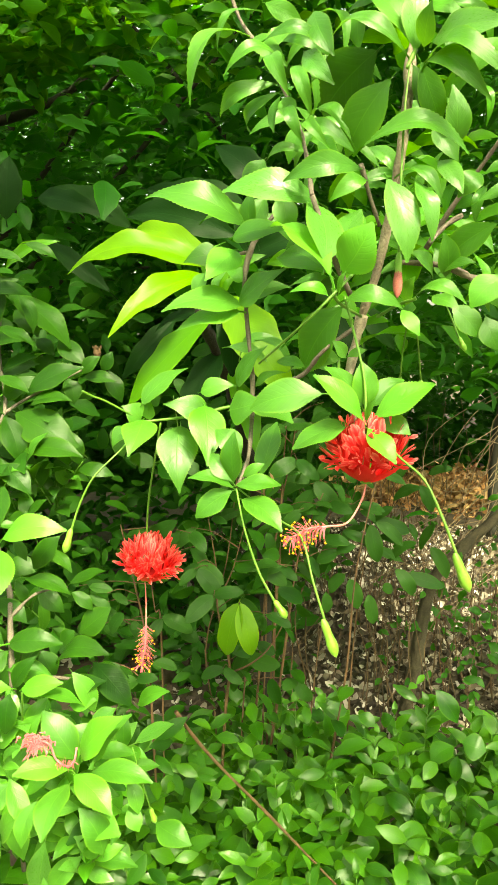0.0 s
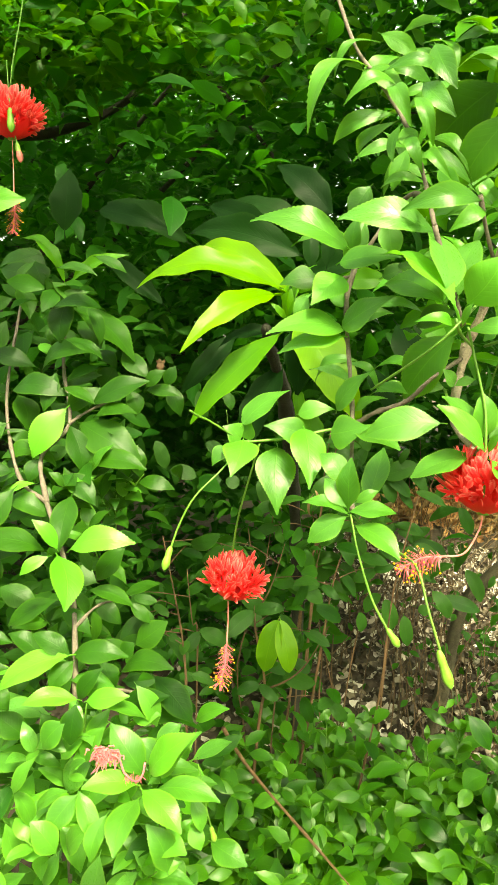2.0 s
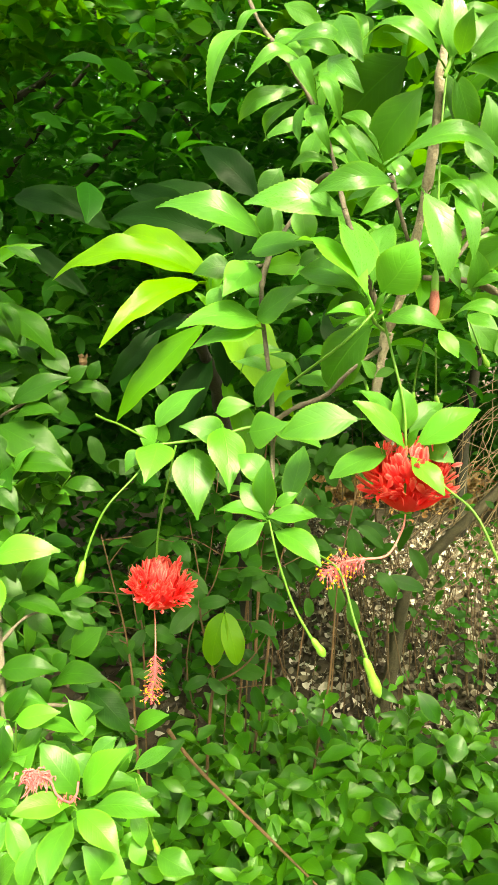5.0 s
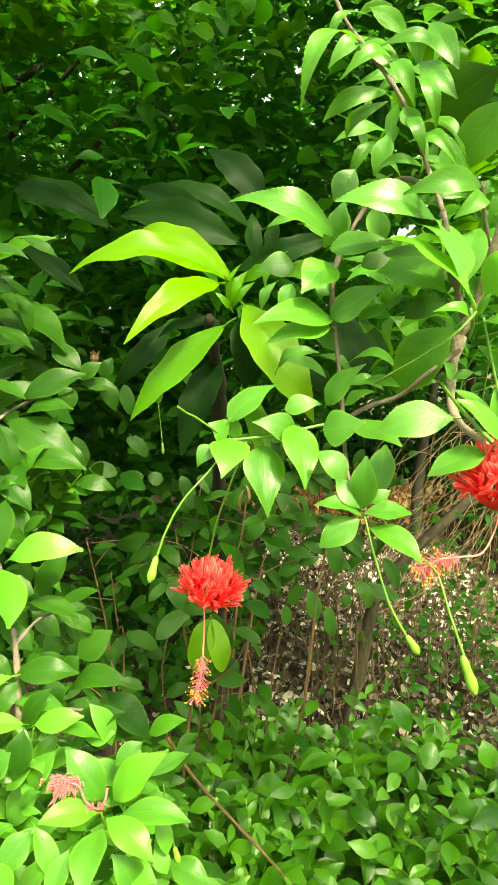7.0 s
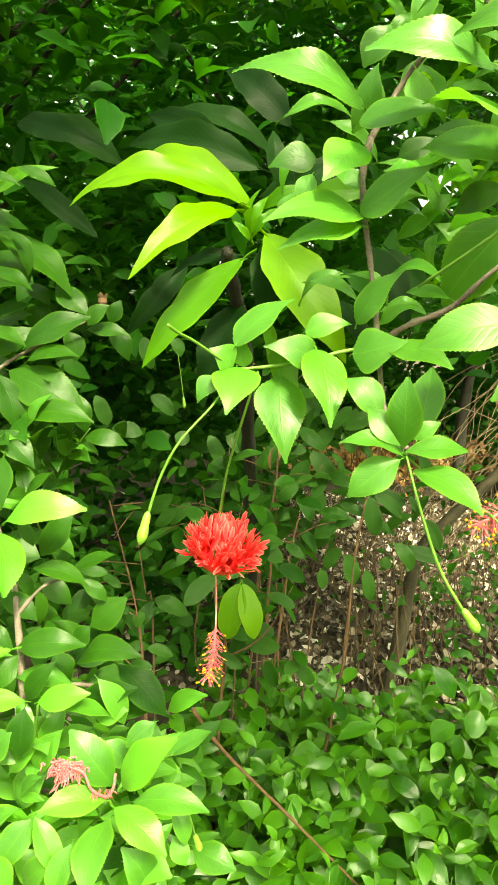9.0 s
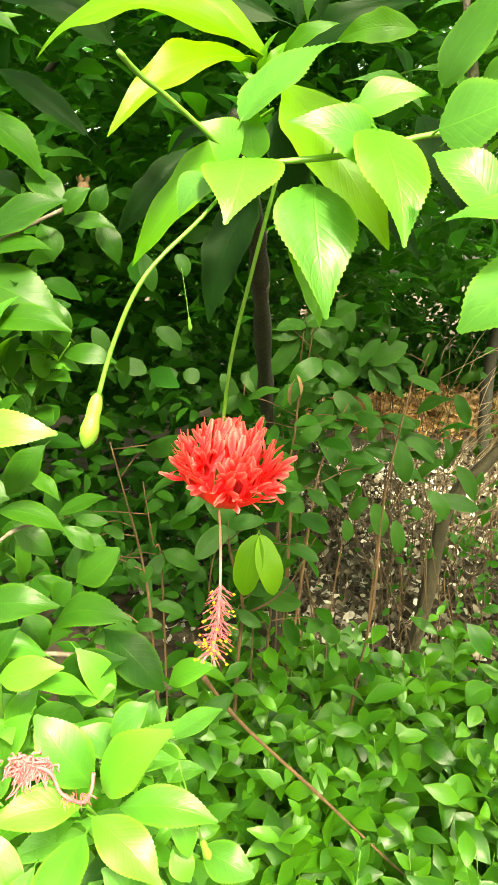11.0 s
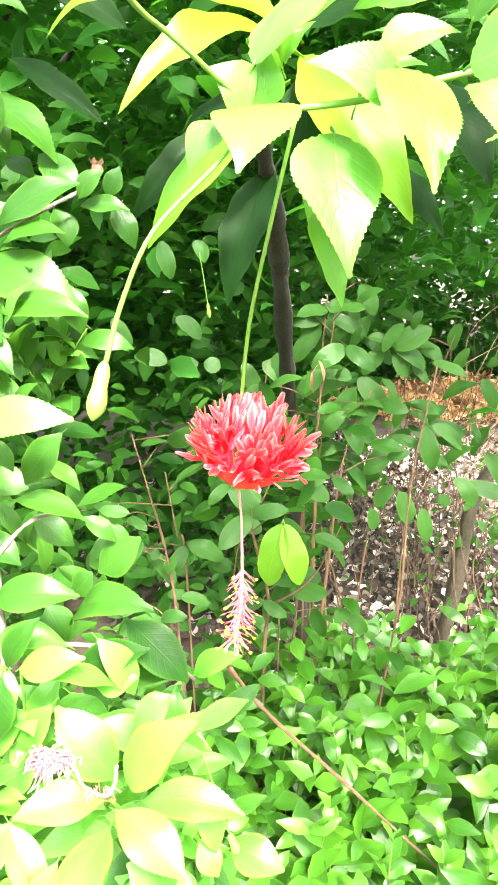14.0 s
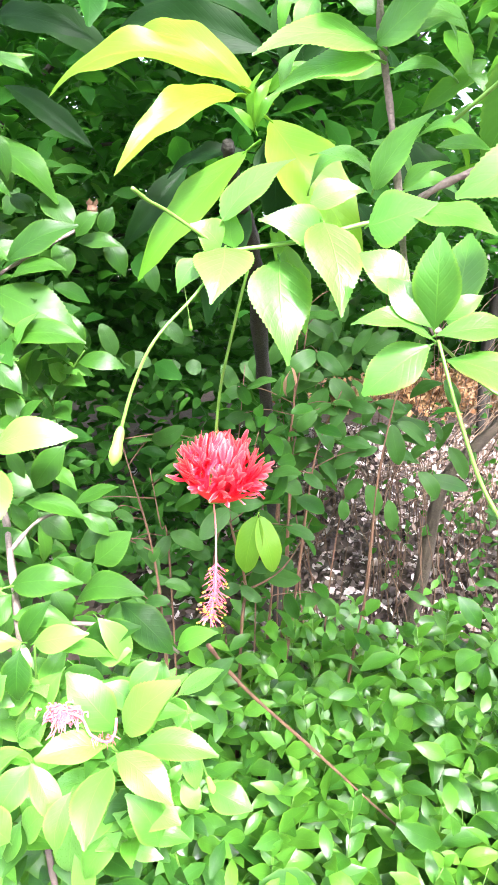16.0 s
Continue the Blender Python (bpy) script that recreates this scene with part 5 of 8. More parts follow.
leaf(low_shrub, "hib", "mid", (-0.112, 0.769, 0.927), (-0.097, 0.758, 0.902), 0.022, -15, 0.10)
leaf(low_shrub, "hib", "mid", (-0.155, 0.729, 0.933), (-0.107, 0.707, 0.936), 0.034, -10, 0.10)
leaf(low_shrub, "hib", "mid", (-0.096, 0.859, 0.836), (-0.044, 0.837, 0.823), 0.037, -10, 0.10)
leaf(low_shrub, "hib", "mid", (-0.290, 0.809, 0.968), (-0.255, 0.809, 1.007), 0.028, 5, 0.10)
leaf(low_shrub, "hib", "mid", (-0.279, 0.789, 1.031), (-0.306, 0.789, 0.993), 0.034, -7, 0.10)
leaf(low_shrub, "hib", "mid", (-0.203, 0.829, 1.021), (-0.167, 0.829, 1.030), 0.028, 1, 0.10)
leaf(low_shrub, "hib", "mid", (-0.233, 0.809, 1.019), (-0.260, 0.809, 0.965), 0.028, -3, 0.10)
leaf(low_shrub, "hib", "mid", (-0.193, 0.809, 1.005), (-0.164, 0.809, 0.974), 0.028, -8, 0.10)
leaf(low_shrub, "hib", "mid", (-0.245, 0.709, 0.924), (-0.210, 0.687, 0.977), 0.027, 6, 0.10)
leaf(low_shrub, "hib", "mid", (-0.251, 0.689, 0.935), (-0.281, 0.689, 0.970), 0.033, 19, 0.10)
leaf(low_shrub, "hib", "mid", (-0.128, 0.709, 0.910), (-0.155, 0.709, 0.966), 0.034, 16, 0.10)
# guava
leaf(guava, "guava", "mid", (0.077, 2.000, 1.236), (-0.018, 2.000, 1.233), 0.044, -27, 0.08)
leaf(guava, "guava", "mid", (0.088, 2.000, 1.245), (0.180, 2.000, 1.194), 0.041, 18, 0.08)
leaf(guava, "guava", "mid", (0.069, 2.000, 1.225), (0.002, 2.000, 1.129), 0.049, -9, 0.08)
leaf(guava, "guava", "mid", (0.239, 2.000, 1.166), (0.338, 2.000, 1.211), 0.060, 18, 0.08)
leaf(guava, "guava", "mid", (0.247, 2.000, 1.169), (0.327, 2.000, 1.110), 0.040, 26, 0.08)
leaf(guava, "guava", "mid", (0.223, 2.000, 1.155), (0.173, 2.000, 1.099), 0.045, -8, 0.08)
leaf(guava, "guava", "mid", (0.248, 2.000, 1.148), (0.282, 2.000, 1.091), 0.040, 17, 0.08)
leaf(guava, "guava", "mid", (0.148, 2.000, 1.092), (0.069, 2.000, 1.100), 0.040, -23, 0.08)
leaf(guava, "guava", "mid", (0.156, 2.000, 1.067), (0.100, 2.000, 0.963), 0.055, 1, 0.08)
leaf(guava, "guava", "mid", (0.162, 2.000, 1.090), (0.234, 2.000, 1.014), 0.055, 20, 0.08)
leaf(guava, "guava", "mid", (0.185, 2.000, 0.981), (0.188, 2.000, 0.911), 0.048, -11, 0.08)
leaf(guava, "guava", "mid", (0.334, 2.000, 0.965), (0.361, 2.000, 0.850), 0.052, 5, 0.08)
leaf(guava, "guava", "mid", (0.351, 2.000, 0.971), (0.431, 2.000, 0.903), 0.041, 13, 0.08)
leaf(guava, "guava", "mid", (0.342, 2.000, 1.127), (0.432, 2.000, 1.090), 0.037, 1, 0.08)
leaf(guava, "guava", "mid", (0.295, 2.000, 1.026), (0.374, 2.000, 1.006), 0.033, 5, 0.08)
leaf(guava, "guava", "mid", (0.130, 2.000, 0.899), (0.068, 2.000, 0.825), 0.054, -4, 0.08)
leaf(guava, "guava", "mid", (0.144, 2.000, 0.899), (0.163, 2.000, 0.809), 0.054, -3, 0.08)
leaf(guava, "guava", "mid", (0.258, 2.000, 0.899), (0.188, 2.000, 0.854), 0.049, -8, 0.08)
leaf(guava, "guava", "mid", (0.277, 2.000, 0.793), (0.307, 2.000, 0.700), 0.050, 5, 0.08)
leaf(guava, "guava", "mid", (0.262, 2.000, 0.808), (0.220, 2.000, 0.747), 0.041, 4, 0.08)
leaf(guava, "guava", "mid", (0.407, 2.000, 0.777), (0.379, 2.000, 0.762), 0.037, -4, 0.08)
leaf(guava, "guava", "mid", (0.337, 2.000, 0.747), (0.356, 2.000, 0.653), 0.042, 2, 0.08)
leaf(guava, "guava", "mid", (0.206, 2.000, 0.747), (0.215, 2.000, 0.685), 0.034, -5, 0.08)
leaf(guava, "guava", "mid", (-0.013, 2.000, 1.158), (-0.055, 2.000, 1.075), 0.046, -5, 0.08)
leaf(guava, "guava", "mid", (-0.075, 2.000, 1.131), (-0.013, 2.000, 1.074), 0.052, 16, 0.08)
leaf(guava, "guava", "mid", (-0.124, 2.000, 1.131), (-0.083, 2.000, 1.046), 0.044, 2, 0.08)
leaf(guava, "guava", "mid", (-0.172, 1.900, 1.132), (-0.211, 1.900, 1.146), 0.041, -20, 0.08)
leaf(guava, "guava", "mid", (-0.224, 1.900, 1.146), (-0.277, 1.900, 1.120), 0.042, -24, 0.08)
leaf(guava, "guava", "mid", (-0.272, 1.900, 1.250), (-0.216, 1.900, 1.198), 0.041, 14, 0.08)
leaf(guava, "guava", "mid", (-0.296, 1.900, 1.147), (-0.374, 1.900, 1.161), 0.045, -22, 0.08)
leaf(guava, "guava", "mid", (-0.365, 1.800, 1.185), (-0.396, 1.800, 1.258), 0.042, 8, 0.08)
leaf(guava, "guava", "mid", (-0.253, 1.600, 1.409), (-0.236, 1.600, 1.340), 0.034, -13, 0.08)
leaf(guava, "guava", "mid", (-0.192, 1.600, 1.408), (-0.173, 1.600, 1.369), 0.028, 3, 0.08)
leaf(guava, "guava", "mid", (-0.075, 1.750, 0.787), (-0.134, 1.750, 0.801), 0.042, -9, 0.08)
leaf(guava, "guava", "bright", (-0.034, 1.590, 0.866), (-0.060, 1.575, 0.738), 0.062, 12, 0.12)
leaf(guava, "guava", "bright", (-0.028, 1.590, 0.866), (0.002, 1.575, 0.740), 0.056, -13, 0.12)
stem(guava, "twig", cane_bark, [(-0.062, 1.72, 0.70), (-0.045, 1.66, 0.80), (-0.031, 1.592, 0.868)], 0.0018, 0.0010)
leaf(guava, "guava", "mid", (-0.001, 1.720, 0.793), (0.030, 1.720, 0.739), 0.030, 2, 0.10)
leaf(guava, "guava", "mid", (0.007, 1.750, 0.691), (-0.045, 1.750, 0.578), 0.049, 7, 0.10)
leaf(guava, "guava", "mid", (0.058, 1.750, 0.663), (0.007, 1.750, 0.691), 0.036, -6, 0.10)
leaf(guava, "guava", "mid", (-0.295, 1.500, 0.867), (-0.324, 1.500, 0.816), 0.030, -10, 0.10)
leaf(guava, "guava", "mid", (-0.294, 1.400, 0.960), (-0.346, 1.400, 0.966), 0.023, -9, 0.10)
leaf(guava, "guava", "mid", (-0.347, 1.400, 0.946), (-0.297, 1.400, 0.915), 0.023, 1, 0.10)
leaf(guava, "guava", "mid", (-0.284, 1.600, 0.788), (-0.300, 1.600, 0.800), 0.024, 1, 0.08)
leaf(guava, "guava", "mid", (-0.250, 1.600, 0.788), (-0.269, 1.600, 0.751), 0.026, -6, 0.08)
leaf(guava, "guava", "mid", (-0.242, 1.600, 0.700), (-0.184, 1.600, 0.681), 0.029, 1, 0.08)
leaf(guava, "guava", "mid", (-0.143, 1.700, 0.715), (-0.192, 1.700, 0.729), 0.035, -5, 0.08)
# denser growth
leaf(low_shrub, "hib", "mid", (-0.286, 0.798, 0.847), (-0.302, 0.789, 0.802), 0.021, -1, 0.08)
leaf(low_shrub, "hib", "mid", (-0.310, 0.848, 0.848), (-0.335, 0.844, 0.794), 0.023, 10, 0.08)
leaf(low_shrub, "hib", "mid", (-0.292, 0.815, 0.870), (-0.257, 0.797, 0.821), 0.033, -26, 0.12)
leaf(low_shrub, "hib", "mid", (-0.169, 0.808, 0.815), (-0.109, 0.806, 0.813), 0.024, -17, 0.18)
leaf(low_shrub, "hib", "pale", (-0.165, 0.881, 0.844), (-0.193, 0.860, 0.789), 0.028, 6, 0.18)
leaf(low_shrub, "hib", "mid", (-0.146, 0.832, 0.833), (-0.127, 0.814, 0.800), 0.021, -22, 0.18)
leaf(low_shrub, "hib", "mid", (-0.322, 0.800, 0.972), (-0.348, 0.798, 0.922), 0.022, 6, 0.12)
leaf(low_shrub, "hib", "mid", (-0.243, 0.829, 0.773), (-0.230, 0.821, 0.715), 0.029, -32, 0.08)
leaf(low_shrub, "hib", "bright", (-0.205, 0.815, 0.995), (-0.184, 0.798, 0.963), 0.022, -22, 0.08)
leaf(low_shrub, "hib", "pale", (-0.181, 0.863, 0.892), (-0.221, 0.864, 0.835), 0.028, 4, 0.08)
leaf(low_shrub, "hib", "pale", (-0.245, 0.840, 0.813), (-0.255, 0.840, 0.733), 0.038, 2, 0.12)
leaf(low_shrub, "hib", "mid", (-0.380, 0.806, 0.813), (-0.435, 0.803, 0.746), 0.039, -7, 0.12)
leaf(low_shrub, "hib", "mid", (-0.255, 0.861, 0.896), (-0.198, 0.855, 0.867), 0.027, -11, 0.12)
leaf(low_shrub, "hib", "pale", (-0.183, 0.806, 0.892), (-0.258, 0.792, 0.881), 0.031, 20, 0.08)
leaf(low_shrub, "hib", "mid", (-0.219, 0.883, 0.738), (-0.170, 0.870, 0.719), 0.022, -38, 0.12)
leaf(low_shrub, "hib", "bright", (-0.368, 0.914, 0.870), (-0.377, 0.906, 0.814), 0.025, -3, 0.08)
leaf(low_shrub, "hib", "mid", (-0.404, 0.826, 0.790), (-0.375, 0.818, 0.741), 0.029, -30, 0.18)
leaf(low_shrub, "hib", "mid", (-0.345, 0.910, 0.895), (-0.263, 0.910, 0.866), 0.033, -34, 0.08)
leaf(low_shrub, "hib", "bright", (-0.332, 0.831, 0.899), (-0.273, 0.828, 0.884), 0.024, -34, 0.12)
leaf(low_shrub, "hib", "mid", (-0.193, 0.857, 0.927), (-0.256, 0.857, 0.868), 0.034, 4, 0.12)
leaf(low_shrub, "hib", "mid", (-0.249, 0.836, 0.858), (-0.172, 0.838, 0.871), 0.031, -21, 0.18)
leaf(low_shrub, "hib", "mid", (-0.308, 0.890, 0.918), (-0.289, 0.879, 0.873), 0.020, -39, 0.18)
leaf(low_shrub, "hib", "pale", (-0.208, 0.875, 0.924), (-0.302, 0.877, 0.924), 0.037, 28, 0.08)
leaf(low_shrub, "hib", "pale", (-0.221, 0.910, 0.720), (-0.145, 0.895, 0.737), 0.031, -15, 0.12)
leaf(low_shrub, "hib", "bright", (-0.247, 0.856, 0.885), (-0.306, 0.846, 0.844), 0.030, -1, 0.18)
leaf(low_shrub, "hib", "mid", (-0.391, 0.807, 0.910), (-0.415, 0.812, 0.856), 0.024, -18, 0.18)
leaf(low_shrub, "hib", "mid", (-0.356, 0.814, 0.915), (-0.333, 0.820, 0.857), 0.025, -30, 0.08)
leaf(low_shrub, "hib", "mid", (-0.415, 0.850, 0.729), (-0.463, 0.848, 0.664), 0.032, 0, 0.18)
leaf(low_shrub, "hib", "mid", (-0.271, 0.895, 0.845), (-0.303, 0.880, 0.777), 0.033, -1, 0.08)
leaf(low_shrub, "hib", "pale", (-0.254, 0.848, 0.968), (-0.294, 0.852, 0.891), 0.034, -9, 0.18)
leaf(low_shrub, "hib", "bright", (-0.163, 0.897, 0.814), (-0.241, 0.898, 0.837), 0.032, 14, 0.08)
leaf(low_shrub, "hib", "mid", (-0.191, 0.882, 0.786), (-0.139, 0.872, 0.753), 0.025, -15, 0.08)
leaf(low_shrub, "hib", "pale", (-0.302, 0.836, 0.890), (-0.356, 0.837, 0.838), 0.029, 13, 0.18)
leaf(low_shrub, "hib", "bright", (-0.319, 0.894, 0.862), (-0.241, 0.872, 0.832), 0.034, -23, 0.18)
leaf(low_shrub, "hib", "pale", (-0.196, 0.894, 0.832), (-0.272, 0.873, 0.870), 0.034, 25, 0.18)
leaf(low_shrub, "hib", "mid", (-0.278, 0.806, 0.927), (-0.322, 0.811, 0.883), 0.023, 19, 0.18)
leaf(low_shrub, "hib", "pale", (-0.387, 0.820, 0.830), (-0.478, 0.818, 0.831), 0.036, 31, 0.12)
leaf(low_shrub, "hib", "mid", (-0.384, 0.854, 0.834), (-0.370, 0.856, 0.769), 0.027, -37, 0.08)
leaf(low_shrub, "hib", "mid", (-0.351, 0.848, 0.767), (-0.405, 0.852, 0.716), 0.030, -0, 0.08)
leaf(low_shrub, "hib", "mid", (-0.385, 0.863, 0.807), (-0.414, 0.844, 0.771), 0.020, 1, 0.08)
leaf(low_shrub, "hib", "mid", (-0.206, 0.837, 0.987), (-0.144, 0.836, 0.944), 0.029, -34, 0.18)
leaf(low_shrub, "hib", "mid", (-0.183, 0.810, 0.821), (-0.227, 0.807, 0.761), 0.031, 2, 0.08)
leaf(low_shrub, "hib", "bright", (-0.216, 0.829, 0.938), (-0.256, 0.808, 0.903), 0.023, -0, 0.18)
leaf(low_shrub, "hib", "pale", (-0.161, 0.864, 0.898), (-0.240, 0.869, 0.842), 0.039, 15, 0.12)
leaf(low_shrub, "hib", "mid", (-0.433, 0.887, 0.898), (-0.354, 0.882, 0.899), 0.032, -15, 0.12)
leaf(low_shrub, "hib", "bright", (-0.377, 0.868, 0.849), (-0.308, 0.870, 0.859), 0.028, -28, 0.12)
leaf(low_shrub, "hib", "pale", (-0.188, 0.885, 0.854), (-0.213, 0.890, 0.782), 0.031, 10, 0.12)
leaf(low_shrub, "hib", "bright", (-0.218, 0.863, 0.856), (-0.132, 0.846, 0.898), 0.039, -25, 0.18)
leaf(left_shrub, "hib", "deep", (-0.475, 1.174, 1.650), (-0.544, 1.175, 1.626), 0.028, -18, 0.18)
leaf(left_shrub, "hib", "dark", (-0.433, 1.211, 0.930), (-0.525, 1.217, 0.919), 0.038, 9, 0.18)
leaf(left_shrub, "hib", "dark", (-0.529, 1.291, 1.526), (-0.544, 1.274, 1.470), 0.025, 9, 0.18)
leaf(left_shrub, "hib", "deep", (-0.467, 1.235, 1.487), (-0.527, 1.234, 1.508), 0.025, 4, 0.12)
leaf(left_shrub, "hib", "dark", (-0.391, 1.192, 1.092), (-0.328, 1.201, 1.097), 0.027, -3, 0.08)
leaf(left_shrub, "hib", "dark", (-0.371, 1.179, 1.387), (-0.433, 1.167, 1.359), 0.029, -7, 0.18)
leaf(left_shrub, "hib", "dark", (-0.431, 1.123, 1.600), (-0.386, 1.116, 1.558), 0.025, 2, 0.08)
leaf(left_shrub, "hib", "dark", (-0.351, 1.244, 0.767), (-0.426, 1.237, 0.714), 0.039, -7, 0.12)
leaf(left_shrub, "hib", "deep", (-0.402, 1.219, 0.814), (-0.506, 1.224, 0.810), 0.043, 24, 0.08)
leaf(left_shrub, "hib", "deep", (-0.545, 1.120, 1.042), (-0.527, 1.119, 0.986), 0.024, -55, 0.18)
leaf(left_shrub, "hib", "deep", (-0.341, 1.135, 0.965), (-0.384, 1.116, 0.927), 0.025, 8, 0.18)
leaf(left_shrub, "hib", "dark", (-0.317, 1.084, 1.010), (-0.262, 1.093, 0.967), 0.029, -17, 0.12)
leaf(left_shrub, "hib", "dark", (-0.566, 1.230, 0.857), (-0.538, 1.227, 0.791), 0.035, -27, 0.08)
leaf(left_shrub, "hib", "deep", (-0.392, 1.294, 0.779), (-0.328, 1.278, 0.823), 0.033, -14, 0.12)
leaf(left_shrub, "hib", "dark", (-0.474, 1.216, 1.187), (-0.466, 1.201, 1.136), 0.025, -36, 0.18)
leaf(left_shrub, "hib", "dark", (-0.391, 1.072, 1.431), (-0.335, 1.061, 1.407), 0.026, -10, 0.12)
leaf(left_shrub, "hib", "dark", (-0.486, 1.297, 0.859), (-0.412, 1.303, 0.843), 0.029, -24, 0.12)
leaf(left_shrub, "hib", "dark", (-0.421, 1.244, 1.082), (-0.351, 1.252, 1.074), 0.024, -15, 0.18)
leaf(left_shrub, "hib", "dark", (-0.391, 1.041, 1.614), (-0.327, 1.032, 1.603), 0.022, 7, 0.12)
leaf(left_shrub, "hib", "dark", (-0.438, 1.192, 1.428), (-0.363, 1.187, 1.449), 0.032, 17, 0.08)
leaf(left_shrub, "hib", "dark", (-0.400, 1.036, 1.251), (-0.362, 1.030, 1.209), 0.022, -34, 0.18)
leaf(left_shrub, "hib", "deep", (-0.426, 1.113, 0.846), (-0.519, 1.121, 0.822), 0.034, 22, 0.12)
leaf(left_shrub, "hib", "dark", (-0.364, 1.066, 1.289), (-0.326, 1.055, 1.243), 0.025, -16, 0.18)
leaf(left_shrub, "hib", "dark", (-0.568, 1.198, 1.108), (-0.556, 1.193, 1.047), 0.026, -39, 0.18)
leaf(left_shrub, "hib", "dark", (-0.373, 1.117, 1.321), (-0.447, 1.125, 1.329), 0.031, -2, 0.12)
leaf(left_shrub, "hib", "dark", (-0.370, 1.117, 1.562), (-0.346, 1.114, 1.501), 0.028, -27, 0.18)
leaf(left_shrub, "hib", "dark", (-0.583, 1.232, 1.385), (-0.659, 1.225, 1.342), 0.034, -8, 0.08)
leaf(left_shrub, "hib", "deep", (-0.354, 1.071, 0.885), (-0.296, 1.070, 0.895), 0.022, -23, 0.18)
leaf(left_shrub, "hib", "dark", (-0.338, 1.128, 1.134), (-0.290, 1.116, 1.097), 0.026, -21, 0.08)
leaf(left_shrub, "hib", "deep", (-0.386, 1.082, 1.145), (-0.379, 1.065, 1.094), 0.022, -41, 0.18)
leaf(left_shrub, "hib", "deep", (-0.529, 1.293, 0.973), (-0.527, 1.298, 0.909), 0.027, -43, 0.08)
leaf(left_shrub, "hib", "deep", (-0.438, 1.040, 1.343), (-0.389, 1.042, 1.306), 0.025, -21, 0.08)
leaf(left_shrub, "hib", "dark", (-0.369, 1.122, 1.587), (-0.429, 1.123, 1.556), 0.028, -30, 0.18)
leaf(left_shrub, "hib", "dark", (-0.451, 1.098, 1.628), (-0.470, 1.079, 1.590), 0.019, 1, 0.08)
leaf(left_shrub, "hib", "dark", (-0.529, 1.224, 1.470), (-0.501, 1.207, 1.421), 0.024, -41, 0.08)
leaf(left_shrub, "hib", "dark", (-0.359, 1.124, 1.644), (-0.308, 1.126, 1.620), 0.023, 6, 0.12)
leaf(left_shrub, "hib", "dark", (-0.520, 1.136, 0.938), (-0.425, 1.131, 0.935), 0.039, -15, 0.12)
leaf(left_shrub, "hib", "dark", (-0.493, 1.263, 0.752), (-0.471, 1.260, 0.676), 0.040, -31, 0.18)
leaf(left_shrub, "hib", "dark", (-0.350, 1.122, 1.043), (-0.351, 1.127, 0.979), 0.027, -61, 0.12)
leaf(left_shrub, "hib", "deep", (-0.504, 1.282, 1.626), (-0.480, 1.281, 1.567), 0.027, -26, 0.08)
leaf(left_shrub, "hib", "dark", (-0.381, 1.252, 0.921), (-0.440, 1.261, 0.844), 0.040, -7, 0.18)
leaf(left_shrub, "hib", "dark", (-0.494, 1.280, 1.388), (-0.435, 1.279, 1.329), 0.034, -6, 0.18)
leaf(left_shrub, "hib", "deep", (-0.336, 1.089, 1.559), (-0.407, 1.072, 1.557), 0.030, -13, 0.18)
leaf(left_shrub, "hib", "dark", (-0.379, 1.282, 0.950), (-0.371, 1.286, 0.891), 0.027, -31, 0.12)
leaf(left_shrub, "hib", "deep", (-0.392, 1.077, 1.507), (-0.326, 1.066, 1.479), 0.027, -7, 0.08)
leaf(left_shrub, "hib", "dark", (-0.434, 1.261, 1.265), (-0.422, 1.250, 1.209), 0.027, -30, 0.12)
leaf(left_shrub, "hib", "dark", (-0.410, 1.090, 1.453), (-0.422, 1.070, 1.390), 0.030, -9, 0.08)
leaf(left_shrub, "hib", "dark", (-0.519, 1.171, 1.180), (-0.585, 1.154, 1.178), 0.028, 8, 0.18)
leaf(shrub, "hib", "mid", (0.184, 0.753, 1.646), (0.118, 0.730, 1.640), 0.013, -20, 0.30)
leaf(shrub, "hib", "mid", (0.076, 0.704, 1.700), (0.025, 0.697, 1.684), 0.014, -20, 0.20)
leaf(shrub, "hib", "bright", (0.237, 0.774, 1.578), (0.194, 0.759, 1.586), 0.015, -19, 0.30)
leaf(shrub, "hib", "pale", (0.227, 0.747, 1.616), (0.275, 0.747, 1.584), 0.021, 19, 0.20)
leaf(shrub, "hib", "mid", (0.238, 0.779, 1.736), (0.184, 0.766, 1.703), 0.013, -10, 0.34)
leaf(shrub, "hib", "mid", (0.219, 0.737, 1.668), (0.187, 0.722, 1.625), 0.014, 12, 0.30)
leaf(shrub, "hib", "pale", (0.109, 0.796, 1.795), (0.158, 0.790, 1.767), 0.016, 22, 0.20)
leaf(shrub, "hib", "mid", (0.216, 0.769, 1.655), (0.192, 0.764, 1.616), 0.013, -9, 0.30)
leaf(shrub, "hib", "mid", (0.080, 0.883, 1.817), (0.090, 0.877, 1.761), 0.015, -31, 0.20)
leaf(shrub, "hib", "mid", (0.077, 0.736, 1.803), (0.101, 0.715, 1.764), 0.015, 1, 0.20)
leaf(shrub, "hib", "pale", (0.279, 0.801, 1.665), (0.267, 0.797, 1.622), 0.013, 14, 0.30)
leaf(shrub, "hib", "mid", (0.184, 0.840, 1.625), (0.147, 0.847, 1.573), 0.016, -2, 0.30)
leaf(shrub, "hib", "mid", (0.115, 0.847, 1.661), (0.185, 0.841, 1.666), 0.016, 14, 0.20)
leaf(shrub, "hib", "mid", (0.136, 0.867, 1.803), (0.071, 0.846, 1.793), 0.017, -36, 0.30)
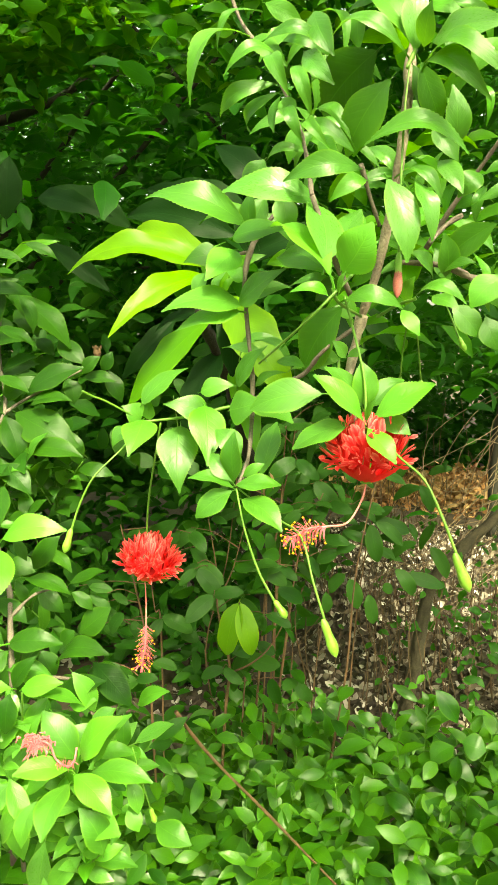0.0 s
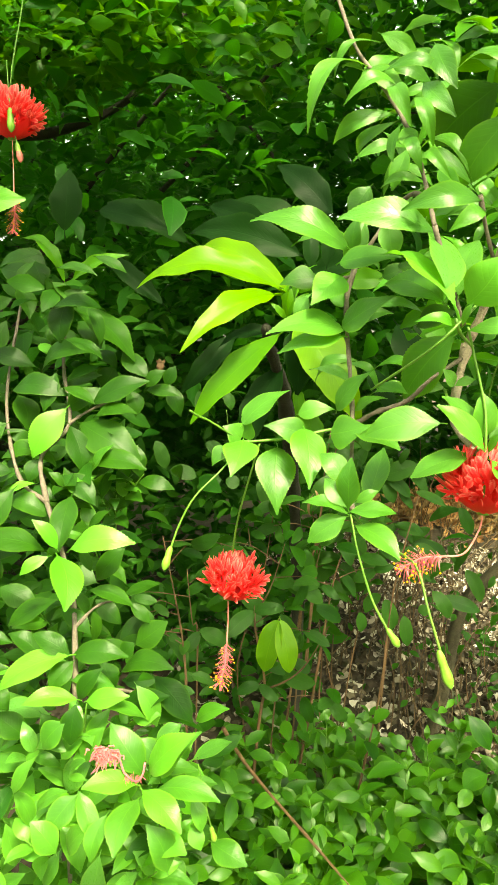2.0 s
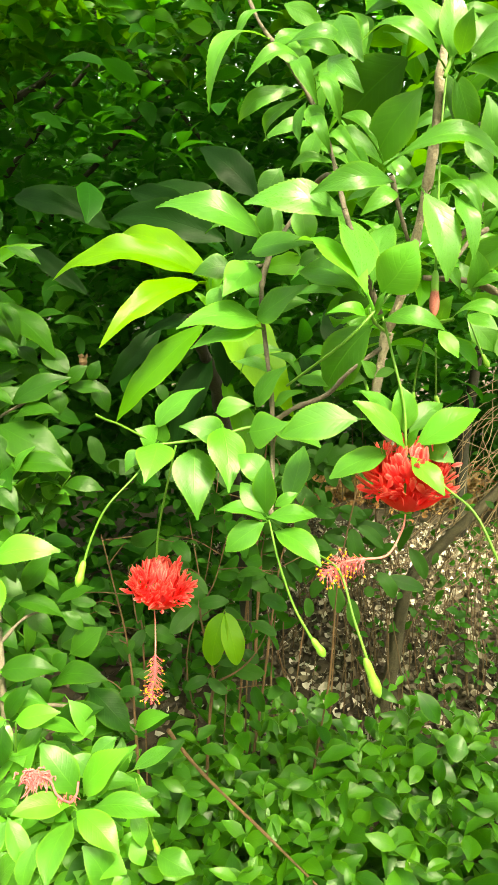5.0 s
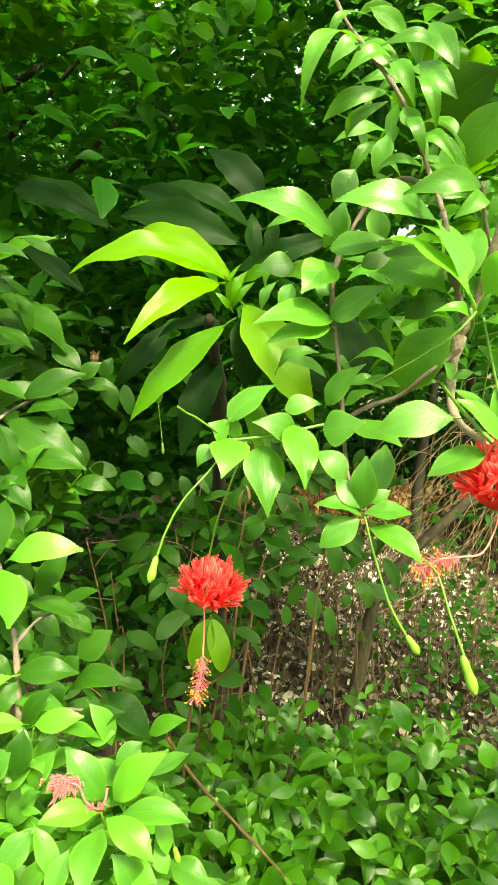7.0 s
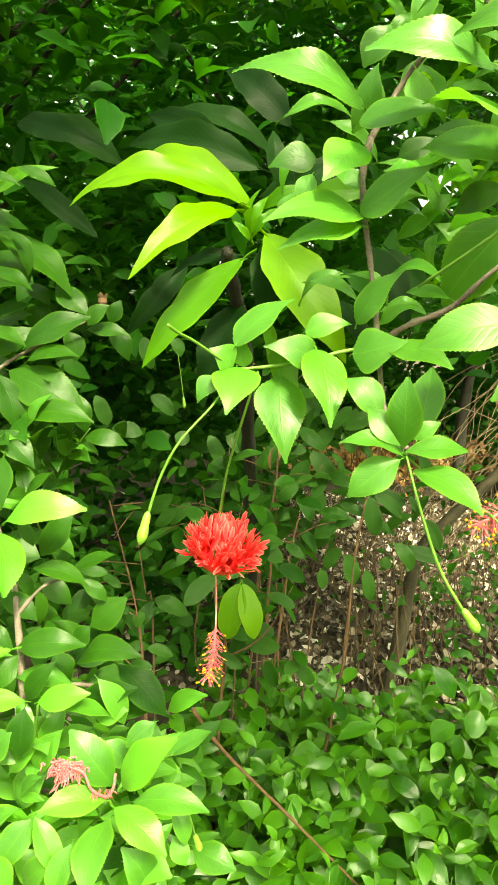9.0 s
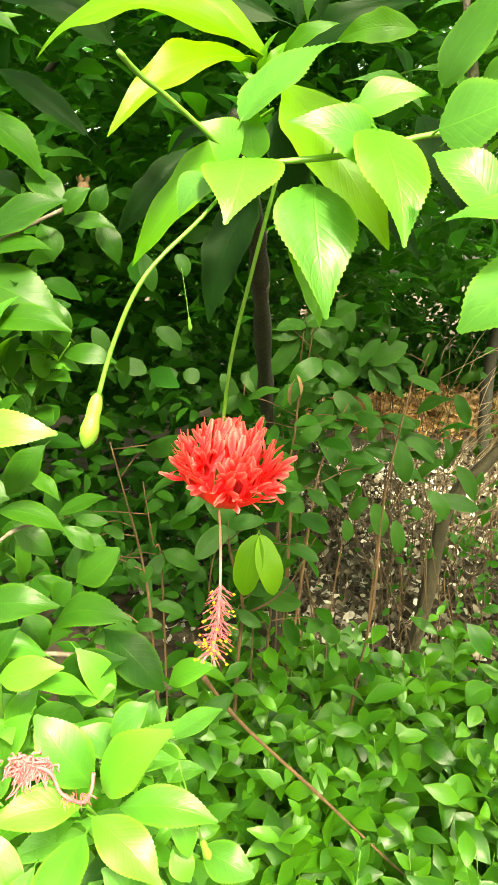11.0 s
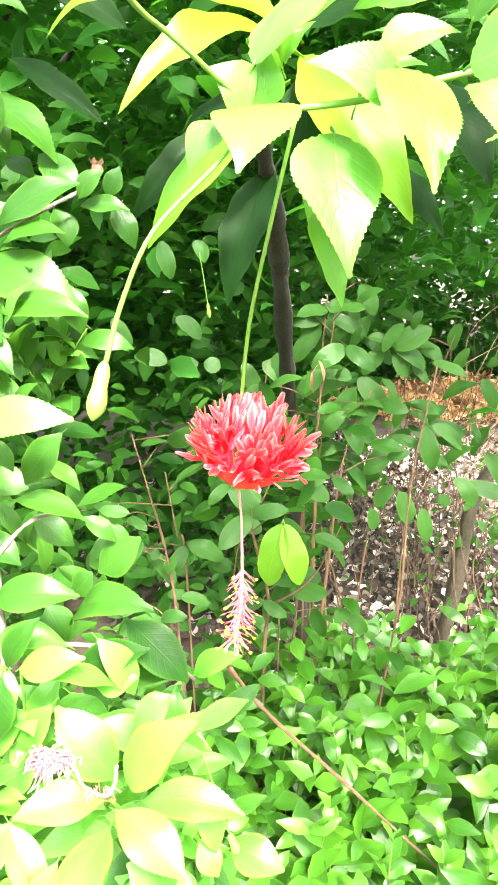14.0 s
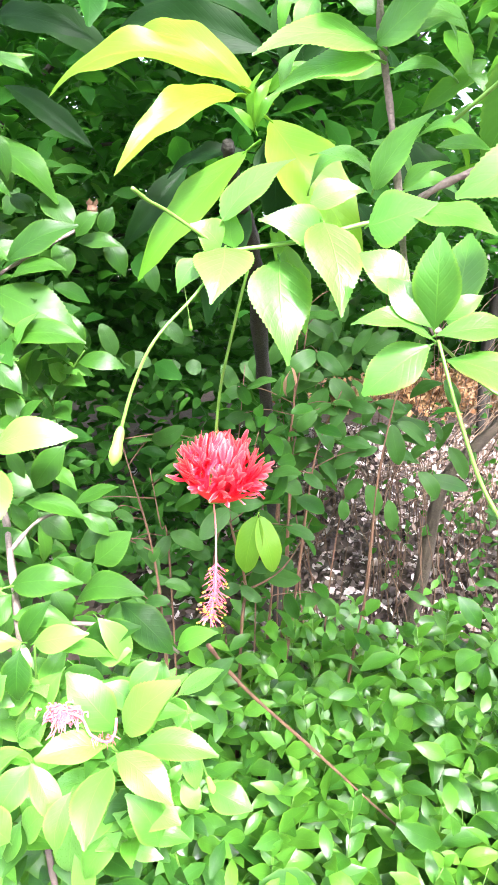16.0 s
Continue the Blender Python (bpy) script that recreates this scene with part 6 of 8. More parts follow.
leaf(shrub, "hib", "pale", (0.094, 0.707, 1.708), (0.110, 0.707, 1.663), 0.011, -1, 0.30)
leaf(shrub, "hib", "pale", (0.145, 0.791, 1.699), (0.190, 0.774, 1.654), 0.017, 33, 0.34)
leaf(shrub, "hib", "mid", (0.103, 0.832, 1.733), (0.070, 0.836, 1.686), 0.014, -13, 0.30)
leaf(shrub, "hib", "mid", (0.084, 0.805, 1.769), (0.123, 0.795, 1.778), 0.011, 32, 0.34)
leaf(shrub, "hib", "pale", (0.108, 0.850, 1.614), (0.165, 0.856, 1.620), 0.014, 12, 0.20)
leaf(shrub, "hib", "bright", (0.090, 0.834, 1.786), (0.095, 0.817, 1.727), 0.015, -37, 0.34)
leaf(shrub, "hib", "bright", (0.215, 0.742, 1.671), (0.161, 0.737, 1.651), 0.014, -39, 0.34)
leaf(shrub, "hib", "mid", (0.150, 0.781, 1.814), (0.193, 0.785, 1.771), 0.015, 19, 0.20)
leaf(shrub, "hib", "pale", (0.235, 0.789, 1.725), (0.179, 0.766, 1.719), 0.016, -26, 0.30)
leaf(shrub, "hib", "bright", (0.245, 0.752, 1.750), (0.257, 0.743, 1.706), 0.011, -3, 0.34)
leaf(shrub, "hib", "mid", (0.201, 0.754, 1.573), (0.158, 0.737, 1.561), 0.017, -7, 0.20)
leaf(shrub, "hib", "mid", (0.154, 0.704, 1.804), (0.115, 0.715, 1.799), 0.011, -31, 0.20)
leaf(shrub, "hib", "pale", (0.199, 0.707, 1.714), (0.158, 0.712, 1.698), 0.012, -46, 0.34)
leaf(shrub, "hib", "pale", (0.236, 0.776, 1.770), (0.281, 0.780, 1.782), 0.012, 19, 0.34)
leaf(shrub, "hib", "bright", (0.191, 0.777, 1.828), (0.234, 0.755, 1.813), 0.017, 31, 0.20)
leaf(shrub, "hib", "mid", (0.290, 0.790, 1.581), (0.284, 0.780, 1.528), 0.018, 52, 0.20)
leaf(shrub, "hib", "bright", (0.256, 0.783, 1.662), (0.228, 0.765, 1.617), 0.014, 21, 0.34)
leaf(shrub, "hib", "bright", (0.250, 0.740, 1.586), (0.254, 0.741, 1.532), 0.013, -27, 0.30)
leaf(shrub, "hib", "bright", (0.211, 0.715, 1.617), (0.156, 0.715, 1.593), 0.016, -35, 0.30)
leaf(shrub, "hib", "pale", (0.262, 0.777, 1.642), (0.330, 0.784, 1.649), 0.020, 14, 0.20)
leaf(shrub, "hib", "mid", (0.102, 0.722, 1.683), (0.150, 0.707, 1.657), 0.012, 11, 0.20)
leaf(shrub, "hib", "mid", (0.279, 0.818, 1.835), (0.223, 0.808, 1.848), 0.017, -33, 0.20)
leaf(shrub, "hib", "mid", (0.171, 0.829, 1.713), (0.221, 0.831, 1.687), 0.013, 19, 0.20)
leaf(shrub, "hib", "mid", (0.110, 0.796, 1.791), (0.051, 0.805, 1.811), 0.018, -49, 0.34)
leaf(shrub, "hib", "mid", (0.235, 0.817, 1.705), (0.224, 0.793, 1.642), 0.017, 50, 0.20)
leaf(shrub, "hib", "bright", (0.264, 0.756, 1.816), (0.262, 0.745, 1.777), 0.009, 39, 0.30)
leaf(shrub, "hib", "mid", (0.189, 0.764, 1.585), (0.148, 0.754, 1.594), 0.010, -11, 0.20)
leaf(shrub, "hib", "mid", (0.090, 0.721, 1.803), (0.111, 0.698, 1.751), 0.012, -13, 0.30)
leaf(shrub, "hib", "pale", (0.068, 0.888, 1.774), (0.099, 0.886, 1.724), 0.018, -3, 0.20)
leaf(shrub, "hib", "bright", (0.114, 0.710, 1.621), (0.137, 0.708, 1.585), 0.010, -0, 0.34)
leaf(shrub, "hib", "mid", (0.160, 0.797, 1.734), (0.159, 0.807, 1.682), 0.013, 40, 0.30)
leaf(shrub, "hib", "mid", (0.070, 0.786, 1.817), (0.029, 0.776, 1.779), 0.020, -13, 0.20)
leaf(shrub, "hib", "mid", (0.100, 0.833, 1.832), (0.057, 0.828, 1.794), 0.014, -22, 0.30)
leaf(shrub, "hib", "mid", (0.077, 0.825, 1.718), (0.123, 0.816, 1.691), 0.015, 15, 0.20)
leaf(shrub, "hib", "pale", (0.199, 0.843, 1.664), (0.179, 0.841, 1.625), 0.010, 9, 0.30)
leaf(shrub, "hib", "mid", (0.107, 0.803, 1.688), (0.080, 0.803, 1.640), 0.014, 8, 0.20)
leaf(shrub, "hib", "mid", (0.089, 0.706, 1.580), (0.116, 0.694, 1.561), 0.016, 2, 0.20)
leaf(shrub, "hib", "mid", (0.221, 0.881, 1.629), (0.180, 0.879, 1.582), 0.015, 7, 0.30)
leaf(shrub, "hib", "mid", (0.163, 0.904, 1.552), (0.150, 0.891, 1.507), 0.016, 49, 0.30)
leaf(shrub, "hib", "mid", (0.035, 0.765, 1.493), (0.071, 0.756, 1.463), 0.013, 0, 0.34)
leaf(shrub, "hib", "bright", (0.064, 0.732, 1.489), (0.108, 0.715, 1.482), 0.014, 6, 0.34)
leaf(shrub, "hib", "mid", (0.007, 0.881, 1.472), (0.056, 0.864, 1.496), 0.019, 8, 0.30)
leaf(shrub, "hib", "bright", (-0.006, 0.762, 1.594), (-0.023, 0.760, 1.556), 0.010, 11, 0.30)
leaf(shrub, "hib", "pale", (-0.006, 0.819, 1.571), (-0.020, 0.826, 1.539), 0.016, 15, 0.20)
leaf(shrub, "hib", "pale", (0.001, 0.752, 1.485), (0.045, 0.757, 1.470), 0.016, 7, 0.20)
leaf(shrub, "hib", "pale", (0.115, 0.789, 1.569), (0.067, 0.789, 1.584), 0.021, -14, 0.20)
leaf(shrub, "hib", "mid", (0.075, 0.861, 1.607), (0.129, 0.871, 1.579), 0.012, 18, 0.30)
leaf(shrub, "hib", "mid", (0.071, 0.795, 1.461), (0.117, 0.790, 1.458), 0.016, 12, 0.34)
leaf(shrub, "hib", "mid", (0.129, 0.875, 1.561), (0.068, 0.869, 1.560), 0.019, -8, 0.20)
leaf(shrub, "hib", "bright", (0.101, 0.763, 1.576), (0.057, 0.754, 1.567), 0.015, -8, 0.30)
leaf(shrub, "hib", "mid", (-0.026, 0.764, 1.618), (0.035, 0.766, 1.618), 0.016, 18, 0.30)
leaf(shrub, "hib", "mid", (0.023, 0.839, 1.638), (0.073, 0.849, 1.603), 0.020, 18, 0.20)
leaf(low_shrub, "hib", "bright", (-0.282, 0.830, 0.866), (-0.228, 0.824, 0.897), 0.025, -21, 0.08)
leaf(low_shrub, "hib", "pale", (-0.304, 0.883, 1.062), (-0.349, 0.865, 1.053), 0.020, 13, 0.12)
leaf(low_shrub, "hib", "mid", (-0.230, 0.869, 0.923), (-0.232, 0.852, 0.883), 0.019, 13, 0.08)
leaf(low_shrub, "hib", "mid", (-0.173, 0.818, 0.964), (-0.113, 0.821, 0.963), 0.024, -12, 0.08)
leaf(low_shrub, "hib", "bright", (-0.243, 0.878, 0.981), (-0.213, 0.882, 0.917), 0.028, -34, 0.12)
leaf(low_shrub, "hib", "mid", (-0.296, 0.867, 0.889), (-0.342, 0.863, 0.915), 0.022, 9, 0.08)
leaf(low_shrub, "hib", "mid", (-0.307, 0.902, 1.040), (-0.333, 0.907, 0.984), 0.024, -6, 0.08)
leaf(low_shrub, "hib", "pale", (-0.233, 0.902, 0.826), (-0.165, 0.881, 0.808), 0.029, -27, 0.12)
leaf(low_shrub, "hib", "mid", (-0.302, 0.893, 1.035), (-0.260, 0.881, 0.993), 0.024, -31, 0.18)
leaf(low_shrub, "hib", "pale", (-0.241, 0.903, 0.784), (-0.181, 0.898, 0.743), 0.029, -25, 0.08)
leaf(low_shrub, "hib", "mid", (-0.242, 0.846, 0.825), (-0.170, 0.852, 0.814), 0.029, -21, 0.08)
leaf(low_shrub, "hib", "pale", (-0.255, 0.860, 0.810), (-0.310, 0.864, 0.802), 0.025, 9, 0.12)
leaf(low_shrub, "hib", "mid", (-0.209, 0.868, 0.798), (-0.269, 0.878, 0.793), 0.026, 10, 0.18)
leaf(low_shrub, "hib", "mid", (-0.183, 0.817, 1.030), (-0.242, 0.800, 1.048), 0.024, 25, 0.12)
leaf(low_shrub, "hib", "mid", (-0.168, 0.835, 0.851), (-0.214, 0.821, 0.834), 0.021, 18, 0.18)
leaf(low_shrub, "hib", "mid", (-0.229, 0.847, 1.048), (-0.294, 0.848, 1.056), 0.026, 7, 0.18)
leaf(low_shrub, "hib", "mid", (-0.199, 0.829, 1.067), (-0.172, 0.834, 1.010), 0.027, -10, 0.08)
leaf(low_shrub, "hib", "bright", (-0.174, 0.839, 0.947), (-0.143, 0.850, 0.887), 0.027, -36, 0.18)
leaf(low_shrub, "hib", "mid", (-0.218, 0.883, 0.802), (-0.270, 0.865, 0.773), 0.032, 7, 0.18)
leaf(low_shrub, "hib", "pale", (-0.236, 0.905, 0.914), (-0.215, 0.887, 0.870), 0.023, -21, 0.08)
# dried scraps
leaf(guava, "guava", "dry", (0.031, 1.600, 1.178), (0.027, 1.600, 1.128), 0.014, 61, 0.10)
leaf(guava, "guava", "dry", (0.036, 1.600, 1.189), (0.044, 1.600, 1.149), 0.011, -38, 0.10)
leaf(guava, "guava", "mid", (0.110, 2.112, 1.250), (0.096, 2.093, 1.186), 0.028, 16, 0.08)
leaf(guava, "guava", "mid", (0.478, 2.261, 1.200), (0.460, 2.259, 1.124), 0.038, 22, 0.12)
leaf(guava, "guava", "mid", (0.311, 1.991, 1.254), (0.289, 1.995, 1.208), 0.023, 1, 0.18)
leaf(guava, "guava", "mid", (0.164, 1.979, 1.218), (0.144, 1.974, 1.149), 0.028, 31, 0.08)
leaf(guava, "guava", "mid", (0.482, 2.161, 0.902), (0.359, 2.151, 0.938), 0.051, -21, 0.08)
leaf(guava, "guava", "mid", (0.216, 1.965, 1.095), (0.243, 1.945, 1.035), 0.027, -17, 0.18)
leaf(guava, "guava", "mid", (0.475, 2.227, 0.784), (0.370, 2.212, 0.823), 0.045, 5, 0.08)
leaf(guava, "guava", "mid", (0.595, 2.298, 0.895), (0.551, 2.306, 0.800), 0.041, 27, 0.08)
leaf(guava, "guava", "mid", (0.490, 2.075, 1.074), (0.534, 2.080, 0.991), 0.039, 23, 0.12)
leaf(guava, "guava", "mid", (0.542, 2.208, 1.086), (0.617, 2.199, 1.107), 0.031, 15, 0.18)
leaf(guava, "guava", "mid", (0.153, 1.999, 1.217), (0.094, 1.995, 1.178), 0.028, -3, 0.18)
leaf(guava, "guava", "mid", (0.223, 2.228, 1.168), (0.282, 2.227, 1.090), 0.043, 20, 0.08)
leaf(guava, "guava", "mid", (0.286, 2.130, 1.165), (0.378, 2.116, 1.147), 0.036, -0, 0.08)
leaf(guava, "guava", "mid", (0.298, 2.026, 1.121), (0.338, 2.009, 1.074), 0.026, 8, 0.12)
leaf(guava, "guava", "mid", (0.183, 2.000, 1.193), (0.254, 1.989, 1.165), 0.031, 11, 0.12)
leaf(guava, "guava", "mid", (0.360, 2.137, 0.853), (0.437, 2.132, 0.814), 0.034, -3, 0.18)
leaf(guava, "guava", "mid", (0.126, 2.245, 0.760), (0.189, 2.247, 0.685), 0.040, 12, 0.08)
leaf(guava, "guava", "mid", (0.544, 2.283, 1.025), (0.443, 2.271, 0.979), 0.044, 9, 0.18)
leaf(guava, "guava", "mid", (0.162, 2.286, 1.033), (0.053, 2.273, 0.976), 0.049, -1, 0.18)
leaf(guava, "guava", "mid", (0.162, 2.040, 1.262), (0.144, 2.021, 1.177), 0.035, 21, 0.12)
leaf(guava, "guava", "mid", (0.049, 2.208, 0.979), (0.009, 2.209, 0.935), 0.023, 10, 0.18)
leaf(guava, "guava", "mid", (0.453, 2.037, 0.801), (0.568, 2.030, 0.768), 0.047, 13, 0.08)
leaf(guava, "guava", "mid", (0.206, 2.165, 1.230), (0.167, 2.156, 1.154), 0.041, 2, 0.12)
leaf(guava, "guava", "mid", (0.041, 1.977, 0.897), (0.137, 1.982, 0.920), 0.039, 11, 0.18)
leaf(guava, "guava", "mid", (0.313, 2.108, 0.942), (0.362, 2.094, 0.903), 0.026, 12, 0.12)
leaf(guava, "guava", "mid", (0.169, 2.258, 0.861), (0.132, 2.250, 0.798), 0.029, 28, 0.12)
leaf(guava, "guava", "mid", (0.331, 2.149, 0.921), (0.251, 2.145, 0.871), 0.040, -8, 0.08)
leaf(guava, "guava", "mid", (0.262, 2.236, 0.918), (0.325, 2.223, 0.902), 0.026, 5, 0.18)
leaf(guava, "guava", "mid", (0.307, 2.168, 1.186), (0.220, 2.155, 1.122), 0.043, 9, 0.12)
leaf(guava, "guava", "mid", (0.190, 2.150, 1.181), (0.095, 2.135, 1.182), 0.038, -23, 0.18)
leaf(guava, "guava", "mid", (0.450, 2.066, 1.155), (0.412, 2.065, 1.080), 0.034, 19, 0.08)
leaf(guava, "guava", "mid", (0.244, 2.055, 0.822), (0.162, 2.043, 0.780), 0.037, 11, 0.12)
leaf(guava, "guava", "mid", (0.413, 1.988, 0.834), (0.467, 1.981, 0.757), 0.044, 16, 0.18)
leaf(guava, "guava", "mid", (0.030, 2.126, 0.901), (0.048, 2.131, 0.822), 0.033, -21, 0.08)
leaf(guava, "guava", "mid", (0.581, 2.284, 0.818), (0.641, 2.281, 0.710), 0.049, 19, 0.08)
leaf(guava, "guava", "mid", (0.419, 2.131, 0.990), (0.365, 2.141, 0.942), 0.032, -9, 0.08)
leaf(guava, "guava", "mid", (0.054, 2.166, 0.964), (0.124, 2.175, 0.891), 0.043, 17, 0.08)
leaf(guava, "guava", "mid", (0.239, 2.255, 0.963), (0.308, 2.256, 0.950), 0.028, 7, 0.18)
leaf(guava, "guava", "mid", (0.429, 2.009, 0.904), (0.354, 2.018, 0.924), 0.031, -3, 0.18)
leaf(guava, "guava", "mid", (0.264, 1.973, 1.226), (0.216, 1.965, 1.158), 0.033, 2, 0.12)
leaf(guava, "guava", "mid", (0.439, 2.037, 0.806), (0.484, 2.034, 0.745), 0.029, -0, 0.18)
leaf(guava, "guava", "mid", (0.311, 2.090, 0.985), (0.362, 2.089, 0.949), 0.025, 11, 0.18)
leaf(guava, "guava", "mid", (0.508, 2.179, 0.864), (0.424, 2.171, 0.798), 0.042, 16, 0.18)
leaf(guava, "guava", "mid", (0.174, 2.045, 1.187), (0.118, 2.052, 1.168), 0.024, -12, 0.08)
leaf(guava, "guava", "mid", (0.448, 2.000, 0.972), (0.470, 1.993, 0.923), 0.022, 2, 0.08)
leaf(guava, "guava", "mid", (0.255, 2.028, 0.934), (0.340, 2.022, 0.899), 0.036, 4, 0.08)
leaf(low_shrub, "hib", "mid", (-0.476, 0.962, 0.716), (-0.539, 0.946, 0.732), 0.029, 9, 0.18)
leaf(low_shrub, "hib", "bright", (-0.418, 0.999, 0.839), (-0.328, 0.995, 0.860), 0.030, -25, 0.18)
leaf(low_shrub, "hib", "mid", (-0.402, 1.024, 0.701), (-0.489, 1.013, 0.676), 0.039, 2, 0.18)
leaf(low_shrub, "hib", "pale", (-0.430, 1.011, 0.791), (-0.457, 1.016, 0.702), 0.037, 11, 0.08)
leaf(low_shrub, "hib", "pale", (-0.393, 1.023, 0.727), (-0.379, 1.022, 0.641), 0.034, -40, 0.12)
leaf(low_shrub, "hib", "pale", (-0.393, 1.024, 0.902), (-0.469, 1.020, 0.861), 0.034, 14, 0.12)
leaf(low_shrub, "hib", "pale", (-0.501, 1.011, 0.864), (-0.511, 1.008, 0.805), 0.025, -10, 0.18)
leaf(low_shrub, "hib", "bright", (-0.456, 0.989, 0.962), (-0.462, 0.985, 0.885), 0.032, -6, 0.08)
leaf(low_shrub, "hib", "bright", (-0.431, 0.985, 0.868), (-0.483, 0.990, 0.806), 0.032, 4, 0.08)
leaf(low_shrub, "hib", "pale", (-0.389, 0.972, 0.712), (-0.494, 0.976, 0.718), 0.041, 20, 0.08)
leaf(low_shrub, "hib", "mid", (-0.451, 0.963, 0.755), (-0.522, 0.954, 0.720), 0.032, 16, 0.08)
leaf(low_shrub, "hib", "pale", (-0.467, 1.015, 0.592), (-0.489, 1.000, 0.542), 0.029, -3, 0.18)
leaf(low_shrub, "hib", "mid", (-0.426, 0.991, 0.838), (-0.501, 0.996, 0.775), 0.039, 8, 0.18)
leaf(low_shrub, "hib", "mid", (-0.377, 0.957, 0.934), (-0.436, 0.957, 0.880), 0.028, 13, 0.08)
leaf(low_shrub, "hib", "mid", (-0.415, 0.968, 0.806), (-0.397, 0.958, 0.754), 0.028, -33, 0.08)
leaf(low_shrub, "hib", "mid", (-0.389, 0.992, 0.939), (-0.411, 0.989, 0.864), 0.031, 10, 0.12)
leaf(low_shrub, "hib", "pale", (-0.442, 0.939, 0.943), (-0.353, 0.936, 0.951), 0.035, -8, 0.18)
leaf(low_shrub, "hib", "pale", (-0.477, 0.989, 0.650), (-0.542, 0.984, 0.574), 0.040, -3, 0.08)
leaf(low_shrub, "hib", "mid", (-0.443, 0.983, 0.675), (-0.367, 0.977, 0.690), 0.031, -33, 0.18)
leaf(low_shrub, "hib", "mid", (-0.392, 0.999, 0.609), (-0.490, 1.001, 0.551), 0.046, 18, 0.08)
leaf(low_shrub, "hib", "mid", (-0.405, 0.960, 0.958), (-0.481, 0.951, 0.918), 0.034, 6, 0.12)
leaf(low_shrub, "hib", "mid", (-0.501, 0.996, 0.969), (-0.424, 0.985, 0.986), 0.028, -19, 0.08)
leaf(low_shrub, "hib", "mid", (-0.421, 1.019, 0.929), (-0.517, 1.027, 0.867), 0.040, 13, 0.18)
leaf(low_shrub, "hib", "bright", (-0.422, 0.985, 0.672), (-0.504, 0.983, 0.626), 0.037, 21, 0.12)
leaf(low_shrub, "hib", "bright", (-0.387, 0.951, 0.644), (-0.292, 0.947, 0.647), 0.038, -38, 0.12)
leaf(low_shrub, "hib", "mid", (-0.420, 0.990, 0.661), (-0.399, 0.994, 0.580), 0.036, -35, 0.12)
leaf(low_shrub, "hib", "mid", (-0.497, 1.015, 0.681), (-0.539, 1.006, 0.613), 0.035, -10, 0.18)
leaf(low_shrub, "hib", "mid", (-0.385, 0.942, 0.730), (-0.429, 0.942, 0.674), 0.028, -1, 0.12)
leaf(low_shrub, "hib", "mid", (-0.487, 0.969, 0.648), (-0.425, 0.966, 0.603), 0.034, -21, 0.12)
leaf(low_shrub, "hib", "mid", (-0.450, 0.955, 0.959), (-0.521, 0.954, 0.960), 0.027, 25, 0.12)
leaf(low_shrub, "hib", "mid", (-0.466, 0.984, 0.767), (-0.514, 0.978, 0.708), 0.030, -3, 0.08)
leaf(low_shrub, "hib", "mid", (-0.454, 0.948, 0.635), (-0.545, 0.935, 0.638), 0.036, 35, 0.18)
leaf(low_shrub, "hib", "pale", (-0.415, 1.005, 0.887), (-0.467, 0.999, 0.819), 0.034, 8, 0.18)
leaf(low_shrub, "hib", "bright", (-0.440, 0.998, 0.598), (-0.384, 0.987, 0.542), 0.040, -25, 0.12)
leaf(low_shrub, "hib", "mid", (-0.454, 0.988, 0.840), (-0.516, 0.980, 0.781), 0.034, 15, 0.18)
leaf(low_shrub, "hib", "mid", (-0.425, 0.947, 0.761), (-0.515, 0.934, 0.784), 0.037, 28, 0.08)
leaf(low_shrub, "hib", "bright", (-0.435, 0.994, 0.804), (-0.348, 1.002, 0.767), 0.040, -10, 0.12)
leaf(low_shrub, "hib", "pale", (-0.404, 0.962, 0.824), (-0.331, 0.959, 0.791), 0.032, -35, 0.08)
leaf(low_shrub, "hib", "mid", (-0.433, 0.949, 0.878), (-0.347, 0.941, 0.870), 0.034, -22, 0.12)
leaf(low_shrub, "hib", "mid", (-0.489, 0.953, 0.663), (-0.525, 0.939, 0.608), 0.028, -7, 0.12)

# leafy shoots that fill the two left shrubs: alternate leaves fanning out round a tip
def shoot(parent, tip, way, count, size, skins, r):
    tip, way = Vector(tip), Vector(way).normalized()
    foot = tip - way * size * 1.6 + Vector((0, 0.02, -0.01))
    stem(parent, "twig", greenstem, [foot, tip - way * size * 0.6, tip], 0.0012, 0.0008)
    turn = r.uniform(0, 6.28)
    for k in range(count):
        at = tip - way * size * 1.1 * (1 - k / count)
        turn += 2.4
        out = Matrix.Rotation(turn, 3, way) @ way.orthogonal().normalized()
        out = (out + way * r.uniform(0.2, 0.9) + Vector((0, -0.15, 0.1))).normalized()
        ln = size * r.uniform(0.75, 1.15)
        leaf(parent, "hib", r.choice(skins), at, at + out * ln, ln * r.uniform(0.40, 0.50), r.gauss(0, 12), r.choice((0.08, 0.12, 0.18)))


r = random.Random(88)
for _ in range(11):
    shoot(low_shrub, (r.uniform(-0.38, -0.12), r.uniform(0.80, 0.88), r.uniform(0.80, 1.03)), (r.gauss(0, 0.5), -0.5, 1.0), 6, r.uniform(0.040, 0.052), ("mid", "mid", "bright", "pale"), r)
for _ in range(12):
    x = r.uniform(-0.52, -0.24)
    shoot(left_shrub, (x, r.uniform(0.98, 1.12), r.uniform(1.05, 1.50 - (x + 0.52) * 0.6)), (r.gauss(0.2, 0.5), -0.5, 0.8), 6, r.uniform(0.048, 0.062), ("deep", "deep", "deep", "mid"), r)

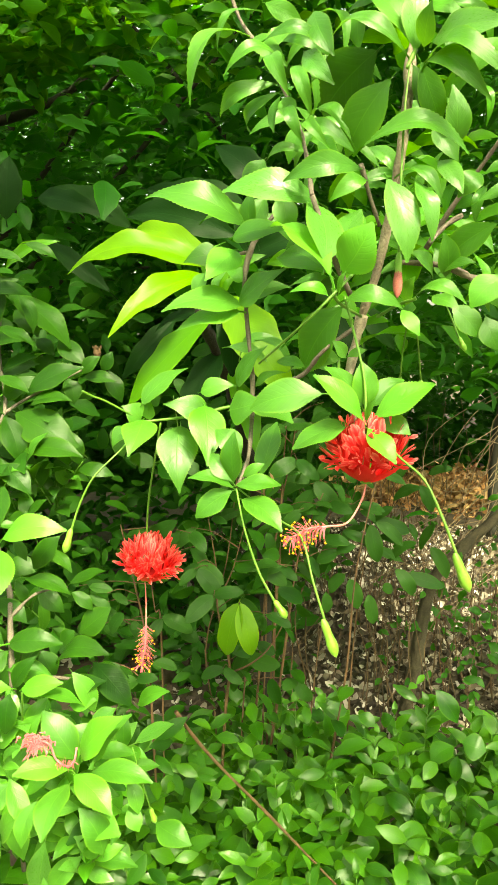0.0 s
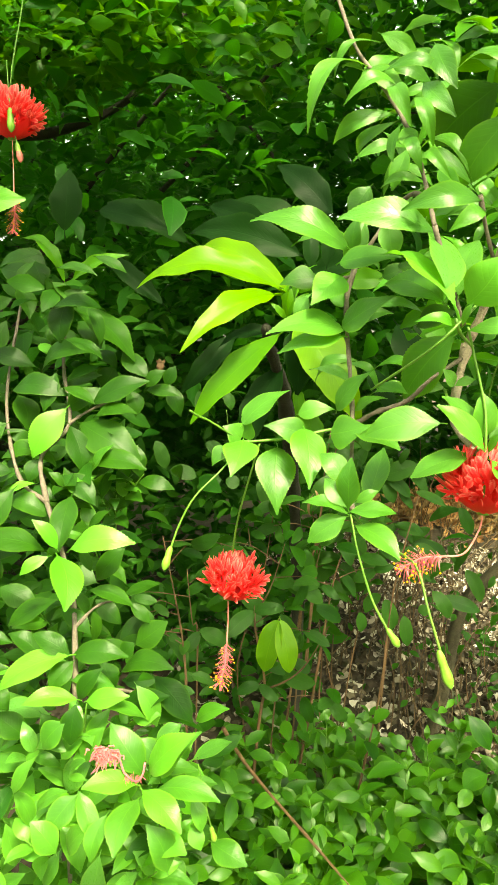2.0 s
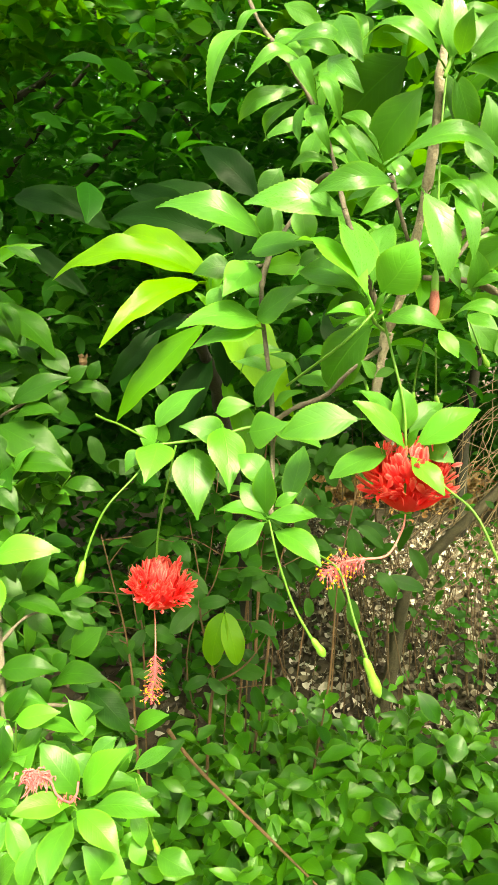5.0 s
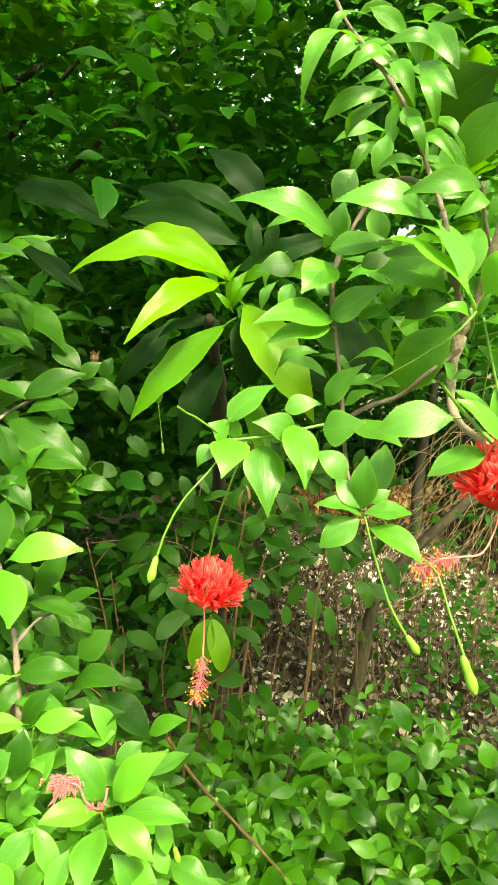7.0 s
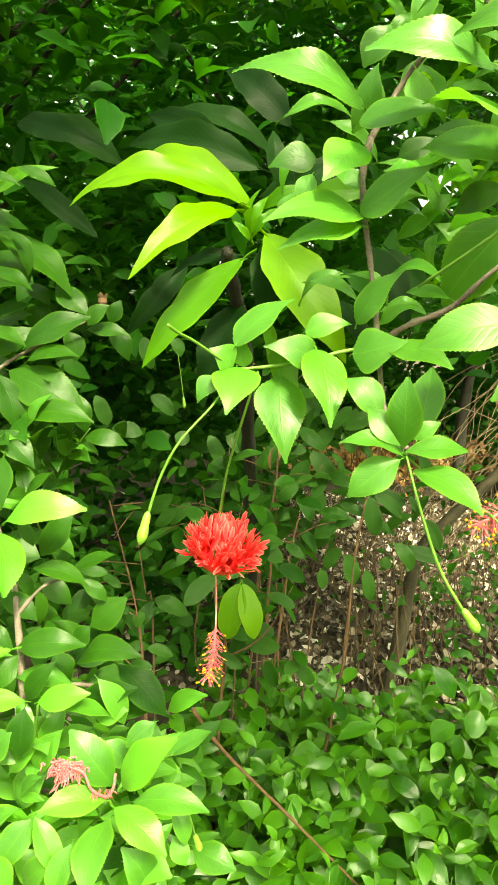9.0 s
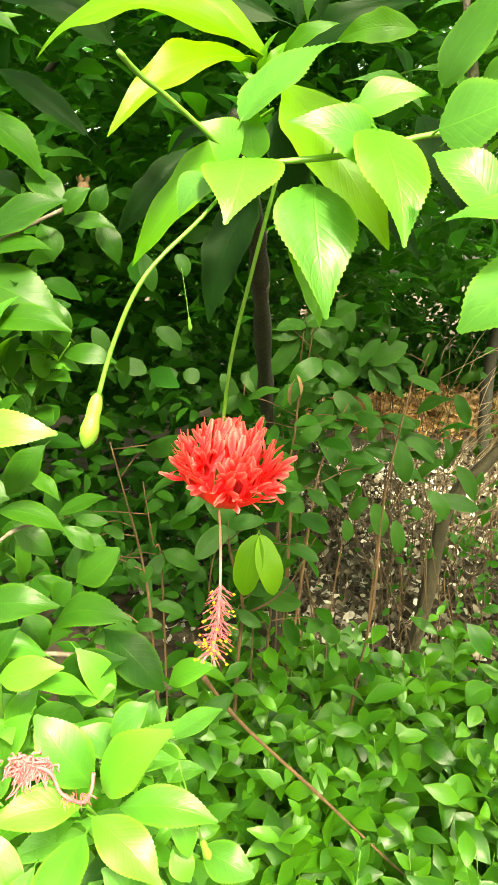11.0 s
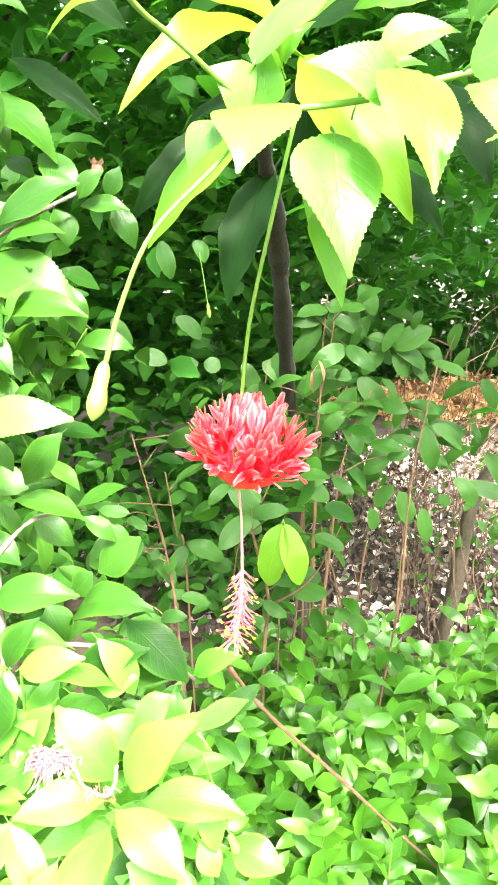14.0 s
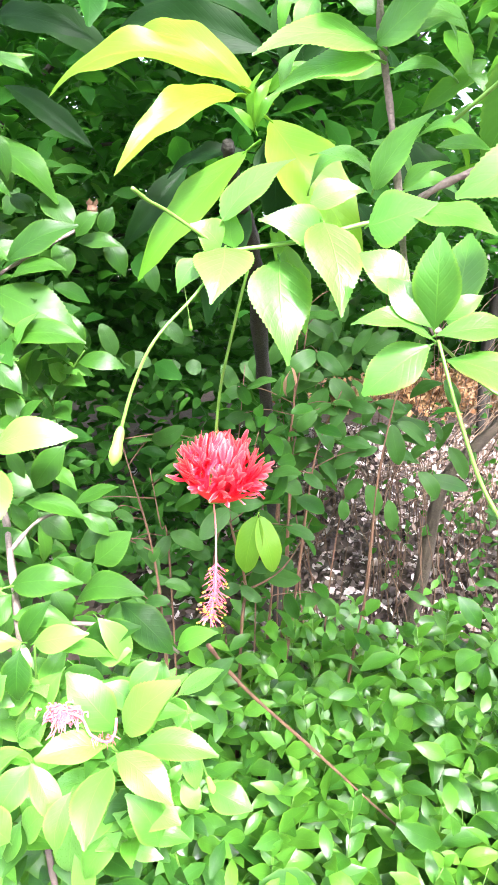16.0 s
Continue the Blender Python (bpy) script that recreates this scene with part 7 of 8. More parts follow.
# ---- shrub interiors: leaves too many to count ----
rnd = random.Random(21)
# hibiscus inner leaves take the darker bush green to stand for interior shade
foliage("foliage", left_shrub, spray(rnd, 260, lambda r: (r.uniform(-0.75, -0.33), r.uniform(1.02, 1.5), r.uniform(0.55, 1.62)), (0.04, 0.075), 0.5, (0.1, -0.5, 0.75), 0.35), bush_skin, "dense inner leaves in a green darkened for shade")
foliage("foliage", low_shrub, spray(rnd, 260, lambda r: (r.uniform(-0.62, -0.10), r.uniform(0.80, 1.1), r.uniform(0.35, 0.92)), (0.04, 0.07), 0.5, (0.1, -0.5, 0.75), 0.35), bush_skin, "dense inner leaves in a green darkened for shade")
foliage("foliage", shrub, spray(rnd, 330, lambda r: (r.uniform(0.12, 0.55), r.uniform(0.70, 1.0), r.uniform(1.50, 2.1)), (0.04, 0.07), 0.42, (0.0, -0.4, 0.8), 0.4), light_skin, "dense upper leaves")


def canes(parent, count, box, seed, r0=(0.004, 0.008), top=(0.9, 1.5), material=None):
    r = random.Random(seed)
    for _ in range(count):
        x, y = r.uniform(box[0], box[1]), r.uniform(box[2], box[3])
        h = r.uniform(*top)
        dx, dy = r.gauss(0, 0.07), r.gauss(0, 0.08)
        pts = [(x, y, ground_height(x, y) - 0.02)]
        for k in range(1, 5):
            f = k / 4
            pts.append((x + dx * f + r.gauss(0, 0.03), y + dy * f + r.gauss(0, 0.03), h * f))
        rr = r.uniform(*r0)
        verts, faces = tube_data(pts, rr, rr * 0.45, 6, 4, 0.4, seed)
        mesh_object("stem", verts, faces, material or cane_bark, parent)


# brown main stems of the guava bush, forking above the ground cover
guava_rnd = random.Random(77)
for pts, r0, r1 in (
        ([(-0.03, 1.95, 0.0), (0.006, 1.95, 0.419), (0.028, 1.95, 0.789), (0.061, 1.95, 0.991), (0.068, 1.95, 1.156), (0.079, 1.95, 1.296)], 0.0065, 0.0030),
        ([(0.03, 1.98, 0.0), (0.053, 1.98, 0.630), (0.065, 1.98, 0.854), (0.063, 1.98, 1.002), (0.091, 1.98, 1.177), (0.102, 1.98, 1.270)], 0.0060, 0.0028),
        ([(0.02, 1.92, 0.0), (0.078, 1.92, 0.518), (0.109, 1.92, 0.818), (0.133, 1.92, 0.944), (0.184, 1.92, 1.074)], 0.0070, 0.0026),
        ([(-0.09, 1.72, 0.0), (-0.072, 1.72, 0.496), (-0.062, 1.72, 0.638), (-0.096, 1.72, 0.793), (-0.100, 1.73, 0.892), (-0.13, 1.75, 1.05)], 0.0070, 0.0028),
        ([(-0.064, 1.72, 0.615), (0.001, 1.72, 0.651), (0.049, 1.72, 0.704), (0.10, 1.74, 0.80)], 0.0045, 0.0022),
        ([(-0.098, 1.73, 0.82), (-0.06, 1.72, 0.90), (-0.03, 1.72, 1.02)], 0.0032, 0.0018),
        ([(0.02, 1.95, 0.0), (0.028, 1.95, 0.502), (0.029, 1.95, 0.785)], 0.0055, 0.0030),
        ([(0.05, 1.95, 0.0), (0.056, 1.95, 0.502), (0.056, 1.95, 0.813), (0.08, 1.96, 1.0)], 0.0050, 0.0028),
        ([(-0.22, 1.60, 0.0), (-0.250, 1.60, 0.60), (-0.258, 1.60, 0.719), (-0.273, 1.60, 0.820), (-0.299, 1.60, 0.934), (-0.335, 1.64, 1.04)], 0.0055, 0.0028),
        ([(-0.23, 1.70, 0.0), (-0.243, 1.70, 0.726), (-0.260, 1.70, 0.796), (-0.285, 1.73, 0.93)], 0.0042, 0.0022),
        ([(0.16, 2.05, 0.0), (0.19, 2.05, 0.50), (0.24, 2.06, 0.85), (0.30, 2.05, 1.10)], 0.0045, 0.0022),
        ([(0.30, 2.10, 0.0), (0.31, 2.10, 0.55), (0.35, 2.10, 0.95), (0.42, 2.10, 1.18)], 0.0042, 0.0022)):
    stem(guava, "stem", cane_bark, pts, r0 * 0.68, r1 * 0.45)
    top = [Vector(p) for p in pts]
    for k in range(2, len(top)):
        for _ in range(2):
            knot = top[k - 1].lerp(top[k], guava_rnd.random())
            if knot.z < 0.85 and knot.x > -0.06:
                continue
            shoot = Vector((guava_rnd.gauss(0, 0.09), guava_rnd.gauss(-0.04, 0.05), guava_rnd.uniform(-0.01, 0.07)))
            stem(guava, "twig", cane_bark, [knot, knot + shoot * 0.55 + Vector((0, 0, 0.012)), knot + shoot], 0.0013, 0.0008)
            for half in (-1, 1):
                at = knot + shoot * guava_rnd.uniform(0.75, 1.0)
                size = guava_rnd.uniform(0.05, 0.095)
                to = Vector((half * guava_rnd.uniform(0.3, 1.0), guava_rnd.uniform(-0.5, 0.1), guava_rnd.uniform(-0.9, 0.35))).normalized() * size
                leaf(guava, "guava", "mid", at, at + to, size * guava_rnd.uniform(0.42, 0.52), guava_rnd.gauss(0, 22), guava_rnd.choice((0.06, 0.10, 0.14)))
canes(guava, 5, (-0.32, 0.42, 1.85, 2.5), 5, (0.0022, 0.0044), (0.6, 1.15))
rnd = random.Random(22)
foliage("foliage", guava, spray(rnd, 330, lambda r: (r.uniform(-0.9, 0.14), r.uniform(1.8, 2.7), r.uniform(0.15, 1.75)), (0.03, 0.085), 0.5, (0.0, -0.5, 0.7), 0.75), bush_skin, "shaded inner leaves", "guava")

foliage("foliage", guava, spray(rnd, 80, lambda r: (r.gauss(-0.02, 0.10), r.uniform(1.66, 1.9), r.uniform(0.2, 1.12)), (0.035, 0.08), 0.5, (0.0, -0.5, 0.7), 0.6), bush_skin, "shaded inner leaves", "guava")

# ---- ground cover ----
cover = thing("ground_cover", "glossy green ground cover with small oval leaves", "ground cover")
rnd = random.Random(31)
poses, young, near = [], [], 0
for spot_no in range(500):
    x, y = (rnd.uniform(-0.6, 1.7), rnd.uniform(1.12, 2.25)) if spot_no % 4 else (rnd.uniform(-0.5, 0.6), rnd.uniform(1.05, 1.6))
    top = rnd.uniform(0.12, 0.36) * (1.15 if y < 1.7 else 0.9)
    if spot_no >= 450:
        x, y, top = rnd.uniform(-0.35, 0.22), rnd.uniform(1.40, 1.72), rnd.uniform(0.30, 0.56)
    lean = Vector((rnd.gauss(0, 0.14), rnd.gauss(-0.05, 0.14), 1)).normalized()
    pairs = rnd.randint(3, 5)
    turn = rnd.uniform(0, 6.28)
    grow = rnd.uniform(0.75, 1.2)
    close = y < 1.62 and -0.1 < x < 0.75 and near < 250
    if close:
        foot = Vector((x, y, ground_height(x, y) - 0.01))
        tv, tf = tube_data([foot, foot + lean * top * 0.5, foot + lean * top], 0.0018, 0.0009, 5, 3)
        mesh_object("stem", tv, tf, greenstem, cover)
    for k in range(pairs):
        p = Vector((x, y, 0.02)) + lean * top * (k + 1) / pairs
        turn += 1.4 + rnd.gauss(0, 0.2)
        for half in (0, math.pi):
            az = turn + half
            ax = Vector((math.cos(az), math.sin(az), rnd.uniform(-0.1, 0.7))).normalized()
            nrm = Vector((rnd.gauss(0, 0.5), rnd.gauss(-0.55, 0.5), 1.0))
            nrm = (nrm - ax * nrm.dot(ax)).normalized()
            ln = rnd.uniform(0.066, 0.118) * grow * (0.62 if k == pairs - 1 else 1.0)
            wide = ln * rnd.uniform(0.40, 0.54)
            if close and near < 250:
                near += 1
                ob = new("leaf", leaf_mesh("cover", "bright" if k == pairs - 1 else "mid", rnd.choice((0.05, 0.10, 0.15)), rnd.randrange(4)))
                ob.parent = cover
                ob.matrix_basis = Matrix.Translation(p) @ Matrix((ax.cross(nrm) * wide, ax * ln, nrm * ln)).transposed().to_4x4()
            else:
                (young if k == pairs - 1 else poses).append((p, ax, nrm, ln, wide))
# young shoots that stand above the rest, with pairs that shrink towards the tip
for _ in range(64):
    x, y = rnd.uniform(-0.15, 1.3), rnd.uniform(1.15, 2.1)
    top = rnd.uniform(0.36, 0.52) * (1.0 if y < 1.7 else 0.9)
    lean = Vector((rnd.gauss(0, 0.16), rnd.gauss(-0.06, 0.12), 1)).normalized()
    foot = Vector((x, y, ground_height(x, y) - 0.01))
    tv, tf = tube_data([foot, foot + lean * top * 0.5, foot + lean * top], 0.0020, 0.0009, 5, 3)
    mesh_object("stem", tv, tf, greenstem, cover)
    turn, grow = rnd.uniform(0, 6.28), rnd.uniform(0.8, 1.15)
    for k in range(5):
        p = foot + lean * top * (0.60 + 0.10 * k)
        turn += 1.57 + rnd.gauss(0, 0.2)
        for half in (0, math.pi):
            ax = Vector((math.cos(turn + half), math.sin(turn + half), rnd.uniform(0.1, 0.5) + 0.25 * k)).normalized()
            nrm = Vector((rnd.gauss(0, 0.2), rnd.gauss(-0.25, 0.3), 1.0))
            nrm = (nrm - ax * nrm.dot(ax)).normalized()
            ln = (0.088, 0.084, 0.070, 0.052, 0.036)[k] * grow * rnd.uniform(0.85, 1.15)
            young.append((p, ax, nrm, ln, ln * rnd.uniform(0.42, 0.52)))
# leaf pairs that stand out
leaf(cover, "cover", "bright", (0.153, 1.620, 0.304), (0.200, 1.600, 0.427), 0.067, -28, 0.08)
leaf(cover, "cover", "bright", (0.153, 1.620, 0.304), (0.264, 1.600, 0.280), 0.061, -5, 0.08)
leaf(cover, "cover", "mid", (0.088, 1.560, 0.297), (0.114, 1.540, 0.417), 0.062, -38, 0.08)
leaf(cover, "cover", "mid", (0.095, 1.560, 0.297), (0.186, 1.540, 0.290), 0.052, -7, 0.08)
leaf(cover, "cover", "bright", (0.094, 1.550, 0.290), (0.031, 1.530, 0.299), 0.048, 8, 0.08)
leaf(cover, "cover", "mid", (0.101, 1.550, 0.290), (0.151, 1.530, 0.254), 0.045, -7, 0.08)
leaf(cover, "cover", "mid", (0.193, 1.750, 0.340), (0.118, 1.730, 0.335), 0.063, 5, 0.08)
leaf(cover, "cover", "mid", (0.218, 1.840, 0.371), (0.202, 1.820, 0.456), 0.044, 5, 0.08)
leaf(cover, "cover", "mid", (0.279, 1.930, 0.406), (0.214, 1.910, 0.421), 0.047, -3, 0.08)
leaf(cover, "cover", "mid", (0.255, 1.810, 0.360), (0.308, 1.790, 0.407), 0.057, -3, 0.08)
leaf(cover, "cover", "mid", (0.284, 1.730, 0.329), (0.346, 1.710, 0.266), 0.057, -0, 0.08)
leaf(cover, "cover", "mid", (0.391, 1.650, 0.306), (0.452, 1.630, 0.269), 0.041, -0, 0.08)
leaf(cover, "cover", "mid", (0.286, 1.570, 0.296), (0.303, 1.550, 0.210), 0.061, -6, 0.08)
leaf(cover, "cover", "mid", (0.603, 1.850, 0.372), (0.666, 1.830, 0.359), 0.081, 4, 0.08)
leaf(cover, "cover", "mid", (0.555, 2.000, 0.448), (0.624, 1.980, 0.353), 0.063, 9, 0.08)
leaf(cover, "cover", "mid", (0.575, 1.830, 0.367), (0.508, 1.810, 0.323), 0.067, 15, 0.08)
leaf(cover, "cover", "mid", (0.579, 1.800, 0.360), (0.570, 1.780, 0.292), 0.040, 37, 0.08)
leaf(cover, "cover", "mid", (0.810, 1.880, 0.391), (0.837, 1.860, 0.310), 0.063, 10, 0.08)
leaf(cover, "cover", "mid", (0.634, 1.660, 0.314), (0.697, 1.640, 0.345), 0.084, -7, 0.08)
leaf(cover, "cover", "mid", (0.514, 1.570, 0.291), (0.581, 1.550, 0.285), 0.062, -3, 0.08)
leaf(cover, "cover", "mid", (0.556, 1.610, 0.301), (0.589, 1.590, 0.335), 0.056, -8, 0.08)
leaf(cover, "cover", "mid", (0.609, 1.550, 0.296), (0.622, 1.530, 0.347), 0.047, -30, 0.08)
leaf(cover, "cover", "mid", (0.679, 1.570, 0.290), (0.710, 1.550, 0.222), 0.061, 8, 0.08)
leaf(cover, "cover", "bright", (0.080, 1.970, 0.424), (0.067, 1.950, 0.319), 0.054, 27, 0.08)
leaf(cover, "cover", "mid", (-0.124, 1.910, 0.399), (-0.202, 1.890, 0.340), 0.059, 3, 0.08)
leaf(cover, "cover", "bright", (-0.024, 1.850, 0.366), (-0.014, 1.830, 0.413), 0.030, -1, 0.08)
leaf(cover, "cover", "mid", (-0.032, 1.820, 0.360), (0.023, 1.800, 0.361), 0.030, -1, 0.08)
leaf(cover, "cover", "mid", (-0.055, 1.800, 0.347), (0.016, 1.780, 0.344), 0.056, -2, 0.08)
leaf(cover, "cover", "mid", (-0.072, 1.850, 0.366), (-0.045, 1.830, 0.310), 0.050, -12, 0.08)
leaf(cover, "cover", "mid", (0.404, 1.710, 0.327), (0.363, 1.690, 0.357), 0.041, -8, 0.08)
leaf(cover, "cover", "mid", (0.170, 1.850, 0.368), (0.148, 1.830, 0.432), 0.049, -9, 0.08)
leaf(cover, "cover", "mid", (0.377, 1.900, 0.393), (0.407, 1.880, 0.423), 0.043, 3, 0.08)
leaf(cover, "cover", "mid", (0.310, 1.910, 0.404), (0.359, 1.890, 0.381), 0.043, 3, 0.08)
leaf(cover, "cover", "mid", (0.447, 1.530, 0.290), (0.354, 1.510, 0.336), 0.070, 2, 0.08)
leaf(cover, "cover", "mid", (0.514, 1.610, 0.304), (0.444, 1.590, 0.366), 0.073, -8, 0.08)
leaf(cover, "cover", "mid", (0.390, 1.500, 0.285), (0.423, 1.480, 0.242), 0.071, -1, 0.08)
foliage("foliage", cover, poses, cover_skin, "", "cover")
foliage("foliage", cover, young, young_cover_skin, "young top leaves", "cover")

# ---- fallen stick, leaning trunk ----
sv, sf = tube_data([(-0.112, 1.130, 0.843), (-0.080, 1.170, 0.766), (-0.035, 1.210, 0.684), (0.055, 1.270, 0.547), (0.152, 1.320, 0.407), (0.307, 1.400, 0.183)], 0.0031, 0.0026, 8, 5, 0.4, 2)
tagged(mesh_object("fallen_stick", sv, sf, cane_bark), "thin brown fallen stick across the ground cover", "stick")
small_tree = thing("small_tree", "slender leaning tree with rough bark darkened for shade", "tree")
tv, tf = tube_data([(0.553, 2.600, -0.154), (0.615, 2.600, 0.220), (0.662, 2.600, 0.566), (0.794, 2.650, 0.716), (1.213, 2.800, 1.090), (1.643, 3.000, 1.674)], 0.028, 0.017, 10, 6, 0.2, 4)
mesh_object("trunk", tv, tf, trunk_bark, small_tree)
dry = thing("dry_canes", "tangle of thin dry brown canes", "canes")
canes(dry, 66, (0.22, 1.7, 2.5, 3.9), 17, (0.0016, 0.0034), (0.5, 1.25), dry_skin)
canes(dry, 26, (0.42, 1.05, 2.35, 2.95), 18, (0.0016, 0.0032), (0.45, 0.95), dry_skin)


rnd = random.Random(61)
for k in range(44):
    a = Vector((rnd.uniform(1.15, 1.75), rnd.uniform(2.7, 3.3), rnd.uniform(0.95, 1.45)))
    e = Vector((rnd.uniform(0.45, 1.1), rnd.uniform(2.6, 3.2), rnd.uniform(0.35, 1.0)))
    m = a.lerp(e, 0.35) + Vector((rnd.gauss(0, 0.08), rnd.gauss(0, 0.08), rnd.uniform(0.0, 0.2)))
    q = a.lerp(e, 0.7) + Vector((rnd.gauss(0, 0.08), rnd.gauss(0, 0.08), rnd.uniform(-0.15, 0.1)))
    v, f = tube_data([a, m, q, e], 0.0018, 0.0012, 5, 6, 0.3, k)
    mesh_object("dry_vine", v, f, vine_skin, dry)


for k in range(100):
    a = Vector((rnd.uniform(0.15, 1.7), rnd.uniform(2.4, 3.6), rnd.uniform(0.08, 0.7)))
    e = a + Vector((rnd.gauss(0, 0.12), rnd.gauss(0, 0.1), rnd.uniform(0.12, 0.45)))
    m = a.lerp(e, 0.5) + Vector((rnd.gauss(0, 0.03), rnd.gauss(0, 0.03), 0.02))
    v, f = tube_data([a, m, e], 0.0018, 0.0009, 4, 4, 0.3, k)
    mesh_object("twig", v, f, dry_skin, dry)


bush = thing("small_bush", "small-leaved green bush beside the leaning trunk", "bush")
canes(bush, 9, (0.75, 1.3, 2.5, 3.0), 23, (0.002, 0.004), (0.5, 0.9))
rnd = random.Random(24)
foliage("foliage", bush, spray(rnd, 760, lambda r: (1.25 + r.gauss(0, 0.42), r.uniform(2.3, 3.3), 0.1 + abs(r.gauss(0, 0.36))), (0.032, 0.058), 0.55, (0.0, -0.6, 0.7), 0.4), bush_skin)


# ---- trees behind ----
def tree(at, height, crown, count, seed, label, skin, size, radius=0.05):
    """Tapered trunk, limbs and a crown of separate leaves gathered in uneven clumps."""
    r = random.Random(seed)
    t = thing("tree", label, "tree")
    base = Vector(at)
    pts = [base + Vector((r.gauss(0, 0.06) * k, r.gauss(0, 0.06) * k, height * k / 5)) for k in range(6)]
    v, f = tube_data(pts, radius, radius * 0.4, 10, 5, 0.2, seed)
    mesh_object("trunk", v, f, shaded_bark, t)
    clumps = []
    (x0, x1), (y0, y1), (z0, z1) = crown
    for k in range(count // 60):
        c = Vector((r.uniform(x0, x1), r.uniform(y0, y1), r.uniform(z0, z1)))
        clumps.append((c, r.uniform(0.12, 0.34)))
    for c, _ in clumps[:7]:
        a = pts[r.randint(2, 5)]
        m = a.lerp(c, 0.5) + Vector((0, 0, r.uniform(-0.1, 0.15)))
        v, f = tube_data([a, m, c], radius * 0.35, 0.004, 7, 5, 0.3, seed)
        mesh_object("limb", v, f, shaded_bark, t)

    def place(q):
        c, s = clumps[q.randrange(len(clumps))]
        return c + Vector((q.gauss(0, s), q.gauss(0, s), q.gauss(0, s * 0.7)))

    foliage("crown", t, spray(r, count, with_gaps(place), size, 0.48, (0, -0.25, 0.9), 0.5), skin)
    return t


tree((-1.5, 3.3, 0), 3.4, ((-2.2, 0.7), (1.9, 3.8), (1.5, 3.4)), 11500, 41, "dense green tree with dark shaded inner branches", crown_skin, (0.06, 0.11))
tree((1.75, 5.3, 0), 3.6, ((-0.4, 1.5), (2.3, 4.4), (1.6, 3.6)), 5200, 42, "leafy green tree with small gaps to the sky", crown_skin, (0.06, 0.11))
tree((-1.7, 4.4, 0), 4.2, ((-3.4, -0.2), (3.4, 5.6), (0.8, 4.4)), 11000, 43, "tall green tree in the second row", crown_skin, (0.09, 0.16))
tree((2.2, 5.6, 0), 4.4, ((0.6, 4.2), (4.4, 7.0), (1.4, 4.4)), 8500, 44, "tall green tree in the second row", crown_skin, (0.10, 0.17))

# overhead crown out of view, added to shade the litter and background
tree((-2.4, 2.2, 0), 4.2, ((0.5, 1.3), (0.5, 3.0), (3.1, 4.1)), 6500, 45, "unseen tree with an overhead crown, added for shade", crown_skin, (0.11, 0.18))

# second unseen crown, added to keep sun off the left background
tree((-2.6, 0.6, 0), 4.0, ((-1.1, 0.15), (-0.05, 0.35), (3.1, 3.7)), 720, 47, "unseen tree with an overhead crown, added for shade", crown_skin, (0.11, 0.18))
# unseen crown behind the camera, added to dapple the right ground cover
tree((3.2, 0.4, 0), 4.0, ((1.15, 2.6), (-1.5, 0.8), (3.2, 4.1)), 1200, 46, "unseen tree with a crown added to shade the ground cover", crown_skin, (0.11, 0.18))
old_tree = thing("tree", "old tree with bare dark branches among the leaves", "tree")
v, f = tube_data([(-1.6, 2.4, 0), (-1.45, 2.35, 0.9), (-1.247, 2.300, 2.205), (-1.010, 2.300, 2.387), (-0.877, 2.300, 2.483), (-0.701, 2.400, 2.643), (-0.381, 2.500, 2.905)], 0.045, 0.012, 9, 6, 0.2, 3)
mesh_object("trunk", v, f, shaded_bark, old_tree)
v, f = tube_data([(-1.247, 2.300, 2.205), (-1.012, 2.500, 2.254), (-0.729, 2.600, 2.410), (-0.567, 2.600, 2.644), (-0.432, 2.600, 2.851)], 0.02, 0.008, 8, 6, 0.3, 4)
mesh_object("limb", v, f, shaded_bark, old_tree)
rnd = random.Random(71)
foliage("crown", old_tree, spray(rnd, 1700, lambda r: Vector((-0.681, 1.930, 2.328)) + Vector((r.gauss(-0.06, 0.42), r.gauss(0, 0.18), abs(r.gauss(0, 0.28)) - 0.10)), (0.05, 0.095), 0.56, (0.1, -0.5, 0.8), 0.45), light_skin)

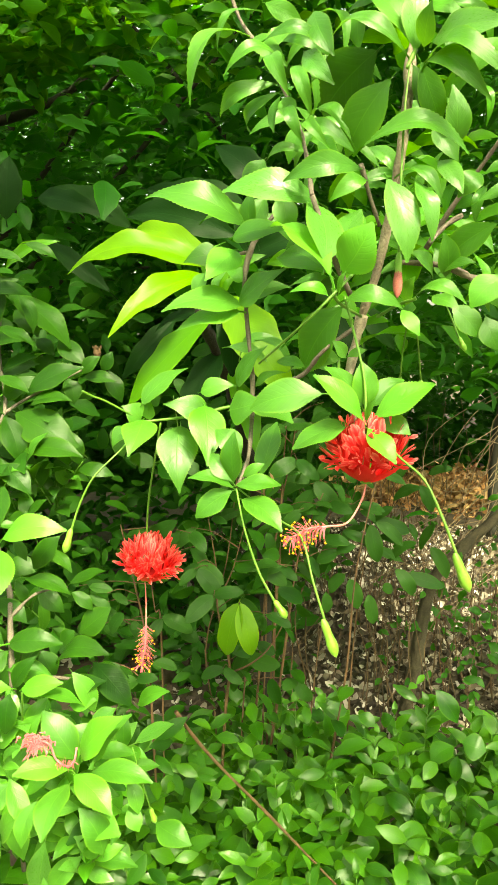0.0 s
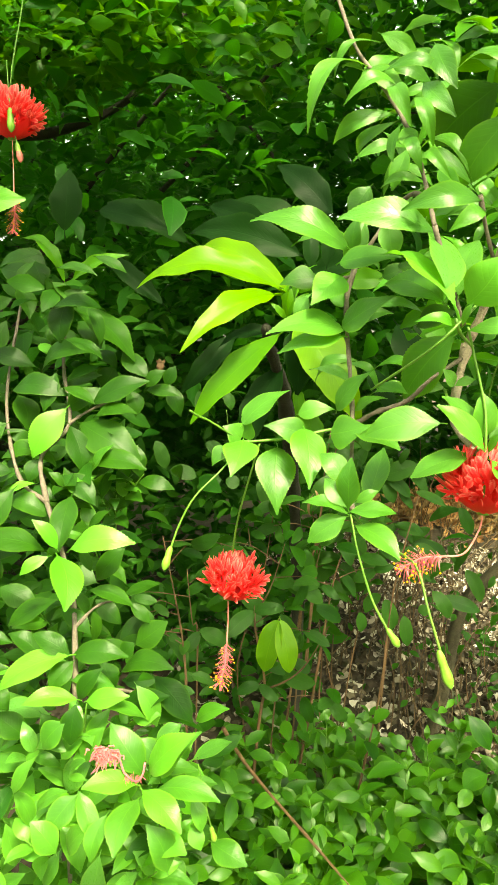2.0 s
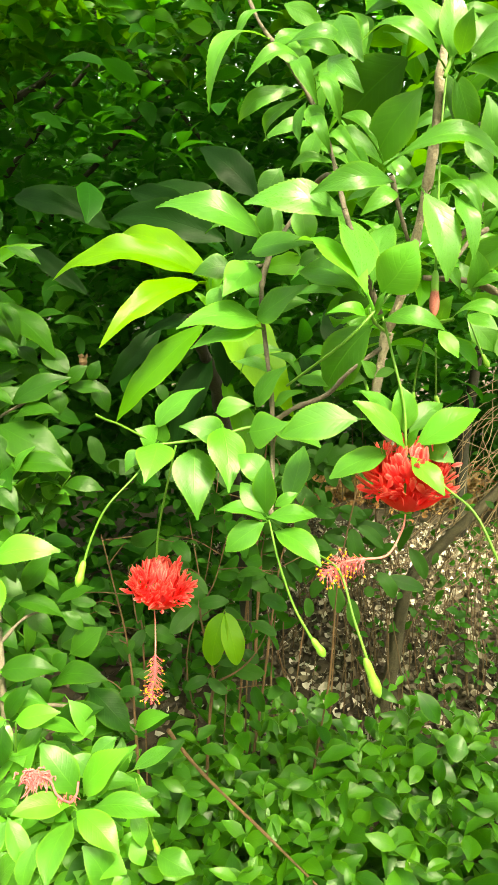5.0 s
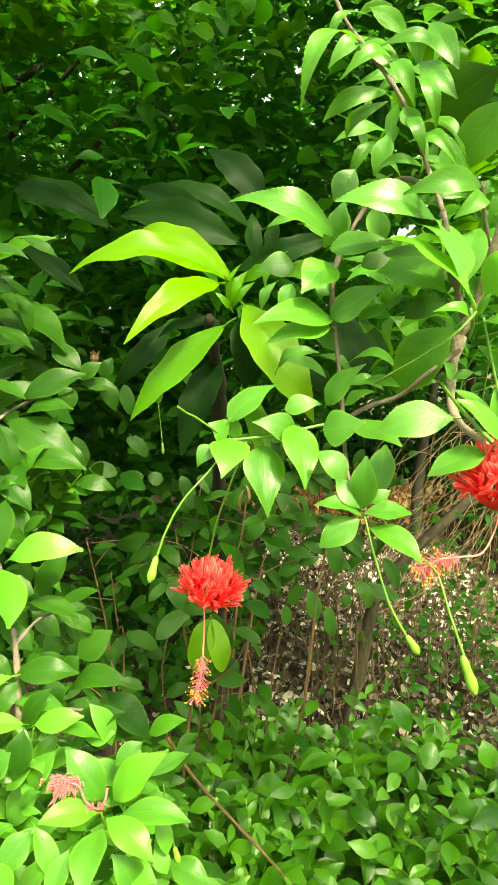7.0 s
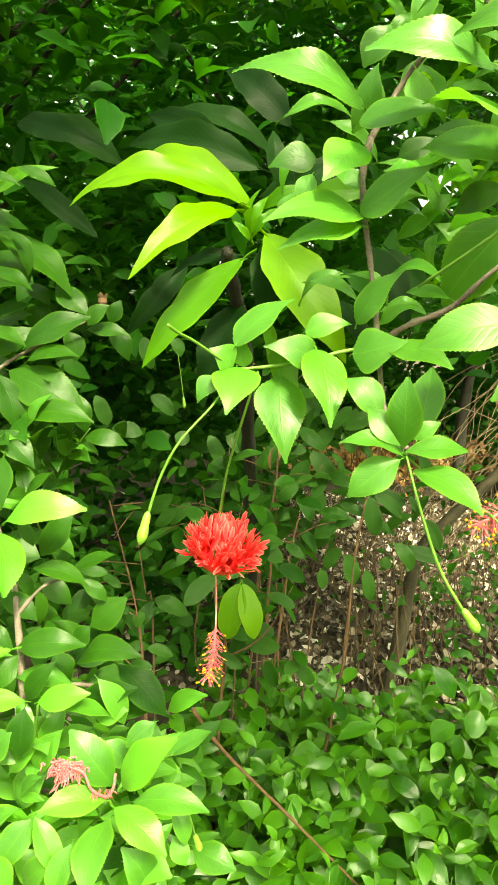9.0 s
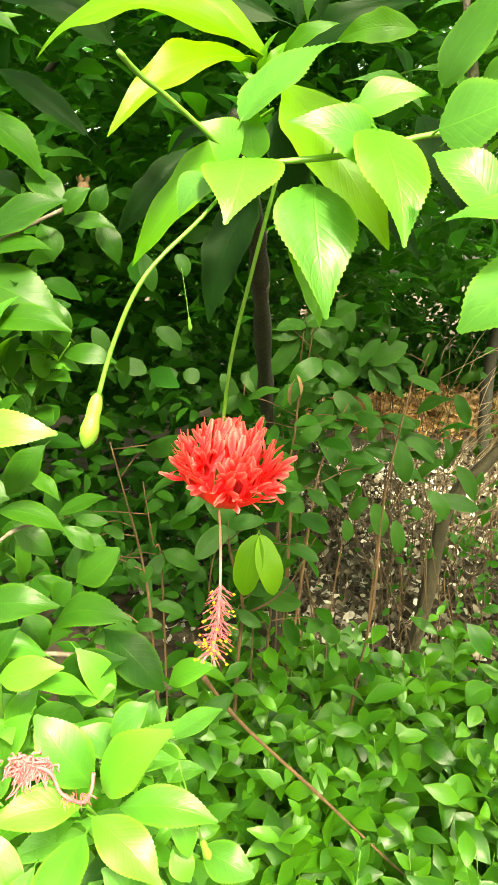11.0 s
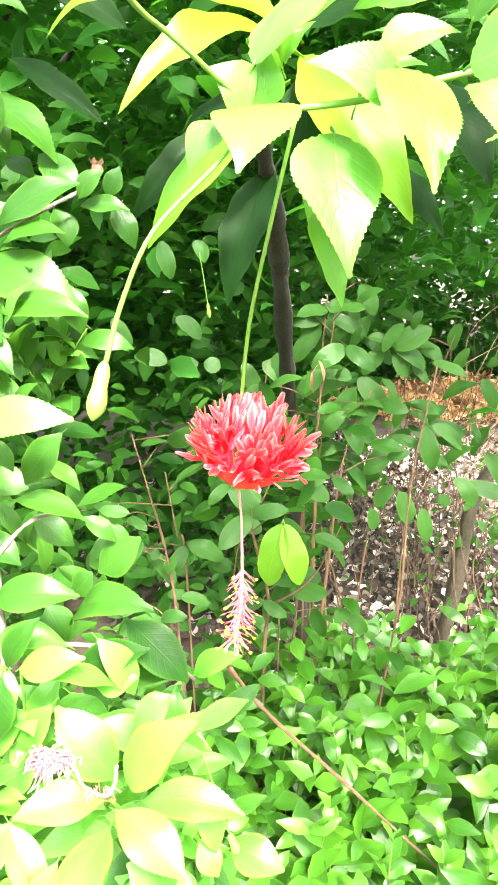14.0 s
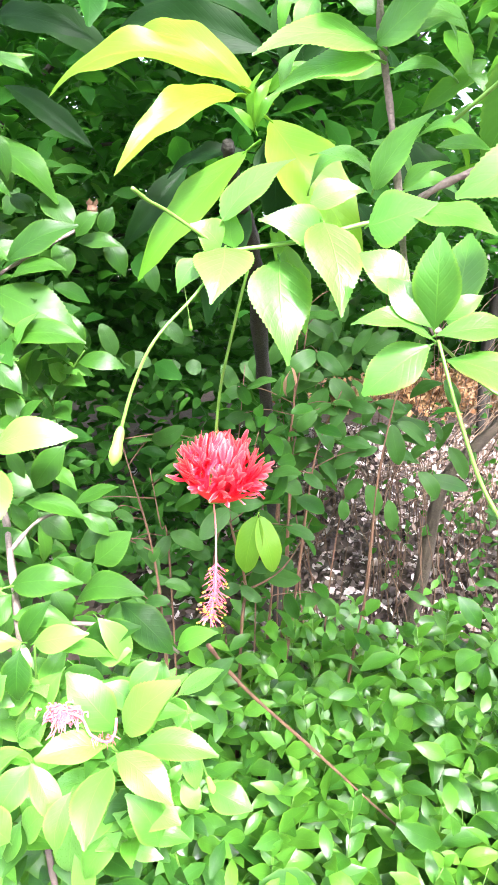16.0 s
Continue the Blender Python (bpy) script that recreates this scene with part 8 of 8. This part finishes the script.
hedge = thing("undergrowth", "dark tangled undergrowth below the trees", "undergrowth")
rnd = random.Random(51)
foliage("foliage", hedge, spray(rnd, 5200, lambda r: (r.uniform(-3.0, 0.15), r.uniform(2.5, 3.9), abs(r.gauss(0, 0.85))), (0.06, 0.12), 0.48, (0, -0.4, 0.8), 0.6), far_skin)
foliage("foliage", hedge, spray(rnd, 4200, lambda r: (2.3 + abs(r.gauss(0, 1.0)), r.uniform(4.2, 6.4), 0.1 + abs(r.gauss(0, 0.7))), (0.06, 0.12), 0.48, (0, -0.4, 0.8), 0.6), far_skin)
foliage("foliage", hedge, spray(rnd, 7500, lambda r: (r.uniform(-2.5, 3.8), r.uniform(7.5, 8.6), abs(r.gauss(0.6, 0.9))), (0.08, 0.15), 0.48, (0, -0.4, 0.8), 0.6), far_skin)
foliage("foliage", hedge, spray(rnd, 4200, with_gaps(lambda r: (r.uniform(-3.6, 0.6), r.uniform(4.0, 5.2), r.uniform(0.5, 2.9))), (0.10, 0.18), 0.5, (0, -0.4, 0.8), 0.6), far_skin)
woods = thing("distant_woods", "distant green woodland, with unseen back and sides added against sky light", "woods")
foliage("foliage", woods, spray(rnd, 16000, with_gaps(lambda r: (r.uniform(-10, 10), r.uniform(7.5, 10.5), 5.2 * r.random() ** 1.6)), (0.16, 0.30), 0.55, (0, -0.4, 0.8), 0.6), far_skin)
# leaves behind and beside the camera: unseen, added to cut low sky light
foliage("foliage", woods, spray(rnd, 9000, with_gaps(lambda r: (r.uniform(-12, 12), r.uniform(-10.5, -7.0), 6.0 * r.random() ** 1.3)), (0.22, 0.40), 0.6, (0, 0.4, 0.8), 0.6), far_skin)
for side in (-1, 1):
    foliage("foliage", woods, spray(rnd, 6000, with_gaps(lambda r: (side * r.uniform(8.0, 11.0), r.uniform(-8, 9), 5.5 * r.random() ** 1.4)), (0.22, 0.40), 0.6, (-0.4 * side, 0, 0.8), 0.6), far_skin)
foliage("foliage", woods, spray(rnd, 4500, with_gaps(lambda r: (r.uniform(-9, 9), r.uniform(10.5, 12.0), r.uniform(2.5, 7.5))), (0.25, 0.42), 0.55, (0, -0.4, 0.8), 0.6), far_skin)
